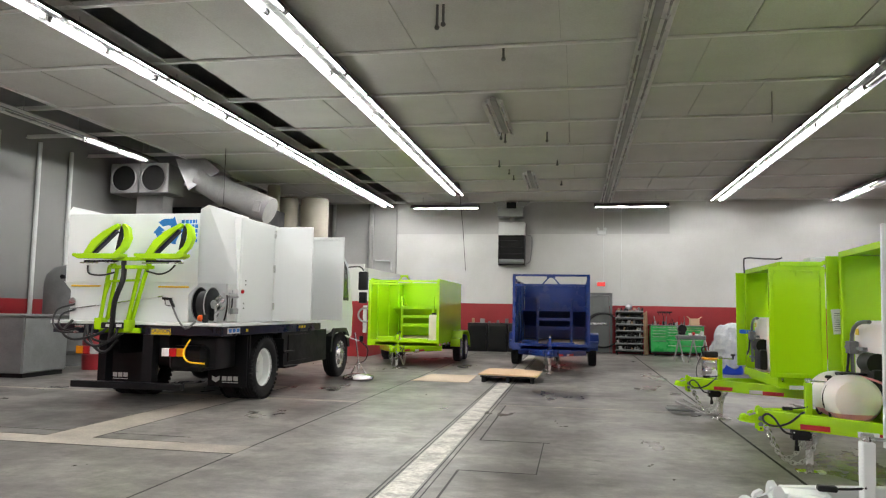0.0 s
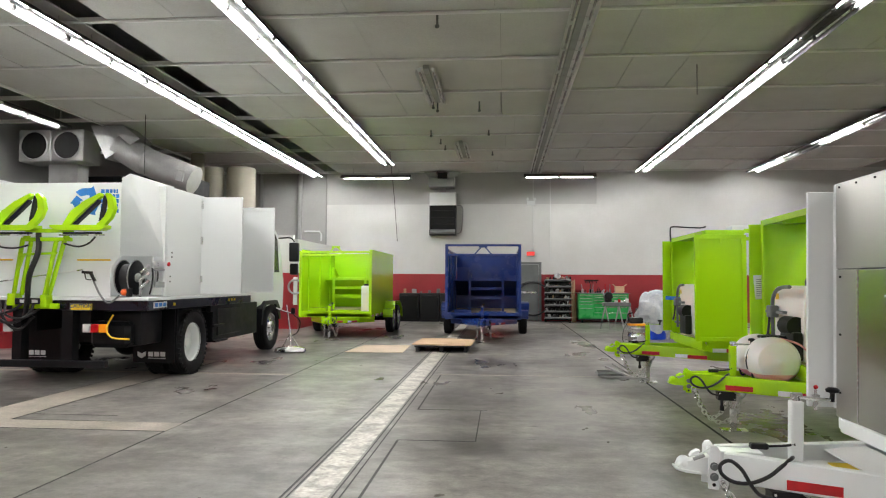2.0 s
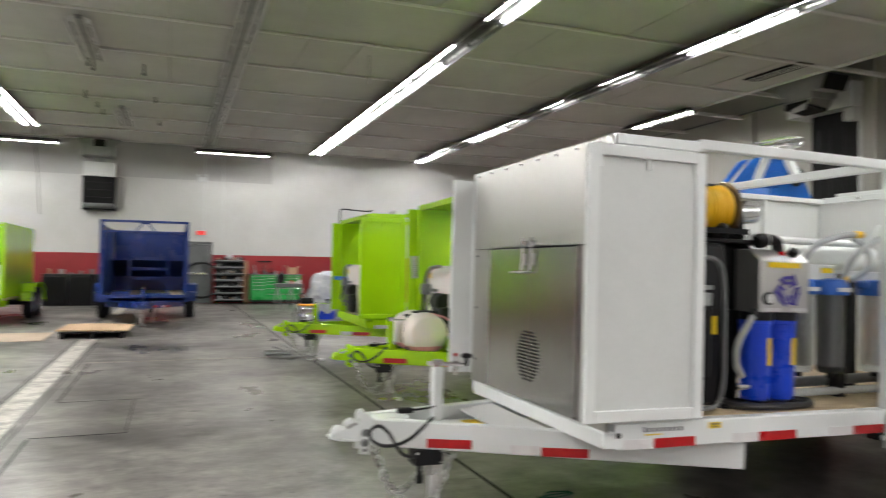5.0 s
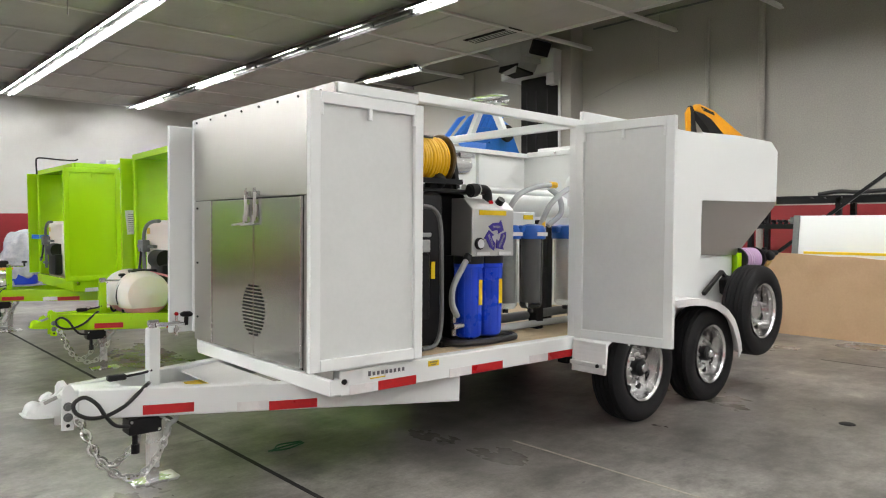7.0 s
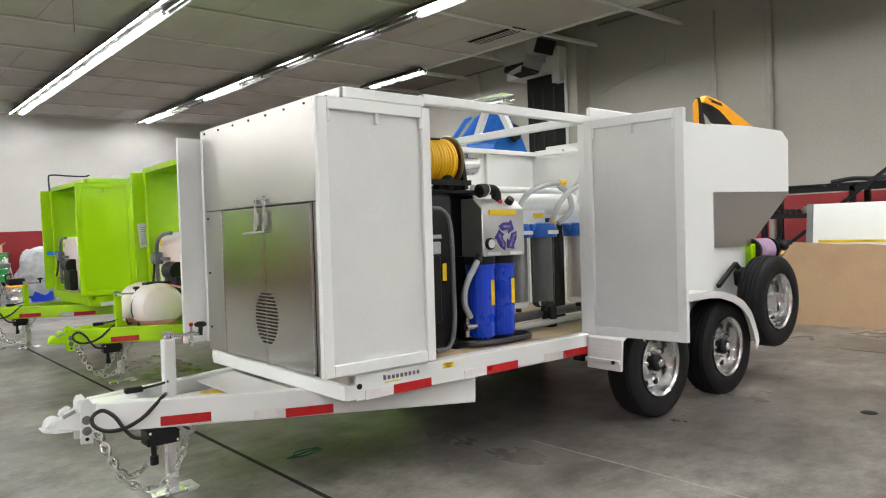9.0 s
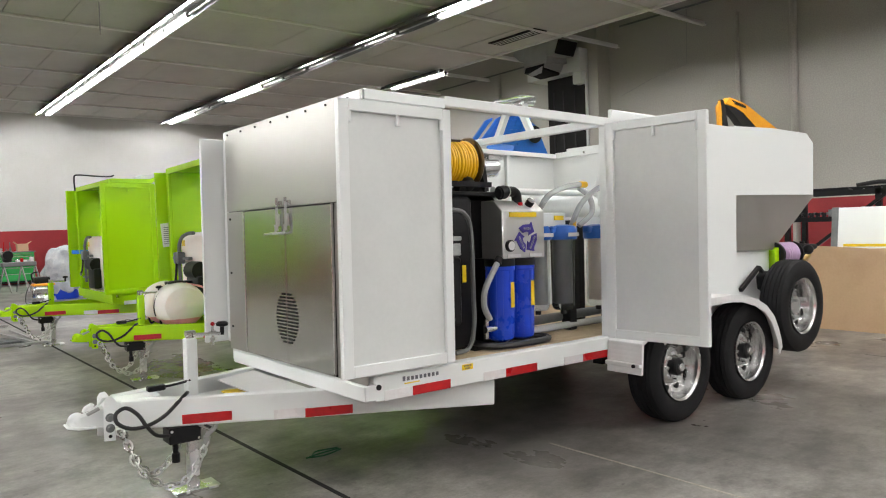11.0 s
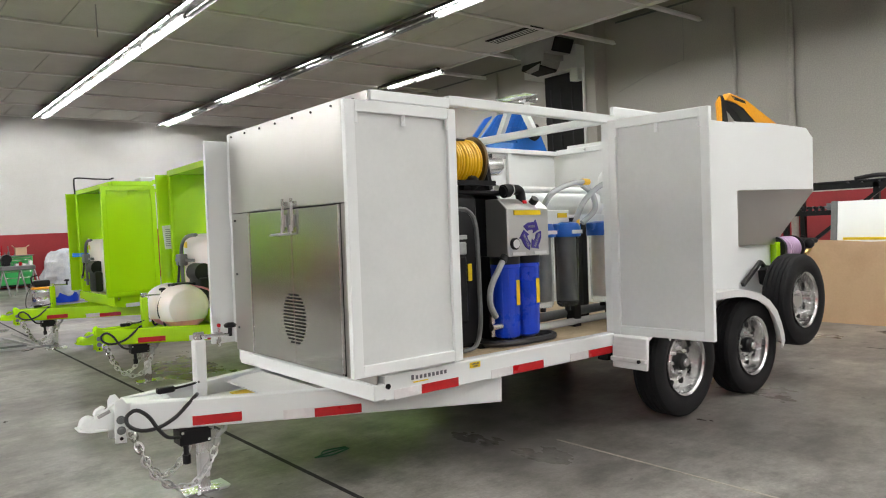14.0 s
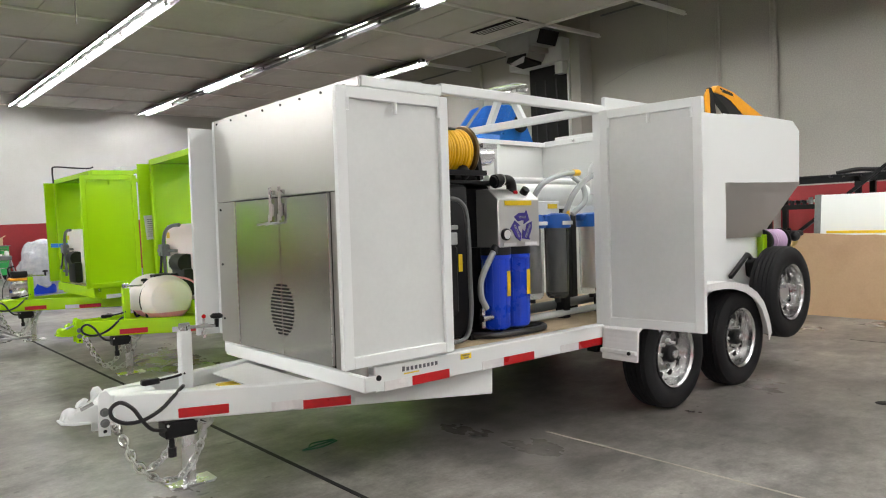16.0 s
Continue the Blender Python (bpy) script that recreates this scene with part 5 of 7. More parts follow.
    for x in (-6.24, -6.08):
        part("block_sticker", Shape().box(x, x + 0.08, 9.016, 9.019, 1.10, 1.14), M["white_tape"], lifter)
    part("valve_block", Shape().box(-6.32, -5.98, 9.02, 9.14, 1.08, 1.16, 0.01), M["black"], lifter)
    # hose reel and gauges in the recess
    rl = Shape()
    for x in (-5.12, -4.94):
        rl.lathe([(0.04, 0), (0.225, -0.006), (0.235, 0.0), (0.225, 0.006), (0.04, 0.008)], 32, "x", (x, 9.50, 1.43))
    reel = part("hose_reel", rl, M["chassis"], tk, "black hose reel")
    for x in (-5.12, -4.94):
        part("flange_rim", Shape().torus(Matrix.Translation((x, 9.50, 1.43)) @ Matrix.Rotation(radians(90), 4, "Y"), 0.235, 0.008, 32, 6), M["galv"], reel)
    part("reel_hose", Shape().lathe([(0.10, -5.10), (0.185, -5.09), (0.19, -5.03), (0.185, -4.97), (0.10, -4.96)], 28, "x", (0, 9.50, 1.43)), M["hose"], reel)
    part("reel_hub", Shape().lathe([(0.06, -4.94), (0.06, -4.90), (0.03, -4.88), (0, -4.88)], 20, "x", (0, 9.50, 1.43)), M["galv"], reel)
    part("reel_arm", Shape().beam((-4.86, 9.46, 1.45), (-4.84, 9.42, 1.18), 0.03, 0.05).beam((-4.86, 9.46, 1.40), (-4.74, 9.42, 1.52), 0.03, 0.04), M["galv"], reel)
    for k in range(3):
        hs = [(-4.70, 9.46 + k * 0.07, 1.56), (-4.66, 9.40 + k * 0.07, 1.46), (-4.68, 9.42 + k * 0.06, 1.33), (-4.72, 9.44 + k * 0.05, 1.21)]
        part("gauge_hose", Shape().pipe(curve_pts(hs, 5), 0.012, 6), M["greylid"] if k % 2 else M["hose"], tk)
    ga = Shape().box(-4.72, -4.68, 9.45, 9.70, 1.2, 1.72, 0.004)
    gp = part("gauge_board", ga, M["offwhite"], tk)
    for k in range(4):
        part("gauge", Shape().lathe([(0.035, 0), (0.035, 0.03), (0, 0.03)], 14, "x", (-4.68, 9.48 + k * 0.06, 1.62)), M["chrome"], gp)
    part("valve_bar", Shape().rod((-4.66, 9.44, 1.54), (-4.66, 9.7, 1.54), 0.018), M["greylid"], gp)
    part("valve_box", Shape().box(-4.68, -4.62, 9.5, 9.66, 1.3, 1.38, 0.006), M["greylid"], gp)
    part("hose_ball", Shape().ball((-4.95, 9.22, 1.24), 0.047), M["redorange"], tk)
    part("ball_clamp", Shape().box(-4.92, -4.86, 9.20, 9.27, 1.18, 1.29, 0.008), M["black"], tk)
    for k in range(3):
        tz = 1.30 + 0.1 * k
        part("hose_fitting", Shape().rod((-4.83, 9.40, tz), (-4.74, 9.43, tz + 0.09), 0.02, 8).rod((-4.76, 9.42, tz + 0.06), (-4.73, 9.43, tz + 0.10), 0.028, 6), M["chrome"], tk)
    part("valve_knob", Shape().lathe([(0.028, 0), (0.032, 0.012), (0.018, 0.03), (0, 0.03)], 12, "x", (-4.64, 9.78, 1.62)), M["redlens"], tk)
    for y, z in ((9.84, 1.78), (9.84, 1.72), (9.80, 1.45), (9.80, 1.38)):
        part("panel_bolt", Shape().lathe([(0.012, 0), (0.012, 0.006), (0, 0.008)], 8, "x", (-4.618, y, z)), M["black"], tk)
    part("door_lock", Shape().lathe([(0.05, 0), (0.055, -0.008), (0.03, -0.016), (0, -0.012)], 20, "y", (-6.92, 9.213, 1.44)), M["chrome"], tk)
    gn = Shape().rod((-6.95, 9.2, 1.33), (-5.5, 9.18, 1.53), 0.011, 8)
    part("spray_lance", gn, M["chrome"], tk)
    gh = Shape().beam((-5.50, 9.17, 1.50), (-5.36, 9.16, 1.49), 0.03, 0.035).beam((-5.38, 9.16, 1.49), (-5.32, 9.16, 1.38), 0.028, 0.032).pipe(curve_pts([(-5.46, 9.16, 1.48), (-5.44, 9.16, 1.41), (-5.37, 9.16, 1.40)], 4), 0.007, 6)
    part("spray_gun", gh, M["black"], tk)
    hh = Shape().pipe(curve_pts([(-5.33, 9.15, 1.38), (-5.22, 9.13, 1.2), (-5.1, 9.12, 1.1), (-4.98, 9.16, 1.2)]), 0.013, 6)
    part("gun_hose", hh, M["greysteel"], tk)
    yh = Shape().pipe(curve_pts([(-5.05, 9.15, 0.95), (-5.12, 9.12, 0.78), (-5.05, 9.12, 0.66), (-4.85, 9.2, 0.63)]), 0.012, 6)
    part("yellow_hose", yh, M["yhose"], tk)
    for x in (-6.95, -5.6):
        part("grab_bar", Shape().rod((x, 9.215, 1.66), (x + 0.45, 9.215, 1.66), 0.012, 8), M["yhose"], tk)
    return tk


def turn_x(sh, at, side=1):
    """Turns a wheel built round y so that it rolls along y; side 1 faces +x, -1 faces -x."""
    m = Matrix.Translation(at) @ Matrix.Rotation(radians(90 if side > 0 else -90), 4, "Z")
    bmesh.ops.transform(sh.bm, matrix=m, verts=sh.bm.verts)
    return sh


build_truck()

# ---- lettering ----
def lettering(name, text, size, m, material, parent):
    cu = bpy.data.curves.new(name, "FONT")
    cu.body, cu.size, cu.align_x, cu.align_y, cu.extrude, cu.offset = text, size, "CENTER", "CENTER", 0.0008, size * 0.02
    tmp = new(name + "_tmp", cu)
    me = bpy.data.meshes.new_from_object(tmp.evaluated_get(bpy.context.evaluated_depsgraph_get()))
    bpy.data.objects.remove(tmp)
    me.transform(Matrix.Translation(-BASE[parent.name]) @ m)
    me.materials.clear()
    me.materials.append(material)
    ob = new(name, me)
    ob.parent = parent
    return ob


FACE_S = Matrix.Rotation(radians(90), 4, "X")      # lettering that is read from -y


# ---- wall and roof fixtures ----
def unit_heater(x, y, turn):
    ob = thing("unit_heater", (0, 0, 0), "white wall-hung gas unit heater with a black louvred front", "heater", "unit heaters")
    part("heater_case", Shape().box(-0.47, 0.47, -0.50, -0.02, 4.10, 4.56, 0.01), M["offwhite"], ob)
    part("black_front", Shape().box(-0.45, 0.45, -0.44, -0.02, 3.05, 4.10, 0.008), M["dark"], ob, "black open front")
    for s in (-1, 1):
        part("side_cheek", Shape().box(s * 0.46 - 0.012, s * 0.46 + 0.012, -0.47, -0.02, 3.03, 4.10), M["black"], ob)
    for k in range(4):
        z = 3.2 + k * 0.24
        part("louvre", Shape().beam((-0.44, -0.45, z), (0.44, -0.45, z), 0.05, 0.012), M["black"], ob)
    part("lower_roller", Shape().rod((-0.44, -0.42, 3.16), (0.44, -0.42, 3.16), 0.09, 16), M["greysteel"], ob)
    part("hood", Shape().box(-0.50, 0.42, -0.62, -0.05, 4.74, 5.10, 0.02), M["greylid"], ob)
    part("hood_mouth", Shape().box(-0.17, 0.17, -0.65, -0.60, 5.04, 5.26, 0.005), M["black"], ob)
    for s in (-1, 1):
        v = Shape()
        v.prism([(s * 0.18, 5.10), (s * 0.50, 5.10), (s * 0.66, 5.27), (s * 0.24, 5.29)], "y", -0.64, -0.60)
        part("air_vane", v, M["greylid"], ob)
    part("neck", Shape().box(-0.10, 0.10, -0.35, -0.15, 4.55, 4.75), M["galv"], ob)
    for hx in (-0.3, 0.3):
        part("hanger", Shape().rod((hx, -0.3, 5.1), (hx, -0.3, 5.35), 0.015), M["galv"], ob)
    part("gas_pipe", Shape().pipe(curve_pts([(0.49, -0.1, 3.1), (0.60, -0.1, 3.15), (0.66, -0.08, 3.3), (0.70, -0.06, 3.9), (0.66, -0.06, 4.1), (0.5, -0.1, 4.15)]), 0.018, 8), M["galv"], ob)
    ob.matrix_basis = pose(x, y, 0, 0, 0, turn)
    return ob


unit_heater(-2.17, YN - 0.005, 0)


def side_heater():
    """Larger heater on the side wall: a boxed fan over a black front, with a four-way air hood hung before it."""
    ob = thing("unit_heater", (13.4, 11.8, 4.0), "white boxed heater with black front and grey air hood", "heater", "unit heaters")
    part("heater_case", Shape().box(13.15, XE - 0.005, 11.02, 12.68, 4.83, 5.36, 0.01), M["offwhite"], ob)
    part("black_front", Shape().box(13.42, XE - 0.01, 11.05, 12.26, 2.6, 4.82, 0.01), M["dark"], ob, "plain black front")
    for y in (11.4, 11.75, 12.05):
        part("louvre", Shape().box(13.405, 13.42, y, y + 0.03, 2.6, 4.5), M["black"], ob)
    part("side_plate", Shape().box(13.36, 13.42, 11.0, 11.05, 2.6, 4.83, 0.004), M["offwhite"], ob)
    part("control_box", Shape().box(13.2, 13.45, 11.04, 11.28, 4.55, 4.82, 0.008), M["offwhite"], ob)
    hood = part("hood", Shape().box(12.35, 12.95, 11.30, 12.02, 4.98, 5.60, 0.015).prism([(12.35, 4.98), (12.95, 4.98), (12.85, 4.80), (12.30, 4.86)], "y", 11.32, 12.0, 0.004), M["galv"], ob, "grey sheet-metal air hood")
    part("lower_mouth", Shape().prism([(12.33, 4.95), (12.93, 4.95), (12.83, 4.74), (12.28, 4.82)], "y", 11.36, 11.94), M["dark"], hood)
    part("lower_flap", Shape().prism([(11.36, 4.88), (11.80, 4.78), (11.70, 4.70), (11.40, 4.74)], "x", 12.26, 12.28), M["galv"], hood)
    scoop = part("side_scoop", Shape().prism([(11.30, 5.12), (11.30, 5.52), (11.12, 5.56), (10.88, 5.40), (11.02, 5.10)], "x", 12.35, 12.95, 0.004), M["galv"], hood)
    part("scoop_mouth", Shape().prism([(10.875, 5.39), (11.015, 5.10), (11.05, 5.13), (10.93, 5.40)], "x", 12.33, 12.93), M["dark"], scoop)
    part("front_scoop", Shape().prism([(12.04, 5.10), (12.04, 5.56), (12.30, 5.50), (12.42, 5.36), (12.22, 5.18)], "x", 12.40, 12.9, 0.004), M["greylid"], hood)
    part("air_vane", Shape().prism([(12.30, 5.58), (12.85, 5.66), (12.42, 5.76), (12.32, 5.74)], "x", 12.36, 12.38), M["offwhite"], hood)
    part("neck", Shape().box(12.95, 13.2, 11.4, 11.9, 5.05, 5.30, 0.006), M["galv"], hood)
    for y in (11.4, 11.9):
        part("hanger", Shape().rod((12.65, y, 5.58), (12.65, y, 6.5), 0.012, 6), M["galv"], ob)
    part("gas_pipe", Shape().pipe(curve_pts([(13.5, 10.98, 4.5), (13.5, 10.95, 4.2), (13.55, 10.95, 3.2)]), 0.018, 8), M["galv"], ob)


side_heater()
single("pilaster", Shape().box(XE - 0.45, XE + 0.02, 10.74, 11.16, 0, DECK - 0.05, 0.01), M["wall_beige"], "painted pilaster on the side wall", "pillar", "structure")


def wall_run(name, pts, r, material, label, cat="pipe"):
    return single(name, Shape().pipe([Vector(p) for p in pts], r, 10), material, label, cat)


for x, r, z0 in ((-7.48, 0.10, 0.0), (-8.95, 0.09, 0.0), (-6.5, 0.02, 0.0), (1.05, 0.012, 2.5), (1.66, 0.012, 2.1)):
    wall_run("wall_pipe", [(x, YN - r - 0.005, z0), (x, YN - r - 0.005, 5.34)], r, M["wall_grey"] if r > 0.015 else M["offwhite"], "painted vertical pipe on the end wall")
wall_run("wall_pipe", [(-7.3, YN - 0.04, 3.2), (-6.75, YN - 0.04, 3.2), (-6.68, YN - 0.04, 3.1), (-6.68, YN - 0.04, 2.85)], 0.03, M["offwhite"], "thin painted pipe with a bend on the wall")
wall_run("wall_pipe", [(XE - 0.06, 7.59, 0.0), (XE - 0.06, 7.59, 5.4)], 0.04, M["wall_beige"], "painted vertical pipe on the side wall")
wall_run("wall_pipe", [(XE - 0.08, 6.48, 0.0), (XE - 0.08, 6.48, 6.4)], 0.065, M["wall_beige"], "painted vertical pipe on the side wall")
wall_run("wall_pipe", [(XE - 0.06, 14.4, 0.0), (XE - 0.06, 14.4, 5.4)], 0.06, M["wall_beige"], "painted vertical pipe on the side wall")
wall_run("wall_conduit", [(XE - 0.05, 10.4, 5.78), (XE - 0.05, 2.0, 5.80)], 0.022, M["greysteel"], "dark conduit along the side wall", "conduit")
wall_run("wall_conduit", [(XE - 0.05, 25.8, 5.35), (XE - 0.05, 12.4, 5.45)], 0.022, M["greysteel"], "dark conduit along the side wall", "conduit")
wall_run("wall_cable", [(XE - 0.02, 8.71, 5.75), (XE - 0.02, 8.73, 4.6), (XE - 0.02, 9.6, 4.45), (XE - 0.02, 10.4, 4.2)], 0.005, M["wall_grey"], "thin cable clipped to the side wall", "cable")
for y in (13.95, 15.2, 16.3):
    wall_run("wall_pipe", [(XW + 0.06, y, 0.0), (XW + 0.06, y, 5.3)], 0.05 if y > 15 else 0.03, M["offwhite"], "painted vertical pipe on the side wall")
single("roof_duct", Shape().rod((XE - 0.9, -4, 6.21), (XE - 0.9, 11, 6.21), 0.3, 20), M["wall_beige"], "round painted duct under the roof deck", "duct")
vt = thing("ceiling_vent", (11.22, 11.1, 5.33), "dark slotted vent in the ceiling", "vent")
part("vent_frame", Shape().box(11.02, 11.4, 10.42, 11.8, 5.318, 5.335), M["dark"], vt)
for k in range(3):
    part("slat", Shape().box(11.12 + k * 0.09, 11.14 + k * 0.09, 10.45, 11.77, 5.31, 5.318), M["tbar"], vt)

# emergency light, exit sign, door
em = thing("emergency_light", (0.98, YN, 4.2), "white twin-head emergency light on the wall", "emergency light")
part("case", Shape().box(0.83, 1.13, YN - 0.09, YN - 0.003, 4.15, 4.30, 0.01), M["offwhite"], em)
for x in (0.85, 1.11):
    part("lamp_head", Shape().rod((x, YN - 0.09, 4.36), (x, YN - 0.17, 4.34), 0.05, 14).rod((x, YN - 0.1, 4.30), (x, YN - 0.1, 4.36), 0.015), M["offwhite"], em)
ex = thing("exit_sign", (0.95, YN, 2.4), "small red wall sign above the door", "sign")
part("case", Shape().box(0.80, 1.12, YN - 0.06, YN - 0.003, 2.31, 2.49, 0.006), M["offwhite"], ex)
red_glow = glow("red_sign_glow", (1.0, 0.10, 0.08), 0.55)
red_glow.node_tree.nodes["Principled BSDF"].inputs["Base Color"].default_value = (0.5, 0.02, 0.02, 1)
part("sign_face", Shape().box(0.82, 1.10, YN - 0.064, YN - 0.06, 2.33, 2.47), red_glow, ex, "glowing red sign face")
dr = thing("door_1", (0.85, YN, 0), "grey steel door in a dark frame", "door")
tagged(dr, kind="structure")
part("door_frame", Shape().box(0.28, 0.36, YN - 0.07, YN - 0.003, 0, 2.10).box(1.25, 1.34, YN - 0.07, YN - 0.003, 0, 2.10).box(0.36, 1.25, YN - 0.07, YN - 0.003, 2.02, 2.10), M["greysteel"], dr)
part("leaf", Shape().box(0.37, 1.24, YN - 0.05, YN - 0.004, 0.01, 2.01, 0.004), M["greysteel"], dr, "scuffed grey door leaf")
part("push_bar", Shape().box(0.45, 1.16, YN - 0.11, YN - 0.05, 0.98, 1.05, 0.01), M["chrome"], dr)
part("door_closer", Shape().box(0.5, 0.85, YN - 0.10, YN - 0.05, 1.92, 1.98, 0.01), M["greysteel"], dr)
wh = Shape()
for k in range(3):
    wh.torus(pose(1.0 + 0.02 * k, YN - 0.14 - 0.03 * k, 0.80, 80, 0, 0), 0.62 - 0.02 * k, 0.02, 36, 6)
single("coiled_hose", wh, M["hose"], "black hose coil leaning by the door", "hose")

# low partition with a red lower part
def partition():
    pa = wall("partition", -9.2, -6.1, 20.5, 20.65, [(1.62, M["wall_red"]), (2.72, M["wall_white"])], "low white partition wall with a red lower part")
    wall("partition", -6.1, -5.95, 20.5, 25.9, [(1.62, M["wall_red"]), (2.6, M["wall_white"])], "low white partition wall with a red lower part")
    hb = thing("hose_hanger", (-6.05, 20.45, 1.2), "pale metal hose hanger on the red partition", "hose hanger")
    part("ring", Shape().torus(pose(-6.0, 20.42, 1.22, 90, 0, 0), 0.20, 0.03, 24, 8), M["galv"], hb)
    part("bracket", Shape().box(-6.06, -5.95, 20.42, 20.50, 0.7, 1.5, 0.01), M["offwhite"], hb)


partition()


# ---- far end of the floor ----
def cabinet_bank():
    for x0, x1 in ((-3.62, -2.92), (-2.90, -2.22), (-2.20, -1.5), (-1.48, -0.9)):
        c = thing("grey_cabinet", (x0, 25.0, 0), "dark grey moulded storage cabinet along the wall", "cabinet", "dark cabinets along the wall")
        part("body", Shape().box(x0, x1, 24.85, 25.6, 0.0, 0.98, 0.03, seg=2), M["black"], c)
        part("door", Shape().box(x0 + 0.05, x1 - 0.05, 24.83, 24.86, 0.08, 0.9, 0.01), M["chassis"], c)
    rg = random.Random(3)
    for k in range(9):
        x = -3.5 + k * 0.29
        w, h = rg.uniform(0.06, 0.16), rg.uniform(0.06, 0.24)
        b = Shape().box(x, x + w, 25.1, 25.1 + w, 0.98, 0.98 + h, 0.008)
        single("bench_clutter", b, M[rg.choice(["card", "paper", "wood", "greysteel", "galv"])], "small box of parts on a cabinet", "box")


cabinet_bank()


def parts_rack():
    rk = thing("parts_rack", (1.9, 25.4, 0), "dark steel rack crammed with small metal parts", "rack")
    for x in (1.46, 2.28):
        for y in (25.15, 25.75):
            part("post", Shape().box(x - 0.02, x + 0.02, y - 0.02, y + 0.02, 0, 1.48), M["chassis"], rk)
    part("back_panel", Shape().box(1.44, 2.30, 25.70, 25.74, 0.05, 1.5), M["chassis"], rk)
    rg = random.Random(11)
    for k in range(7):
        z = 0.12 + k * 0.215
        sh = part("shelf", Shape().prism([(25.05, z + 0.04), (25.08, z + 0.075), (25.1, z + 0.045), (25.75, z), (25.75, z - 0.02), (25.08, z + 0.01)], "x", 1.42, 2.32), M["greysteel"], rk, "sagging dark shelf", smooth=False)
        for q in range(13):
            x = 1.47 + q * 0.064 + rg.uniform(-0.02, 0.02)
            w = rg.uniform(0.03, 0.07)
            it = Shape().box(x, x + w, 25.10, 25.10 + rg.uniform(0.06, 0.2), z + 0.05, z + 0.06 + rg.uniform(0.03, 0.15), 0.005, rot=Matrix.Rotation(rg.uniform(-0.5, 0.5), 4, "Y"))
            part("loose_part", it, M[rg.choice(["chassis", "chassis", "greysteel", "galv", "black", "black", "wood"])], sh)
    single("plastic_bag", Shape().ball((1.87, 25.4, 1.60), 0.11, (1.1, 1, 0.9), 12), M["bag"], "crumpled clear bag on top of the rack", "bag")


parts_rack()
for k in range(3):
    single("leaning_board", Shape().prism([(25.25 + 0.02 * k, 0.0), (25.28 + 0.02 * k, 0.0), (25.72, 1.42 + 0.03 * k), (25.69, 1.42 + 0.03 * k)], "x", 2.36 + k * 0.05, 2.40 + k * 0.05),
           M["wood"], "thin timber board leaning against the wall", "board", group="leaning boards")


def tool_chest():
    tc = thing("tool_chest", (3.4, 25.35, 0), "green wheeled tool chest with many drawers", "tool chest")
    part("case", Shape().box(2.56, 4.26, 25.1, 25.75, 0.14, 1.0, 0.012), M["tool_green"], tc)
    part("plinth", Shape().box(2.58, 4.24, 25.13, 25.7, 0.08, 0.15), M["black"], tc)
    part("worktop", Shape().box(2.52, 4.30, 25.06, 25.78, 1.0, 1.03, 0.006), M["greysteel"], tc)
    for x in (2.7, 4.12):
        part("caster", Shape().rod((x - 0.02, 25.2, 0.055), (x + 0.02, 25.2, 0.055), 0.055, 14), M["rubber"], tc)
    for x0, x1, zs in ((2.60, 3.05, (0.17, 0.52, 0.66, 0.76, 0.86, 0.97)), (3.08, 4.22, (0.17, 0.37, 0.56, 0.70, 0.80, 0.90, 0.97))):
        for a, b in zip(zs, zs[1:]):
            d = part("drawer", Shape().box(x0, x1, 25.08, 25.11, a + 0.008, b - 0.008, 0.006), M["tool_green"], tc)
            part("drawer_pull", Shape().box(x0 + 0.02, x1 - 0.02, 25.065, 25.085, b - 0.035, b - 0.015, 0.004), M["alu"], d)
    rg = random.Random(21)
    for k in range(16):
        x = 2.62 + k * 0.085
        h = rg.uniform(0.05, 0.30)
        s = Shape().box(x, x + rg.uniform(0.03, 0.08), 25.3, 25.3 + rg.uniform(0.05, 0.15), 1.03, 1.03 + h * 0.4, 0.006)
        s.rod((x + 0.03, 25.35, 1.03 + h * 0.3), (x + rg.uniform(-0.05, 0.1), 25.35, 1.03 + h), 0.012)
        single("hand_tool", s, M[rg.choice(["chassis", "chassis", "greysteel", "redlens", "galv", "paper"])], "dark hand tool standing on the tool chest", "tool", group="tools on the chest")
    bx = thing("cardboard_box", (3.98, 25.4, 1.03), "small open cardboard box on the tool chest", "box")
    part("carton", Shape().box(3.84, 4.14, 25.25, 25.5, 1.03, 1.26, 0.004), M["card"], bx)
    part("flap", Shape().beam((3.84, 25.37, 1.26), (3.76, 25.37, 1.33), 0.25, 0.005), M["card"], bx)
    part("flap", Shape().beam((4.14, 25.37, 1.26), (4.23, 25.37, 1.32), 0.25, 0.005), M["card"], bx)
    pg = Shape()
    for k in range(7):
        pg.rod((2.9 + k * 0.06, YN - 0.03, 1.45 + 0.02 * (k % 3)), (2.92 + k * 0.06, YN - 0.05, 1.36 + 0.05 * (k % 2)), 0.014, 6)
    pg.box(2.85, 3.35, YN - 0.02, YN - 0.004, 1.44, 1.48)
    single("tool_rail", pg, M["chassis"], "dark wall rail with hanging hand tools", "tool rail")


tool_chest()


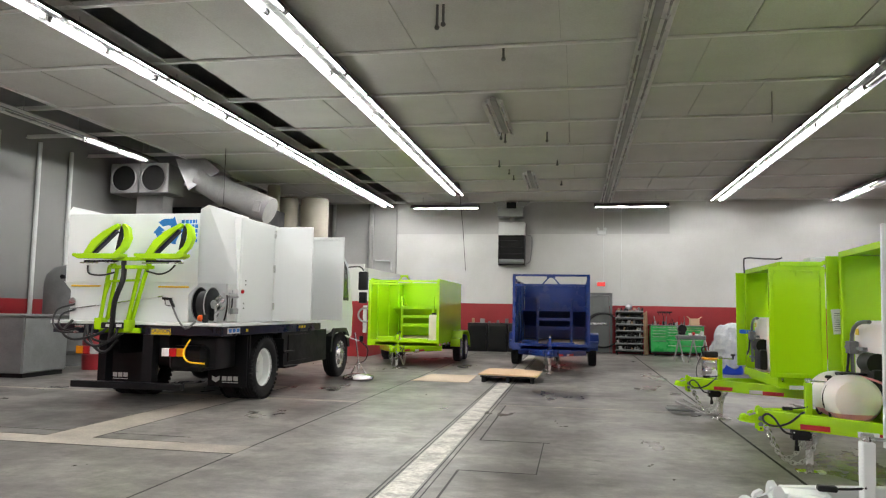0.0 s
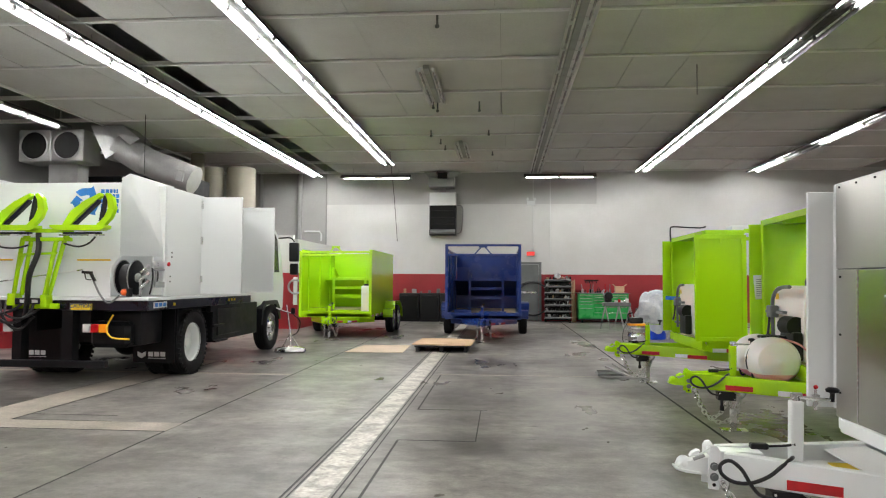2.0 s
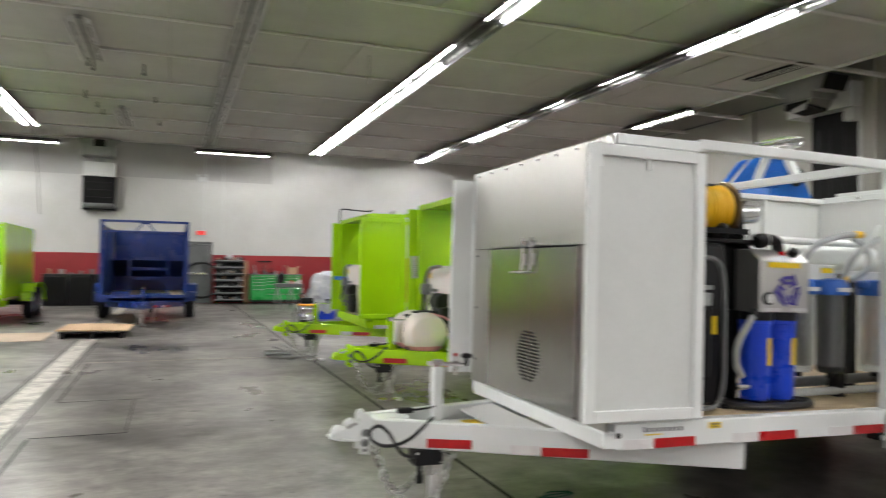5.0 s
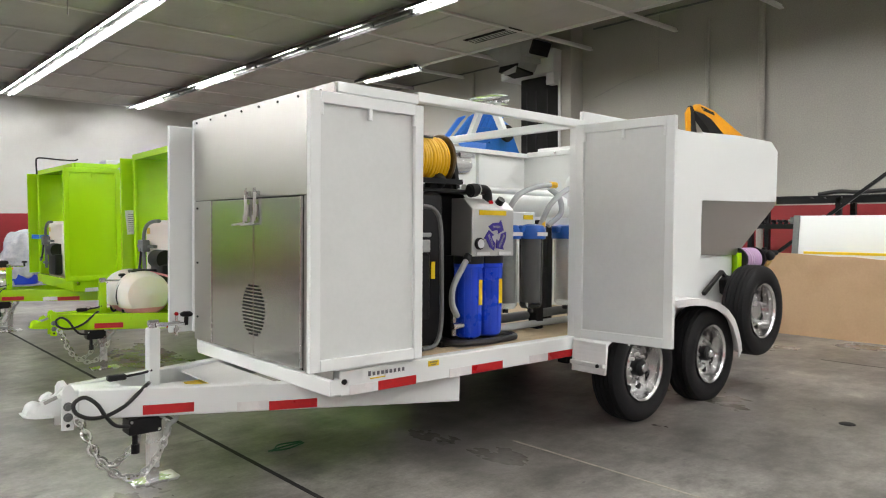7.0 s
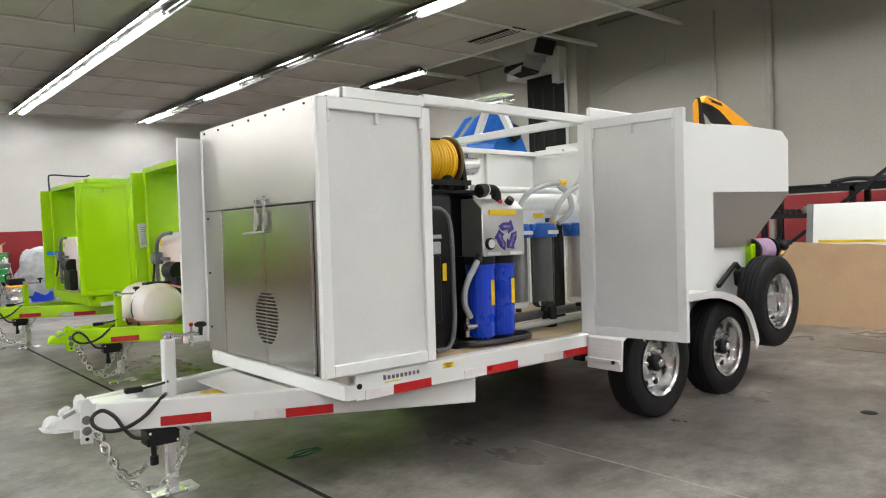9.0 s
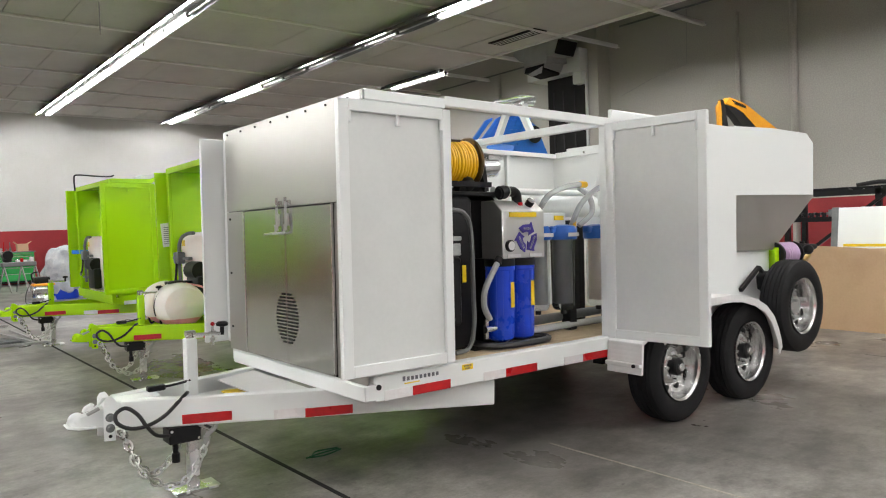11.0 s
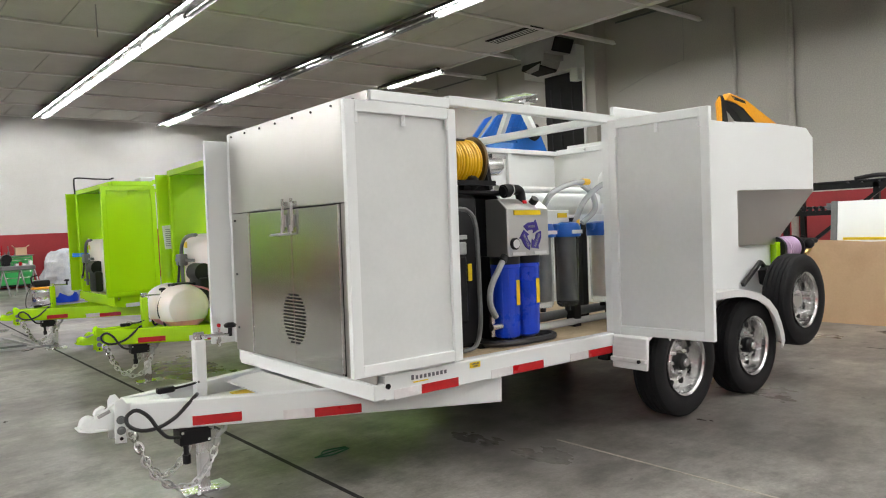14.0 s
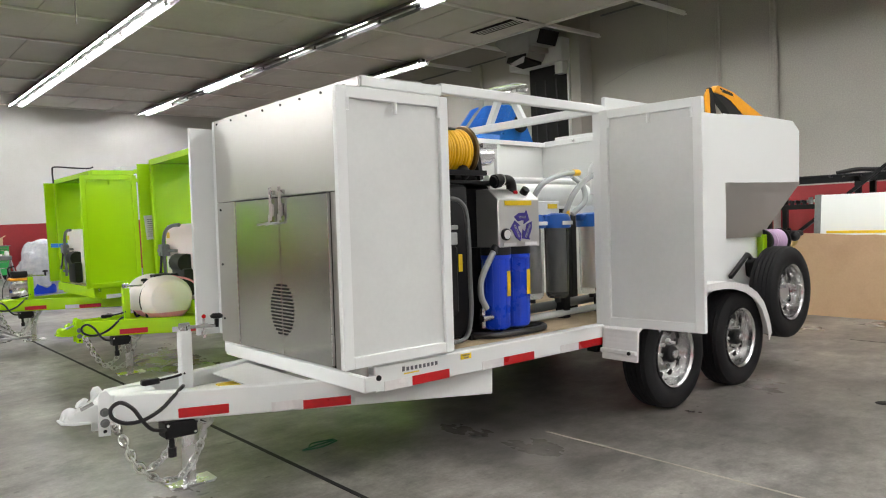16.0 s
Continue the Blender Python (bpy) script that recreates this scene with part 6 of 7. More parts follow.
def saw_stand():
    ob = thing("saw_stand", (3.25, 21.9, 0), "grey folding stand with a mitre saw on top", "saw stand")
    for x in (2.9, 3.3, 3.62):
        part("leg", Shape().beam((x, 22.1, 0.0), (x + 0.12, 21.95, 0.68), 0.03, 0.03), M["galv"], ob)
        part("leg", Shape().beam((x + 0.24, 21.75, 0.0), (x + 0.12, 21.92, 0.68), 0.03, 0.03), M["galv"], ob)
    part("stand_top", Shape().box(2.95, 3.75, 21.75, 22.12, 0.68, 0.80, 0.02), M["greysteel"], ob)
    part("saw_body", Shape().box(3.0, 3.2, 21.8, 22.05, 0.80, 1.0, 0.05, seg=2).rod((3.1, 21.75, 0.98), (3.1, 22.05, 0.98), 0.12, 18), M["black"], ob)
    part("saw_handle", Shape().pipe(curve_pts([(3.0, 21.85, 1.0), (2.92, 21.8, 1.1), (2.98, 21.8, 1.17)]), 0.025, 8), M["greylid"], ob)
    rg = random.Random(4)
    for k in range(5):
        x = 3.3 + k * 0.08
        part("offcut", Shape().box(x, x + 0.07, 21.8, 22.0, 0.80, 0.83 + rg.uniform(0.0, 0.09), 0.005), M[rg.choice(["paper", "redlens", "greylid"])], ob)


saw_stand()


def shop_vacuum():
    ob = thing("shop_vacuum", (3.03, 17.0, 0), "steel drum shop vacuum with an orange-yellow lid", "vacuum")
    part("drum", Shape().lathe([(0.0, 0.06), (0.19, 0.06), (0.2, 0.08), (0.2, 0.16), (0.206, 0.17), (0.2, 0.18), (0.2, 0.34), (0.206, 0.35), (0.2, 0.36), (0.2, 0.41), (0, 0.41)], 28, at=(3.03, 17.0, 0)), M["chrome"], ob, "bright steel drum")
    part("lid", Shape().box(2.82, 3.24, 16.84, 17.16, 0.41, 0.46, 0.02), M["orange"], ob)
    part("motor_head", Shape().box(2.87, 3.17, 16.9, 17.12, 0.46, 0.60, 0.04, seg=2), M["black"], ob)
    part("handle", Shape().pipe(curve_pts([(2.86, 17, 0.5), (2.84, 17, 0.66), (2.95, 17, 0.70)]), 0.015, 8), M["black"], ob)
    for a in range(4):
        c = (3.03 + 0.19 * math.cos(a * 1.57 + 0.8), 17.0 + 0.19 * math.sin(a * 1.57 + 0.8))
        part("caster", Shape().ball((c[0], c[1], 0.032), 0.032, n=10), M["black"], ob)
    part("power_cord", Shape().pipe(curve_pts([(2.84, 16.95, 0.52), (2.7, 16.8, 0.3), (2.68, 16.7, 0.06), (2.8, 16.5, 0.01), (3.0, 16.4, 0.01)]), 0.008, 6), M["hose"], ob)


shop_vacuum()


def wrapped_bundle():
    s = Shape().ball((3.72, 18.4, 0.60), 0.5, (0.82, 0.75, 1.22), 36)
    for v in s.bm.verts:
        n = noise.noise(v.co * 4.5) * 0.11 + noise.noise(v.co * 11) * 0.045
        d = (v.co - Vector((3.72, 18.4, 0.6))).normalized()
        v.co += d * n
        v.co.z = max(0.004, v.co.z)
    ob = thing("wrapped_bundle", (3.72, 18.4, 0), "bundle of blue goods wrapped in crumpled clear plastic", "bundle")
    part("plastic_wrap", s, M["bag"], ob)
    part("blue_drum", Shape().lathe([(0, 0.0), (0.27, 0.0), (0.285, 0.02), (0.29, 0.2), (0.285, 0.40), (0, 0.42)], 28, at=(3.72, 18.42, 0)), M["bluecan"], ob, "blue drum showing through")
    tl = Shape()
    for k in range(6):
        a = 0.5 * k + 3.6
        tl.prism([(3.72 + 0.4 * math.cos(a), 0.0), (3.72 + 0.7 * math.cos(a), 0.0), (3.72 + 0.45 * math.cos(a), 0.1)], "y", 18.0 + 0.1 * k, 18.02 + 0.1 * k)
    part("loose_skirt", tl, M["bag"], ob)


wrapped_bundle()
for k in range(5):
    single("loose_timber", Shape().box(3.2 + 0.05 * k, 4.6 + 0.1 * k, 14.6 + k * 0.22, 14.72 + k * 0.22, 0.0 + 0.012 * (k % 2), 0.025 + 0.012 * (k % 2), 0.003, rot=Matrix.Rotation(0.15 * (k - 2), 4, "Z")),
           M["wood"], "loose timber offcut lying on the floor", "timber", group="loose timber")
rgb = random.Random(31)
for k in range(9):
    x, y = 4.55 + (k % 5) * 0.26, 25.2 - (k // 5) * 0.5
    h = rgb.uniform(0.5, 1.15)
    s = Shape().box(x, x + 0.22, y, y + 0.3, 0, h, 0.02).box(x + 0.03, x + 0.18, y - 0.05, y, h * 0.4, h * 0.7, 0.01)
    single("stored_case", s, M[rgb.choice(["chassis", "black", "greysteel", "black", "orange"])], "dark equipment case stacked by the wall", "case", group="dark cases by the wall")

# ---- things on the floor ----
sheet = Shape().prism([(-3.12, 14.12), (-1.98, 14.14), (-2.02, 15.68), (-3.02, 15.66)], "z", 0.004, 0.012)
single("cardboard_sheet", sheet, M["palecard"], "flat sheet of pale cardboard on the floor", "cardboard")
pal = thing("pallet", (-1.2, 15.2, 0), "dark low pallet with a cardboard sheet on it", "pallet")
for x in (-1.76, -1.28, -0.80):
    part("runner", Shape().box(x, x + 0.08, 14.4, 15.9, 0.0, 0.10, 0.004), M["chassis"], pal)
for k in range(6):
    part("slat", Shape().box(-1.78, -0.70, 14.38 + k * 0.26, 14.54 + k * 0.26, 0.10, 0.125, 0.004), M["chassis"], pal)
single("cardboard_sheet", Shape().prism([(-1.84, 14.5), (-0.66, 14.34), (-0.62, 15.6), (-1.2, 15.95), (-1.78, 15.9)], "z", 0.13, 0.155), M["card"], "tan cardboard sheet lying on a pallet", "cardboard")
cl = thing("surface_cleaner", (-4.15, 14.0, 0), "bright steel rotary surface cleaner with upright handle", "surface cleaner")
part("disc", Shape().lathe([(0.0, 0.12), (0.10, 0.12), (0.26, 0.09), (0.30, 0.07), (0.31, 0.03), (0.29, 0.03), (0.28, 0.06), (0, 0.07)], 32, at=(-4.17, 14.0, 0)), M["chrome"], cl)
part("handle", Shape().pipe(curve_pts([(-4.17, 14.0, 0.13), (-4.2, 14.05, 0.4), (-4.26, 14.1, 0.72), (-4.3, 14.12, 0.92)]), 0.016, 8).pipe([(-4.5, 14.1, 0.86), (-4.35, 14.1, 0.80), (-4.2, 14.1, 0.76)], 0.014, 8), M["chrome"], cl)
part("brace", Shape().rod((-4.33, 14.0, 0.09), (-4.19, 14.02, 0.36), 0.012).rod((-4.0, 14.0, 0.09), (-4.19, 14.02, 0.36), 0.012), M["chrome"], cl)
part("grip", Shape().box(-4.2, -4.12, 14.07, 14.13, 0.74, 0.86, 0.015), M["black"], cl)
part("hose", Shape().pipe(curve_pts([(-4.16, 14.1, 0.74), (-4.02, 14.1, 0.6), (-4.05, 14.08, 0.4), (-4.15, 14.05, 0.32)]), 0.012, 6), M["hose"], cl)
for x in (-4.42, -3.9):
    part("wheel", Shape().rod((x - 0.015, 14.0, 0.045), (x + 0.015, 14.0, 0.045), 0.045, 14), M["rubber"], cl)
ft = thing("folded_stand", (1.7, 11.0, 0), "folded bright aluminium stand lying on the floor", "folded stand")
part("plate", Shape().box(1.36, 1.74, 10.95, 11.25, 0.03, 0.06, 0.006), M["greysteel"], ft)
for p, q in (((1.4, 10.95, 0.02), (2.0, 10.75, 0.03)), ((1.5, 11.2, 0.14), (1.86, 10.8, 0.02)), ((1.62, 11.3, 0.17), (1.9, 10.95, 0.02)), ((1.36, 11.1, 0.09), (1.74, 11.1, 0.09))):
    part("leg", Shape().beam(p, q, 0.03, 0.03, 0.003), M["galv"], ft)
for p in ((-2.75, 17.6), (2.12, 4.13)):
    st = Shape()
    for k in range(3):
        st.pipe(curve_pts([(p[0] + 0.02 * k, p[1], 0.006), (p[0] + 0.1, p[1] + 0.05 * (k - 1), 0.012), (p[0] + 0.24, p[1] + 0.02 * k, 0.006)]), 0.005, 5)
    single("floor_scrap", st, M["dark_green"] if p[0] > 2 and p[1] > 4 else M["black"], "small scrap of cord lying on the floor", "scrap")

# ---- west side machinery ----
mc = thing("machine_cabinet", (-10.6, 12.4, 0), "dark grey steel machine cabinet with a pale top", "machine")
part("front", Shape().box(-12.3, -10.1, 12.0, 13.2, 0.08, 1.14, 0.012), M["machine"], mc)
part("side_panel", Shape().box(-10.105, -10.075, 12.02, 13.15, 0.1, 1.12, 0.004), M["greysteel"], mc)
part("cover", Shape().box(-12.35, -10.04, 11.96, 13.25, 1.14, 1.18, 0.01), M["greysteel"], mc)
part("plinth", Shape().box(-12.25, -10.1, 12.05, 13.1, 0, 0.08), M["chassis"], mc)
for x in (-11.9, -10.9):
    part("panel_seam", Shape().box(x, x + 0.012, 11.99, 12.0, 0.1, 1.12), M["chassis"], mc)
tk2 = thing("air_receiver", (-11.4, 15.0, 0), "tall grey domed pressure tank", "tank")
part("shell", Shape().lathe([(0.5, 0.25), (0.62, 0.35), (0.64, 0.5), (0.64, 1.85), (0.60, 2.05), (0.45, 2.22), (0.2, 2.3), (0.0, 2.31)], 36, at=(-11.4, 15.0, 0)), M["greysteel"], tk2)
part("skirt", Shape().lathe([(0.45, 0.0), (0.45, 0.3)], 28, at=(-11.4, 15.0, 0)), M["greysteel"], tk2)
part("port", Shape().rod((-11.2, 14.4, 2.0), (-11.2, 14.3, 2.0), 0.05).pipe([(-11.4, 15, 2.3), (-11.4, 15, 2.38)], 0.02), M["chassis"], tk2)
dm = thing("red_drum", (-10.15, 14.2, 0), "red steel drum beside the machine", "drum")
part("drum", Shape().lathe([(0, 0), (0.28, 0.0), (0.29, 0.3), (0.295, 0.31), (0.29, 0.32), (0.29, 0.75), (0.27, 0.77), (0, 0.77)], 28, at=(-10.15, 14.2, 0)), M["wall_red"], dm)
bxw = single("valve_box", Shape().box(-10.95, -10.6, 13.5, 13.8, 0.0, 0.35, 0.01).box(-10.85, -10.7, 13.49, 13.5, 0.1, 0.22), M["greylid"], "small pale steel box on the floor", "box")

# fan box and flue
fb = thing("fan_box", (-11.5, 17.6, 4.4), "white box with two round black fan mouths", "fan")
for x in (-12.03, -11.15):
    part("fan_case", Shape().box(x - 0.43, x + 0.43, 17.5, 18.3, 4.42, 5.24, 0.02), M["galv"], fb)
    part("mouth", Shape().lathe([(0.36, 17.5), (0.38, 17.46), (0.36, 17.44), (0.345, 17.46), (0.345, 17.5)], 32, "y", (x, 0, 4.83)), M["galv"], fb)
    part("fan_opening", Shape().lathe([(0.0, 17.485), (0.345, 17.485), (0.345, 17.495), (0, 17.495)], 32, "y", (x, 0, 4.83)), M["dark"], fb)
part("hanger", Shape().rod((-11.6, 17.9, 5.2), (-11.6, 17.9, 6.5), 0.03), M["galv"], fb)
part("column_duct", Shape().box(-11.9, -11.1, 17.9, 18.4, 0.0, 4.42, 0.01), M["galv"], fb)
fl = thing("flue_duct", (-9.2, 17.6, 4.3), "large galvanised flue elbow hung under the ceiling", "duct")
tr = Shape()
vsA = [(-10.5, 17.45, 5.32), (-9.65, 17.45, 5.32), (-9.65, 18.2, 5.32), (-10.5, 18.2, 5.32)]
vsB = [(-10.05, 17.38, 4.45), (-9.15, 17.38, 4.95), (-9.15, 18.05, 4.95), (-10.05, 18.05, 4.45)]
A = [tr.bm.verts.new(v) for v in vsA]
B = [tr.bm.verts.new(v) for v in vsB]
for i in range(4):
    tr.bm.faces.new((A[i], A[(i + 1) % 4], B[(i + 1) % 4], B[i]))
tr.bm.faces.new(A)
tr.bm.faces.new(B[::-1])
part("transition", tr, M["galv"], fl, smooth=False)
part("elbow", Shape().rod((-9.85, 17.7, 4.85), (-9.1, 17.7, 4.40), 0.37, 28), M["galv"], fl)
part("barrel", Shape().rod((-9.2, 17.7, 4.45), (-7.85, 17.7, 3.92), 0.36, 28), M["galv"], fl)
part("seam_band", Shape().rod((-9.17, 17.7, 4.437), (-9.11, 17.7, 4.414), 0.372, 28), M["galv"], fl)
part("access_plate", Shape().box(-8.16, -7.96, 17.31, 17.36, 3.85, 4.15, 0.01, rot=Matrix.Rotation(0.2, 4, "Y")), M["galv"], fl)
for k, (x, y, r, zt) in enumerate(((-9.0, 21.6, 0.32, 4.9), (-8.22, 21.9, 0.45, 4.92), (-10.3, 21.5, 0.22, 5.2), (-9.75, 21.2, 0.16, 5.05), (-9.2, 20.9, 0.20, 5.2), (-10.9, 21.8, 0.2, 5.3))):
    c = thing("storage_cylinder", (x, y, 0), "tall cream-painted upright cylinder", "cylinder", "cream cylinders")
    part("shell", Shape().lathe([(r, 0), (r, zt - 0.06), (r * 0.97, zt - 0.02), (r * 0.85, zt), (0, zt)], 24, at=(x, y, 0)), M["beige"], c)
# Made-up black block standing for the shaded corner recess.
ov = Shape().box(-12.0, -8.6, 19.0, 20.4, 0, 4.25, 0.01)
single("dark_recess_block", ov, M["chassis"], "large black block standing for the dark recess behind the truck", "oven")
wall_run("hanging_cord", [(-8.5, 16.4, 5.33), (-8.5, 16.4, 3.9)], 0.008, M["hose"], "thin cord hanging from the ceiling", "cord")
wall_run("hanging_cord", [(-3.45, 21.5, 5.3), (-3.3, 21.5, 3.9), (-3.2, 21.5, 2.6)], 0.009, M["hose"], "thin black cord hanging from the ceiling", "cord")
wall_run("hanging_cord", [(3.45, 13.3, 5.33), (3.45, 13.3, 4.78)], 0.012, M["galv"], "thin pale rod hanging from the ceiling", "rod")
for x, y, h in ((-1.55, 15.6, 0.16), (-1.46, 15.65, 0.22), (-0.55, 15.75, 0.2), (-1.9, 18.6, 0.16), (-1.75, 19.8, 0.12), (-0.4, 18.7, 0.12), (-1.7, 20.7, 0.12), (-0.35, 21.8, 0.1), (-1.0, 10.6, 0.18), (-1.7, 9.0, 0.3), (-1.62, 9.0, 0.26)):
    single("ceiling_hook", Shape().rod((x, y, CEIL - h), (x, y, CEIL + 0.005), 0.018, 8).ball((x, y, CEIL - h), 0.035, n=8), M["greysteel"], "small dark fitting hanging from the ceiling", "hook")

# ---- east side ----
ce = single("cardboard_sheet", Shape().prism([(2.3, 0.0), (4.1, 0.0), (4.1, 0.965), (3.75, 0.955), (3.42, 0.935), (3.2, 0.94), (2.9, 0.915), (2.3, 0.91)], "x", 8.75, 8.765), M["card"], "large stained cardboard sheet standing upright", "cardboard")
wp = thing("white_board", (8.95, 3.3, 0), "white laminated panel with a dark edge leaning back upright", "panel")
part("board", Shape().prism([(8.80, 0.0), (8.84, 0.0), (9.02, 1.40), (8.98, 1.40)], "y", 2.2, 3.83, 0.003), M["white"], wp)
part("edge_strip", Shape().prism([(8.79, 0.0), (8.85, 0.0), (9.03, 1.405), (8.97, 1.405)], "y", 3.83, 3.90, 0.003), M["greysteel"], wp)
part("yellow_strip", Shape().box(8.80, 8.83, 2.2, 3.72, 0.955, 0.985, 0.003), M["yellow"], wp)
part("prop", Shape().box(8.84, 9.6, 3.0, 3.06, 0, 0.06).beam((9.55, 3.03, 0.05), (8.98, 3.03, 1.1), 0.05, 0.05), M["wood"], wp)
rk = thing("steel_rack", (12.6, 4.8, 0), "black steel rack holding tubes and fittings", "rack")
for y in (3.2, 4.55, 5.95):
    for x in (12.3, 12.95):
        part("post", Shape().box(x - 0.04, x + 0.04, y - 0.04, y + 0.04, 0, 1.72), M["chassis"], rk)
for z in (0.4, 1.25, 1.66):
    part("beam", Shape().box(12.26, 12.34, 3.2, 6.0, z - 0.05, z + 0.03), M["chassis"], rk)
    part("shelf", Shape().box(12.3, 12.95, 3.2, 6.0, z, z + 0.02), M["chassis"], rk)
rge = random.Random(17)
for k in range(12):
    y = 4.7 + k * 0.1
    single("pipe_fitting", Shape().rod((12.4, y, 1.27), (12.4, y, 1.33 + rge.uniform(0, 0.1)), 0.035, 10).rod((12.35, y, 1.33), (12.45, y + 0.08, 1.33), 0.025, 8),
           M[rge.choice(["chassis", "black", "galv", "greysteel"])], "black pipe fitting stored on the rack", "fitting", group="fittings on the rack")
for k in range(4):
    single("steel_tube", Shape().rod((12.4 + 0.1 * k, 3.3, 1.71), (12.4 + 0.1 * k, 5.7 - 0.2 * k, 1.715), 0.03, 10), M["chassis"], "black steel tube lying on the rack", "tube", group="tubes on the rack")
for p, q in (((12.1, 6.42, 0.03), (12.1, 3.5, 2.29)), ((12.15, 5.4, 0.03), (12.15, 3.0, 1.92))):
    single("steel_bar", Shape().beam(p, q, 0.05, 0.05), M["chassis"], "black steel bar leaning on the rack", "bar", group="leaning bars")
single("black_hose", Shape().pipe(curve_pts([(12.4, 4.9, 1.76), (12.45, 4.6, 1.80), (12.4, 4.3, 1.78), (12.45, 3.9, 1.80), (12.4, 3.5, 1.78)], 5), 0.035, 8)
       .pipe(curve_pts([(12.36, 5.0, 1.72), (12.3, 4.85, 1.62), (12.3, 4.75, 1.70)], 5), 0.015, 6), M["hose"], "black hose lying along the rack top", "hose")

# ---- equipment on the white trailer ----
DZ = 0.64
pt = thing("pump_tank", (2.95, 3.75, DZ), "black plastic water tank with pipe fittings", "tank")
part("tank", Shape().box(2.62, 2.98, 3.52, 4.05, DZ, 1.55, 0.05, seg=3), M["black"], pt)
part("lid_plate", Shape().box(2.66, 3.30, 3.54, 4.0, 1.55, 1.575, 0.006).box(3.04, 3.3, 3.66, 4.0, DZ, 1.55, 0.02), M["black"], pt)
part("elbow", Shape().pipe(curve_pts([(3.16, 3.50, 1.565), (3.22, 3.50, 1.575), (3.29, 3.50, 1.575), (3.315, 3.50, 1.55), (3.32, 3.50, 1.48)], 5), 0.032, 12).rod((3.17, 3.50, 1.566), (3.21, 3.50, 1.572), 0.042, 14), M["black"], pt)
part("elbow_clamp", Shape().rod((3.225, 3.50, 1.575), (3.235, 3.50, 1.575), 0.037, 16), M["chrome"], pt)
part("elbow", Shape().ball((2.98, 3.58, 1.62), 0.05).rod((2.90, 3.58, 1.60), (3.06, 3.58, 1.60), 0.03), M["black"], pt)
part("frame_loop", Shape().pipe(curve_pts([(2.70, 3.40, 1.46), (2.78, 3.38, 1.44), (2.83, 3.38, 1.34), (2.84, 3.38, 1.0), (2.84, 3.38, 0.80), (2.80, 3.38, 0.68), (2.70, 3.38, 0.66)], 5), 0.013, 8), M["machine"], pt)
part("pump_head", Shape().box(2.64, 2.80, 3.42, 3.50, 0.80, 1.2, 0.02), M["black"], pt)
part("pump_gauge", Shape().box(2.70, 2.775, 3.40, 3.43, 1.20, 1.27, 0.006).box(2.69, 2.785, 3.405, 3.43, 1.285, 1.31, 0.004), M["greylid"], pt)
part("sticker", Shape().box(2.86, 2.888, 3.494, 3.499, 1.04, 1.14), M["yellow"], pt)
rl = thing("hose_reel", (2.95, 3.66, 1.575), "reel of bright yellow hose on a black frame", "hose reel")
for x, mt in ((2.68, "greysteel"), (3.10, "bronze")):
    part("flange", Shape().lathe([(0.05, x - 0.008), (0.155, x - 0.012), (0.162, x), (0.155, x + 0.012), (0.05, x + 0.008)], 36, "x", (0, 3.66, 1.75), closed=True), M[mt], rl)
part("core", Shape().rod((2.68, 3.66, 1.75), (3.14, 3.66, 1.75), 0.07, 20), M["greysteel"], rl)
for layer, rr in enumerate((0.125, 0.108)):
    tor = Shape()
    n = 17
    run = []
    for k in range(n * 28):
        q, x = 2 * math.pi * k / 28, 2.70 + (k / 28 + 0.5 * layer) * (0.385 / n)
        e = rr + 0.004 * math.sin(k / 28 * 1.7)
        run.append((x, 3.66 + e * math.cos(q), 1.75 + e * math.sin(q)))
    tor.pipe(run, 0.0125, 8)
    part("hose_coil", tor, M["yhose"], rl, "yellow hose wound in tight turns")
part("stand", Shape().box(2.7, 3.2, 3.60, 3.72, 1.575, 1.60).beam((3.15, 3.66, 1.58), (3.15, 3.66, 1.8), 0.03, 0.08).beam((3.15, 3.60, 1.82), (3.19, 3.60, 1.58), 0.05, 0.03), M["black"], rl)
part("motor", Shape().rod((3.19, 3.66, 1.73), (3.33, 3.66, 1.74), 0.062, 20).box(3.24, 3.36, 3.61, 3.71, 1.78, 1.81), M["chrome"], rl)
part("gearbox", Shape().box(3.13, 3.20, 3.59, 3.73, 1.66, 1.82, 0.02), M["black"], rl)
part("guide_bar", Shape().box(2.66, 3.16, 3.50, 3.53, 1.60, 1.63).rod((2.66, 3.515, 1.86), (3.0, 3.6, 1.88), 0.008), M["chassis"], rl)

cu = thing("control_unit", (3.28, 3.5, DZ), "stainless control box over twin blue filter housings", "filter unit")
part("cabinet", Shape().prism([(3.42, 1.165), (3.61, 1.165), (3.61, 1.52), (3.50, 1.52), (3.42, 1.455)], "x", 3.115, 3.475, 0.004), M["satin"], cu, "stainless control box")
part("frame", Shape().box(3.06, 3.46, 3.55, 3.62, DZ, 1.17).box(2.9, 3.5, 3.45, 3.75, DZ, DZ + 0.03), M["black"], cu)
part("yellow_label", Shape().box(3.17, 3.40, 3.413, 3.4185, 1.418, 1.447), M["yellow"], cu, "yellow warning label")
for k in range(2):
    part("white_label", Shape().box(3.15 + k * 0.185, 3.26 + k * 0.185, 3.413, 3.4185, 1.175, 1.193), M["paper"], cu)
part("red_switch", Shape().box(3.30, 3.335, 3.462, 3.474, 1.485, 1.51, 0.004), M["redlens"], cu)
part("black_knob", Shape().rod((3.385, 3.47, 1.49), (3.385, 3.44, 1.52), 0.026, 14), M["black"], cu)
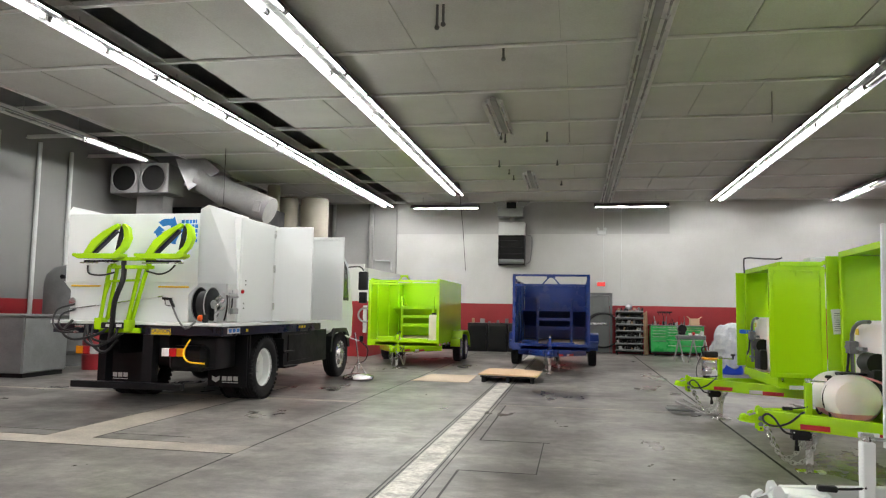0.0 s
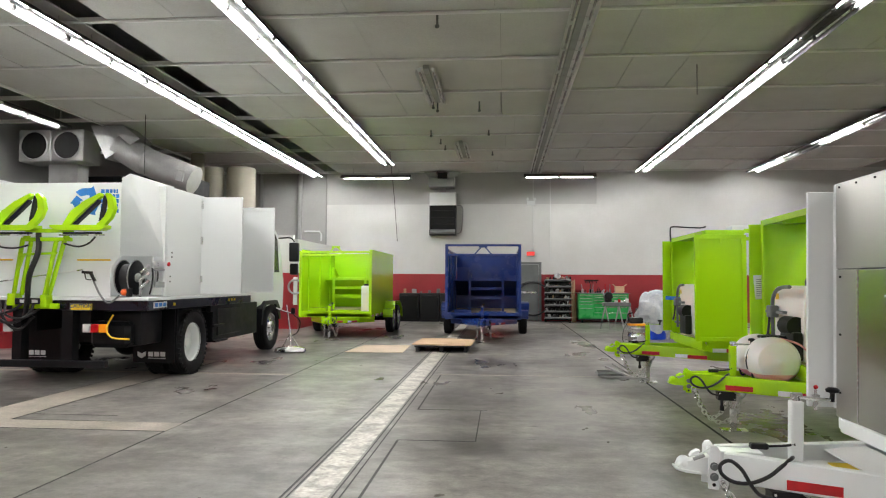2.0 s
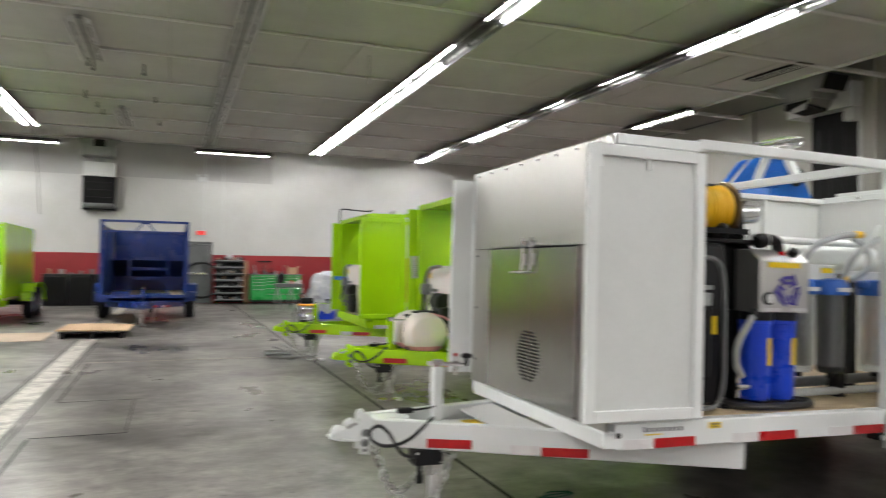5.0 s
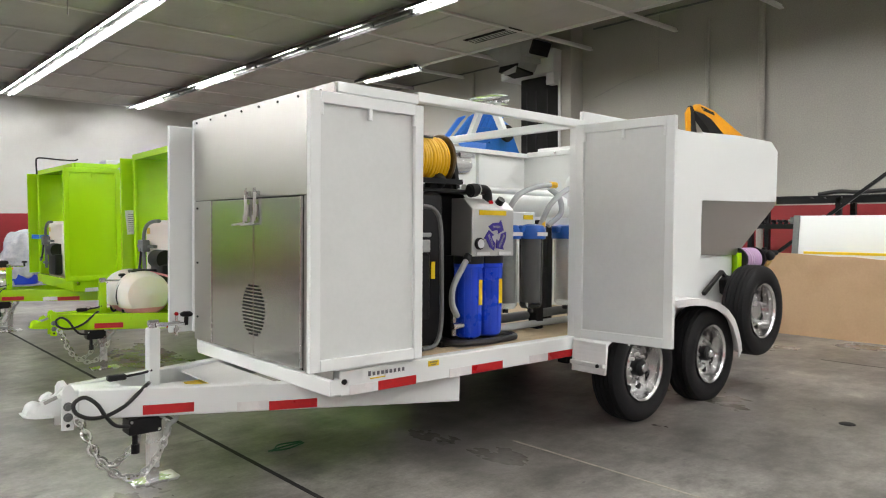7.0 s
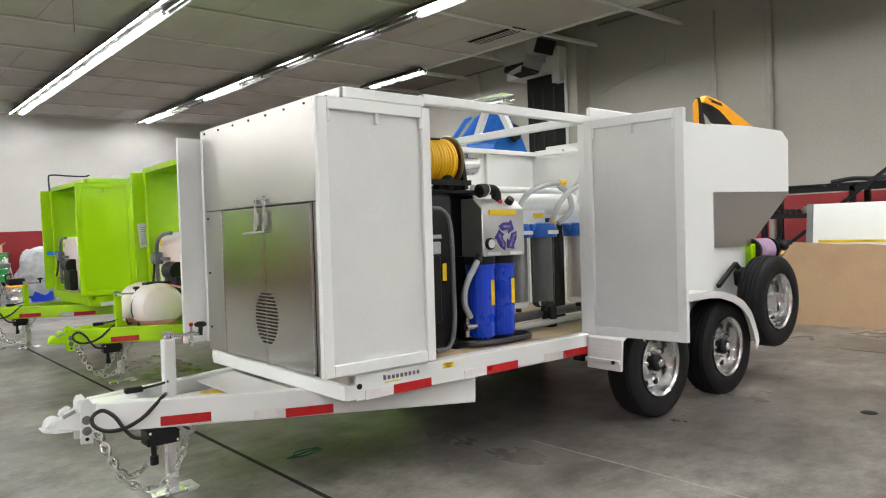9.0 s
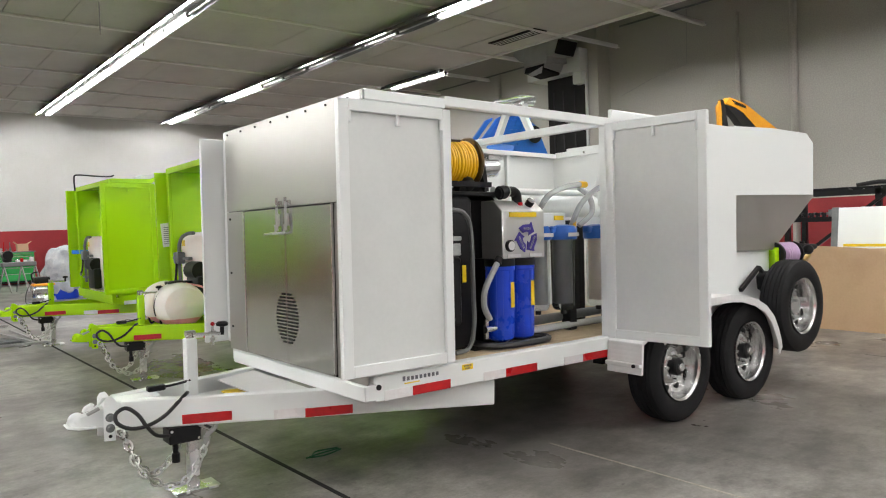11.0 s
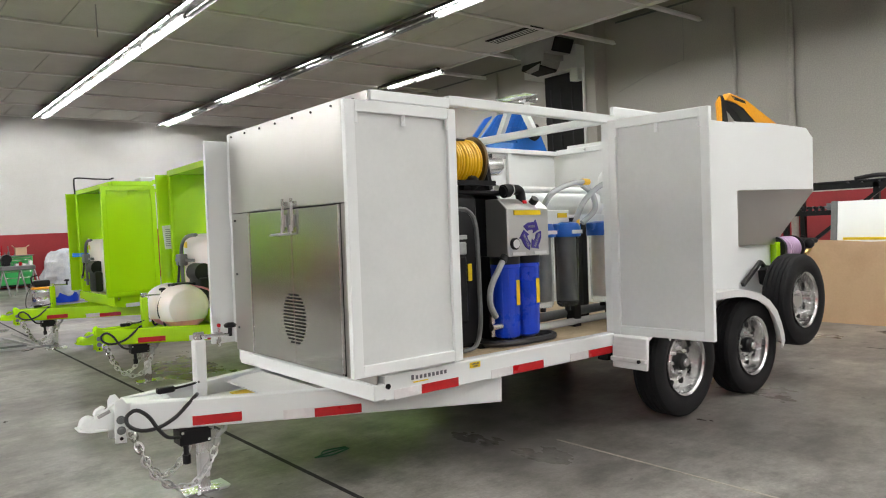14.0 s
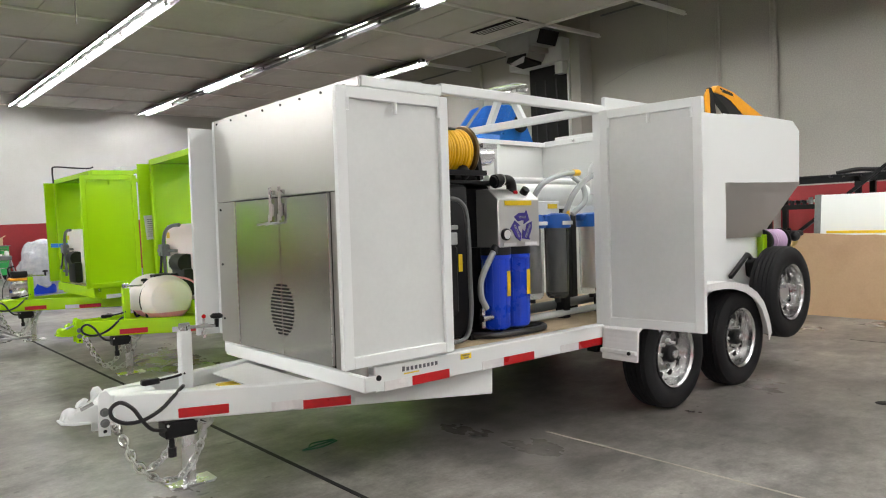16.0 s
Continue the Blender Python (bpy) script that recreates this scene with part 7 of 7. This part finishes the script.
part("gauge", Shape().lathe([(0.036, 3.42), (0.036, 3.405), (0.03, 3.40), (0, 3.402)], 20, "y", (3.17, 0, 1.245)), M["black"], cu)
part("gauge_face", Shape().lathe([(0.027, 3.402), (0.027, 3.398), (0, 3.398)], 20, "y", (3.17, 0, 1.245)), M["paper"], cu)
lgm = Matrix.Translation((3.29, 3.4175, 1.29))
for a, word in ((90, "WASH"), (210, "RECYCLE"), (330, "RECOVER")):
    ar = Shape()
    t = radians(a)
    u, n = Vector((-math.sin(t), math.cos(t))), Vector((math.cos(t), math.sin(t)))
    c = n * 0.056
    arc = lambda deg, rad: Vector((math.cos(radians(a + deg)), math.sin(radians(a + deg)))) * rad
    poly = [arc(48, 0.090), arc(20, 0.086), arc(-18, 0.088), arc(-22, 0.106), arc(-60, 0.074), arc(-46, 0.020), arc(-30, 0.038), arc(0, 0.038), arc(48, 0.046)]
    ar.prism([(3.315 + p.x, 1.29 + p.y) for p in poly], "y", 3.4135, 3.419)
    pr = part("arrow_print", ar, M["violet"], cu, "violet recycling arrow")
    ang = a - 90 if a == 90 else a + 90
    lettering("word_print", word, 0.021, Matrix.Translation((3.315 + c.x, 3.4128, 1.29 + c.y)) @ FACE_S @ Matrix.Rotation(radians(ang if a != 330 else 60), 4, "Z"), M["greylid"], pr)
for x in (3.125, 3.295):
    h = part("filter_housing", Shape().lathe([(0, 0.675), (0.05, 0.675), (0.075, 0.69), (0.08, 0.71), (0.086, 1.10), (0.09, 1.105), (0.09, 1.125), (0, 1.125)], 32, at=(x, 3.46, 0)), M["bluecan"], cu, "ribbed blue filter housing")
    part("housing_cap", Shape().lathe([(0.09, 1.125), (0.092, 1.13), (0.092, 1.17), (0, 1.17)], 32, at=(x, 3.46, 0)), M["black"], h)
    rib = Shape()
    for k in range(12):
        q = 2 * math.pi * k / 12
        rib.beam((x + 0.079 * math.cos(q), 3.46 + 0.079 * math.sin(q), 0.71), (x + 0.086 * math.cos(q), 3.46 + 0.086 * math.sin(q), 1.10), 0.006, 0.006)
    part("ribs", rib, M["bluecan"], h)
    part("yellow_label", Shape().box(x + 0.006, x + 0.034, 3.3735, 3.378, 0.88, 1.03), M["yellow"], h)
part("base_hose", Shape().pipe(curve_pts([(2.92, 3.5, 0.67), (2.98, 3.38, 0.665), (3.2, 3.34, 0.665), (3.42, 3.36, 0.665), (3.46, 3.42, 0.67), (3.40, 3.48, 0.67)], 6), 0.02, 8), M["hose"], cu)
part("drain_hose", Shape().pipe(curve_pts([(3.08, 3.41, 1.17), (3.03, 3.40, 1.12), (2.95, 3.40, 1.0), (2.94, 3.40, 0.90), (2.99, 3.41, 0.82)], 6), 0.018, 10), M["greylid"], cu)
part("hose_clamp", Shape().rod((3.05, 3.405, 1.145), (3.08, 3.41, 1.172), 0.026, 12), M["black"], cu)
part("drain_valve", Shape().rod((3.0, 3.45, 0.70), (3.0, 3.45, 0.82), 0.015).rod((2.97, 3.43, 0.76), (3.05, 3.43, 0.76), 0.02), M["chrome"], cu)

fs = thing("filter_stand", (4.0, 3.7, DZ), "black stand with clear filter bowls under blue caps", "filter stand")
for x in (3.97, 4.40):
    part("post", Shape().box(x - 0.035, x + 0.035, 3.62, 3.70, DZ, 1.4, 0.004), M["black"], fs)
part("crossbar", Shape().box(3.5, 4.45, 3.66, 3.72, 1.36, 1.42, 0.004), M["white"], fs)
part("mount_board", Shape().box(3.50, 3.86, 3.58, 3.60, 1.33, 1.45, 0.004), M["white"], fs, "white board with yellow stickers")
part("sticker", Shape().box(3.74, 3.83, 3.572, 3.579, 1.40, 1.43), M["yellow"], fs)
for x, y, inner in ((3.66, 3.66, "greylid"), (3.82, 3.58, "machine"), (4.19, 3.58, "poly")):
    bw = part("filter_bowl", Shape().lathe([(0, 0.80), (0.06, 0.80), (0.075, 0.82), (0.082, 1.28)], 28, at=(x, y, 0)), M["clear"], fs, "clear filter bowl")
    part("cartridge", Shape().rod((x, y, 0.84), (x, y, 1.27), 0.062, 20), M[inner], bw)
    part("cap", Shape().lathe([(0.098, 1.27), (0.1, 1.28), (0.1, 1.33), (0.085, 1.36), (0.04, 1.37), (0, 1.37)], 28, at=(x, y, 0)).box(x - 0.13, x + 0.13, y - 0.03, y + 0.03, 1.31, 1.36, 0.01), M["bluecap"], bw, "blue plastic cap")
    part("cap_label", Shape().box(x - 0.05, x + 0.05, y - 0.104, y - 0.098, 1.29, 1.315), M["paper"], bw)
    part("drain_plug", Shape().rod((x, y, 0.77), (x, y, 0.80), 0.02), M["black"], bw)
wv = thing("pressure_vessel", (4.0, 3.95, 1.35), "white horizontal pressure vessel with clear hoses", "vessel")
for y, z in ((3.92, 1.50),):
    part("vessel", Shape().lathe([(0, 3.42), (0.07, 3.43), (0.10, 3.46), (0.105, 3.50), (0.105, 4.50), (0.09, 4.55), (0, 4.56)], 28, "x", (0, y, z)), M["white"], wv)
for x in (3.6, 4.3):
    part("saddle", Shape().box(x, x + 0.06, 3.84, 4.0, DZ, 1.40, 0.004), M["black"], wv)
part("top_pipe", Shape().rod((3.40, 3.78, 1.60), (4.3, 3.78, 1.60), 0.022, 10).rod((3.38, 3.78, 1.60), (3.42, 3.78, 1.60), 0.03, 10), M["white"], wv)
for q in ([(3.62, 3.62, 1.44), (3.66, 3.55, 1.56), (3.80, 3.52, 1.62), (3.95, 3.52, 1.64)], [(3.88, 3.55, 1.36), (3.92, 3.50, 1.5), (4.05, 3.48, 1.6), (4.25, 3.5, 1.66)], [(3.96, 3.55, 1.36), (4.06, 3.52, 1.45), (4.06, 3.54, 1.56), (3.98, 3.56, 1.62)]):
    part("clear_hose", Shape().pipe(curve_pts(q, 7), 0.019, 10), M["clearhose"], wv, "clear braided hose")
part("brass_fitting", Shape().rod((3.94, 3.52, 1.64), (4.0, 3.52, 1.64), 0.022, 8), M["yhose"], wv)
part("brass_fitting", Shape().rod((3.89, 3.54, 1.33), (3.89, 3.54, 1.39), 0.02, 8), M["yhose"], wv)
part("dome_gauge", Shape().ball((4.33, 3.62, 1.66), 0.065, (1, 1, 1.2)).rod((4.33, 3.62, 1.5), (4.33, 3.62, 1.62), 0.05), M["white"], wv)
dh = thing("drain_hoses", (3.9, 3.75, DZ), "grey and clear hoses lying on the trailer deck", "hoses")
part("grey_hose", Shape().rod((3.42, 3.70, 0.72), (4.6, 3.74, 0.74), 0.032, 12), M["greysteel"], dh)
part("clear_hose", Shape().rod((3.42, 3.62, 0.675), (4.6, 3.66, 0.68), 0.025, 12), M["clearhose"], dh)
part("tee_valve", Shape().rod((3.46, 3.66, 0.66), (3.46, 3.66, 0.84), 0.016).rod((3.40, 3.64, 0.80), (3.54, 3.66, 0.80), 0.016).ball((3.54, 3.66, 0.81), 0.03), M["chrome"], dh)

def aboard(ob, dx=0.0, dy=0.0):
    """Moves a thing, placed as if the white trailer stood level, to where it stands on the tipped deck."""
    ob.matrix_basis = wt.matrix_basis @ Matrix.Translation(BASE[ob.name] + Vector((dx - 0.87, dy - 4.11, 0)))


for one in (pt, rl, cu, fs, wv, dh):
    aboard(one, -0.09 if one == rl else -0.04)

# light bar on its bracket, rear lifter arms, rear reel: parts of the trailer, in its own metres
part("lamp_bracket", Shape().beam((3.0, -0.18, 2.03), (3.0, -0.06, 2.24), 0.04, 0.045).beam((3.0, 0.18, 2.03), (3.0, 0.06, 2.24), 0.04, 0.045).box(2.97, 3.03, -0.12, 0.12, 2.22, 2.25), M["white"], wt)
part("light_bar", Shape().box(2.93, 3.07, -0.17, 0.17, 2.255, 2.31, 0.018, seg=2), M["clear"], wt, "clear strobe light bar")
part("light_bar_base", Shape().box(2.94, 3.06, -0.16, 0.16, 2.245, 2.262), M["chrome"], wt)
arm = part("lifter_arm", Shape().prism([(5.13, 2.405), (5.19, 2.468), (5.46, 2.435), (6.06, 2.25), (6.0, 2.10), (5.80, 2.10), (5.72, 2.205), (5.42, 2.355), (5.28, 2.388)], "y", -0.48, -0.42, 0.003), M["orange"], wt, "orange and black lifter arm")
part("lifter_pad", Shape().prism([(5.112, 2.398), (5.28, 2.386), (5.42, 2.353), (5.72, 2.203), (5.78, 2.10), (5.60, 2.10), (5.30, 2.30)], "y", -0.475, -0.41), M["black"], arm)
part("arm_slot", Shape().prism([(5.215, 2.448), (5.44, 2.418), (5.46, 2.395), (5.26, 2.415)], "y", -0.484, -0.479), M["black"], arm)
part("pivot_pin", Shape().rod((5.25, -0.49, 2.428), (5.25, -0.46, 2.428), 0.011, 10), M["chrome"], arm)
grip = part("lifter_grip", Shape().prism([(4.985, 2.40), (5.01, 2.43), (5.045, 2.425), (5.065, 2.395), (5.15, 2.10), (5.06, 2.10), (5.01, 2.36)], "y", -0.50, -0.47, 0.003), M["black"], wt)
part("grip_shell", Shape().prism([(4.93, 2.355), (4.985, 2.415), (5.0, 2.37), (5.015, 2.10), (4.965, 2.10)], "y", -0.505, -0.485, 0.002), M["orange"], grip)
part("rear_reel_bracket", Shape().box(5.16, 5.18, -0.90, -0.80, 0.93, 1.15, 0.004).box(5.11, 5.18, -0.90, -0.89, 0.95, 1.14, 0.003), M["lime"], wt)
rr = Shape().pipe([(5.24 + k * 0.033 / 22, -0.84 + (0.085 + 0.006 * math.sin(k / 31)) * math.cos(2 * math.pi * k / 22), 1.09 + 0.085 * math.sin(2 * math.pi * k / 22)) for k in range(8 * 22)], 0.0165, 6)
part("rear_reel_hose", rr, M["lilac"], wt, "lilac hose wound on a small reel")
reel = part("rear_reel", Shape().rod((5.17, -0.84, 1.09), (5.62, -0.84, 1.09), 0.05).lathe([(0.03, 5.52), (0.105, 5.52), (0.105, 5.54), (0.03, 5.54)], 24, "x", (0, -0.84, 1.09))
            .lathe([(0.03, 5.18), (0.105, 5.18), (0.105, 5.21), (0.03, 5.21)], 24, "x", (0, -0.84, 1.09)), M["black"], wt)
part("reel_swivel", Shape().rod((5.58, -0.87, 1.15), (5.84, -0.90, 1.14), 0.024).rod((5.66, -0.87, 1.10), (5.66, -0.87, 1.19), 0.02).ball((5.62, -0.94, 1.12), 0.045, n=12), M["black"], reel)
part("reel_fitting", Shape().rod((5.62, -0.90, 1.02), (5.72, -0.90, 1.07), 0.022, 8), M["brass"], reel)
part("prop_stay", Shape().beam((4.575, -0.885, 0.83), (4.865, -0.885, 1.0), 0.03, 0.035, 0.004).beam((4.86, -0.885, 1.0), (4.92, -0.885, 0.96), 0.03, 0.03, 0.004), M["black"], wt)
part("gun_holder", Shape().prism([(4.86, 0.93), (4.93, 0.97), (4.97, 0.93), (4.93, 0.80), (4.88, 0.82)], "y", -0.93, -0.86, 0.006), M["black"], wt)

# ---- things on the lime trailers ----
def water_tank(x, y):
    ob = thing("water_tank", (0, 0, 0), "white plastic water tank with black lid and pump", "tank", "white water tanks")
    part("tank", Shape().box(0, 0.62, -0.38, 0.38, 0.66, 1.38, 0.07, seg=3), M["poly"], ob)
    part("lid", Shape().lathe([(0.11, 1.37), (0.11, 1.43), (0.10, 1.45), (0, 1.45)], 20, at=(0.3, 0.05, 0)), M["black"], ob)
    part("sticker", Shape().box(-0.004, -0.001, 0.22, 0.30, 1.24, 1.30), M["yellow"], ob)
    part("pump", Shape().box(-0.10, 0.0, -0.36, -0.04, 0.68, 0.95, 0.03, seg=2).rod((-0.04, -0.3, 1.0), (-0.04, -0.06, 1.0), 0.09, 16), M["black"], ob)
    part("roll_bar", Shape().pipe(curve_pts([(-0.06, 0.22, 0.75), (-0.06, 0.24, 1.15), (-0.07, 0.15, 1.30), (-0.1, -0.1, 1.36), (-0.12, -0.36, 1.37)], 6), 0.018, 10), M["greysteel"], ob)
    part("clamp", Shape().box(-0.10, -0.02, 0.17, 0.30, 1.06, 1.18, 0.01).box(-0.05, -0.01, 0.0, 0.46, 1.10, 1.13), M["greysteel"], ob)
    part("clamp", Shape().box(-0.05, -0.01, 0.0, 0.46, 0.80, 0.83, 0.003), M["greysteel"], ob)
    part("cable", Shape().pipe(curve_pts([(-0.09, 0.22, 1.1), (-0.10, 0.24, 0.95), (-0.14, 0.16, 0.86), (-0.16, 0.05, 0.9)], 5), 0.012, 6), M["hose"], ob)
    place(ob, x, y)
    return ob


w1 = water_tank(2.74, 7.52)
copy_thing(w1, pose(2.60, 10.86, 0))


def spray_tank():
    """Saddle tank lying across the drawbar, pink liquid in its bottom."""
    ob = thing("spray_tank", (2.5, 7.42, 0.5), "translucent white saddle tank with a little pink liquid", "tank")
    s = Shape()
    prof = [(0.0, 6.96), (0.10, 6.985), (0.16, 7.01), (0.19, 7.06), (0.20, 7.14), (0.20, 7.24), (0.185, 7.29), (0.155, 7.33), (0.155, 7.37), (0.185, 7.41), (0.20, 7.46), (0.20, 7.56), (0.19, 7.63), (0.16, 7.69), (0.10, 7.715), (0.0, 7.72)]
    s.lathe(prof, 56, "y", (2.515, 0, 0.70))
    for v in s.bm.verts:
        v.co.x, v.co.z = 2.515 + (v.co.x - 2.515) * 1.13, max(0.521, 0.715 + (v.co.z - 0.70) * 1.06)
    bmesh.ops.bisect_plane(s.bm, geom=s.bm.verts[:] + s.bm.edges[:] + s.bm.faces[:], plane_co=(0, 0, 0.595), plane_no=(0, 0, 1))
    for f in s.bm.faces:
        f.material_index = 1 if f.calc_center_median().z < 0.595 else 0
    part("tank_shell", s, [M["poly"], M["pink"]], ob, "white shell with a pink liquid line")
    part("lid", Shape().lathe([(0.08, 0.895), (0.08, 0.93), (0.06, 0.94), (0, 0.94)], 20, at=(2.515, 7.22, 0)).box(2.47, 2.75, 7.30, 7.44, 0.885, 0.925, 0.01), M["black"], ob)
    for y in (7.18, 7.52):
        st = Shape()
        st.pipe([(2.515 + 0.23 * math.cos(q), y, 0.70 + 0.216 * math.sin(q)) for q in [radians(20 + 10 * k) for k in range(19)]], 0.006, 6)
        part("strap", st, M["hose"], ob)
        part("strap_hook", Shape().pipe(curve_pts([(2.36, y, 0.66), (2.34, y, 0.58), (2.36, y, 0.53), (2.40, y, 0.55)], 4), 0.010, 6), M["black"], ob)
    for y in (7.02, 7.6):
        part("cradle", Shape().box(2.36, 2.70, y, y + 0.08, 0.495, 0.52), M["lime"], ob)
    part("wand_hose", Shape().pipe(curve_pts([(2.6, 7.2, 0.91), (2.74, 7.1, 0.86), (2.82, 7.02, 0.74), (2.84, 7.0, 0.6)], 5), 0.01, 6), M["pink"], ob)

    ob.matrix_basis = Matrix.Translation(BASE[ob.name] + Vector((-0.06, 0, -0.02)))


spray_tank()
pp = thing("work_order", (2.62, 8.3, 1.36), "white printed sheet taped to the lime door", "paper")
part("sheet", Shape().box(2.655, 2.80, 8.194, 8.1975, 1.235, 1.49, rot=Matrix.Rotation(-0.08, 4, "Y")), M["paper"], pp, smooth=False)
ln = Shape()
for k in range(9):
    ln.box(2.675, 2.73 + 0.05 * ((k * 7) % 3) / 2, 8.1915, 8.1935, 1.44 - k * 0.022, 1.446 - k * 0.022)
part("print", ln, M["ink"], pp)
sb = thing("blue_strap", (2.5, 11.4, 1.2), "bright blue strap tied across the open trailer", "strap")
part("webbing", Shape().beam((2.455, 11.47, 1.17), (2.95, 10.94, 1.15), 0.006, 0.055), M["skyblue"], sb)
wb = Shape().pipe(curve_pts([(2.50, 11.3, 2.02), (2.495, 11.3, 2.19), (2.53, 11.3, 2.245), (2.75, 11.3, 2.235), (2.95, 11.3, 2.23), (3.02, 11.3, 2.25)], 4), 0.011, 6)
single("wire_bracket", wb, M["chassis"], "thin dark rod bracket on the trailer roof", "bracket")
single("white_lid_panel", Shape().box(3.3, 4.1, 11.0, 11.3, 2.10, 2.24, 0.01), M["offwhite"], "white panel lying on the trailer roof", "panel")

bb = thing("wheelie_bin", (6.8, 6.9, 2.1), "blue wheeled bin tipped over the hopper, lid hanging", "bin")
body = part("bin_body", Shape().prism([(6.66, 2.12), (6.84, 2.46), (7.04, 2.74), (7.26, 2.66), (7.50, 2.22), (7.45, 2.12)], "y", 6.93, 7.45, 0.03), M["bluebin"], bb)
part("bin_rim", Shape().prism([(6.80, 2.40), (7.06, 2.77), (7.10, 2.74), (6.85, 2.37)], "y", 6.90, 7.48, 0.006), M["bluebin"], body)
lid = part("bin_lid", Shape().prism([(6.13, 2.38), (6.18, 2.42), (6.43, 2.68), (6.50, 2.715), (6.93, 2.76), (6.97, 2.73), (6.80, 2.40), (6.74, 2.36)], "y", 6.87, 6.90, 0.008), M["bluebin"], bb)
for k in range(6):
    u = k / 5
    part("lid_rib", Shape().beam((6.25 + u * 0.47, 6.865, 2.42), (6.49 + u * 0.41, 6.865, 2.69 + u * 0.04), 0.016, 0.016), M["bluebin"], lid)
for k in range(3):
    u = k / 2
    part("lid_rib", Shape().beam((6.24 + u * 0.24, 6.865, 2.43 + u * 0.25), (6.77 + u * 0.14, 6.865, 2.43 + u * 0.29), 0.016, 0.016), M["bluebin"], lid)
part("lid_edge", Shape().prism([(6.02, 2.36), (6.30, 2.66), (6.42, 2.70), (6.40, 2.66), (6.33, 2.62), (6.10, 2.36)], "y", 6.92, 6.96, 0.006), M["bluebin"], lid)
for y in (6.86, 7.50):
    part("bin_wheel", Shape().lathe([(0.0, -0.03), (0.06, -0.035), (0.105, -0.03), (0.118, 0.0), (0.105, 0.03), (0.06, 0.035), (0, 0.03)], 24, "y", (7.11, y, 2.52)), M["rubber"], bb)

# white canister in the lime shell (its deck lies under it)
cn = thing("canister", (-3.4, 17.85, DZ), "tall white plastic canister with a black cap", "canister")
part("body", Shape().box(-3.53, -3.30, 17.72, 17.95, DZ, 1.28, 0.03, seg=2), M["poly"], cn)
part("cap", Shape().lathe([(0.06, 1.27), (0.06, 1.33), (0, 1.33)], 16, at=(-3.42, 17.83, 0)), M["black"], cn)
lettering("caution_word", "CAUTION", 0.066, Matrix.Translation((-5.505, 9.1625, 1.055)) @ FACE_S, M["ink"], bpy.data.objects["caution_plate"])
lettering("drain_word", "SANITIZER", 0.011, Matrix.Translation((1.7525, -0.8742, 0.615)) @ FACE_S, M["ink"], wt)
lettering("drain_word", "DRAIN", 0.011, Matrix.Translation((1.7525, -0.8742, 0.602)) @ FACE_S, M["ink"], wt)
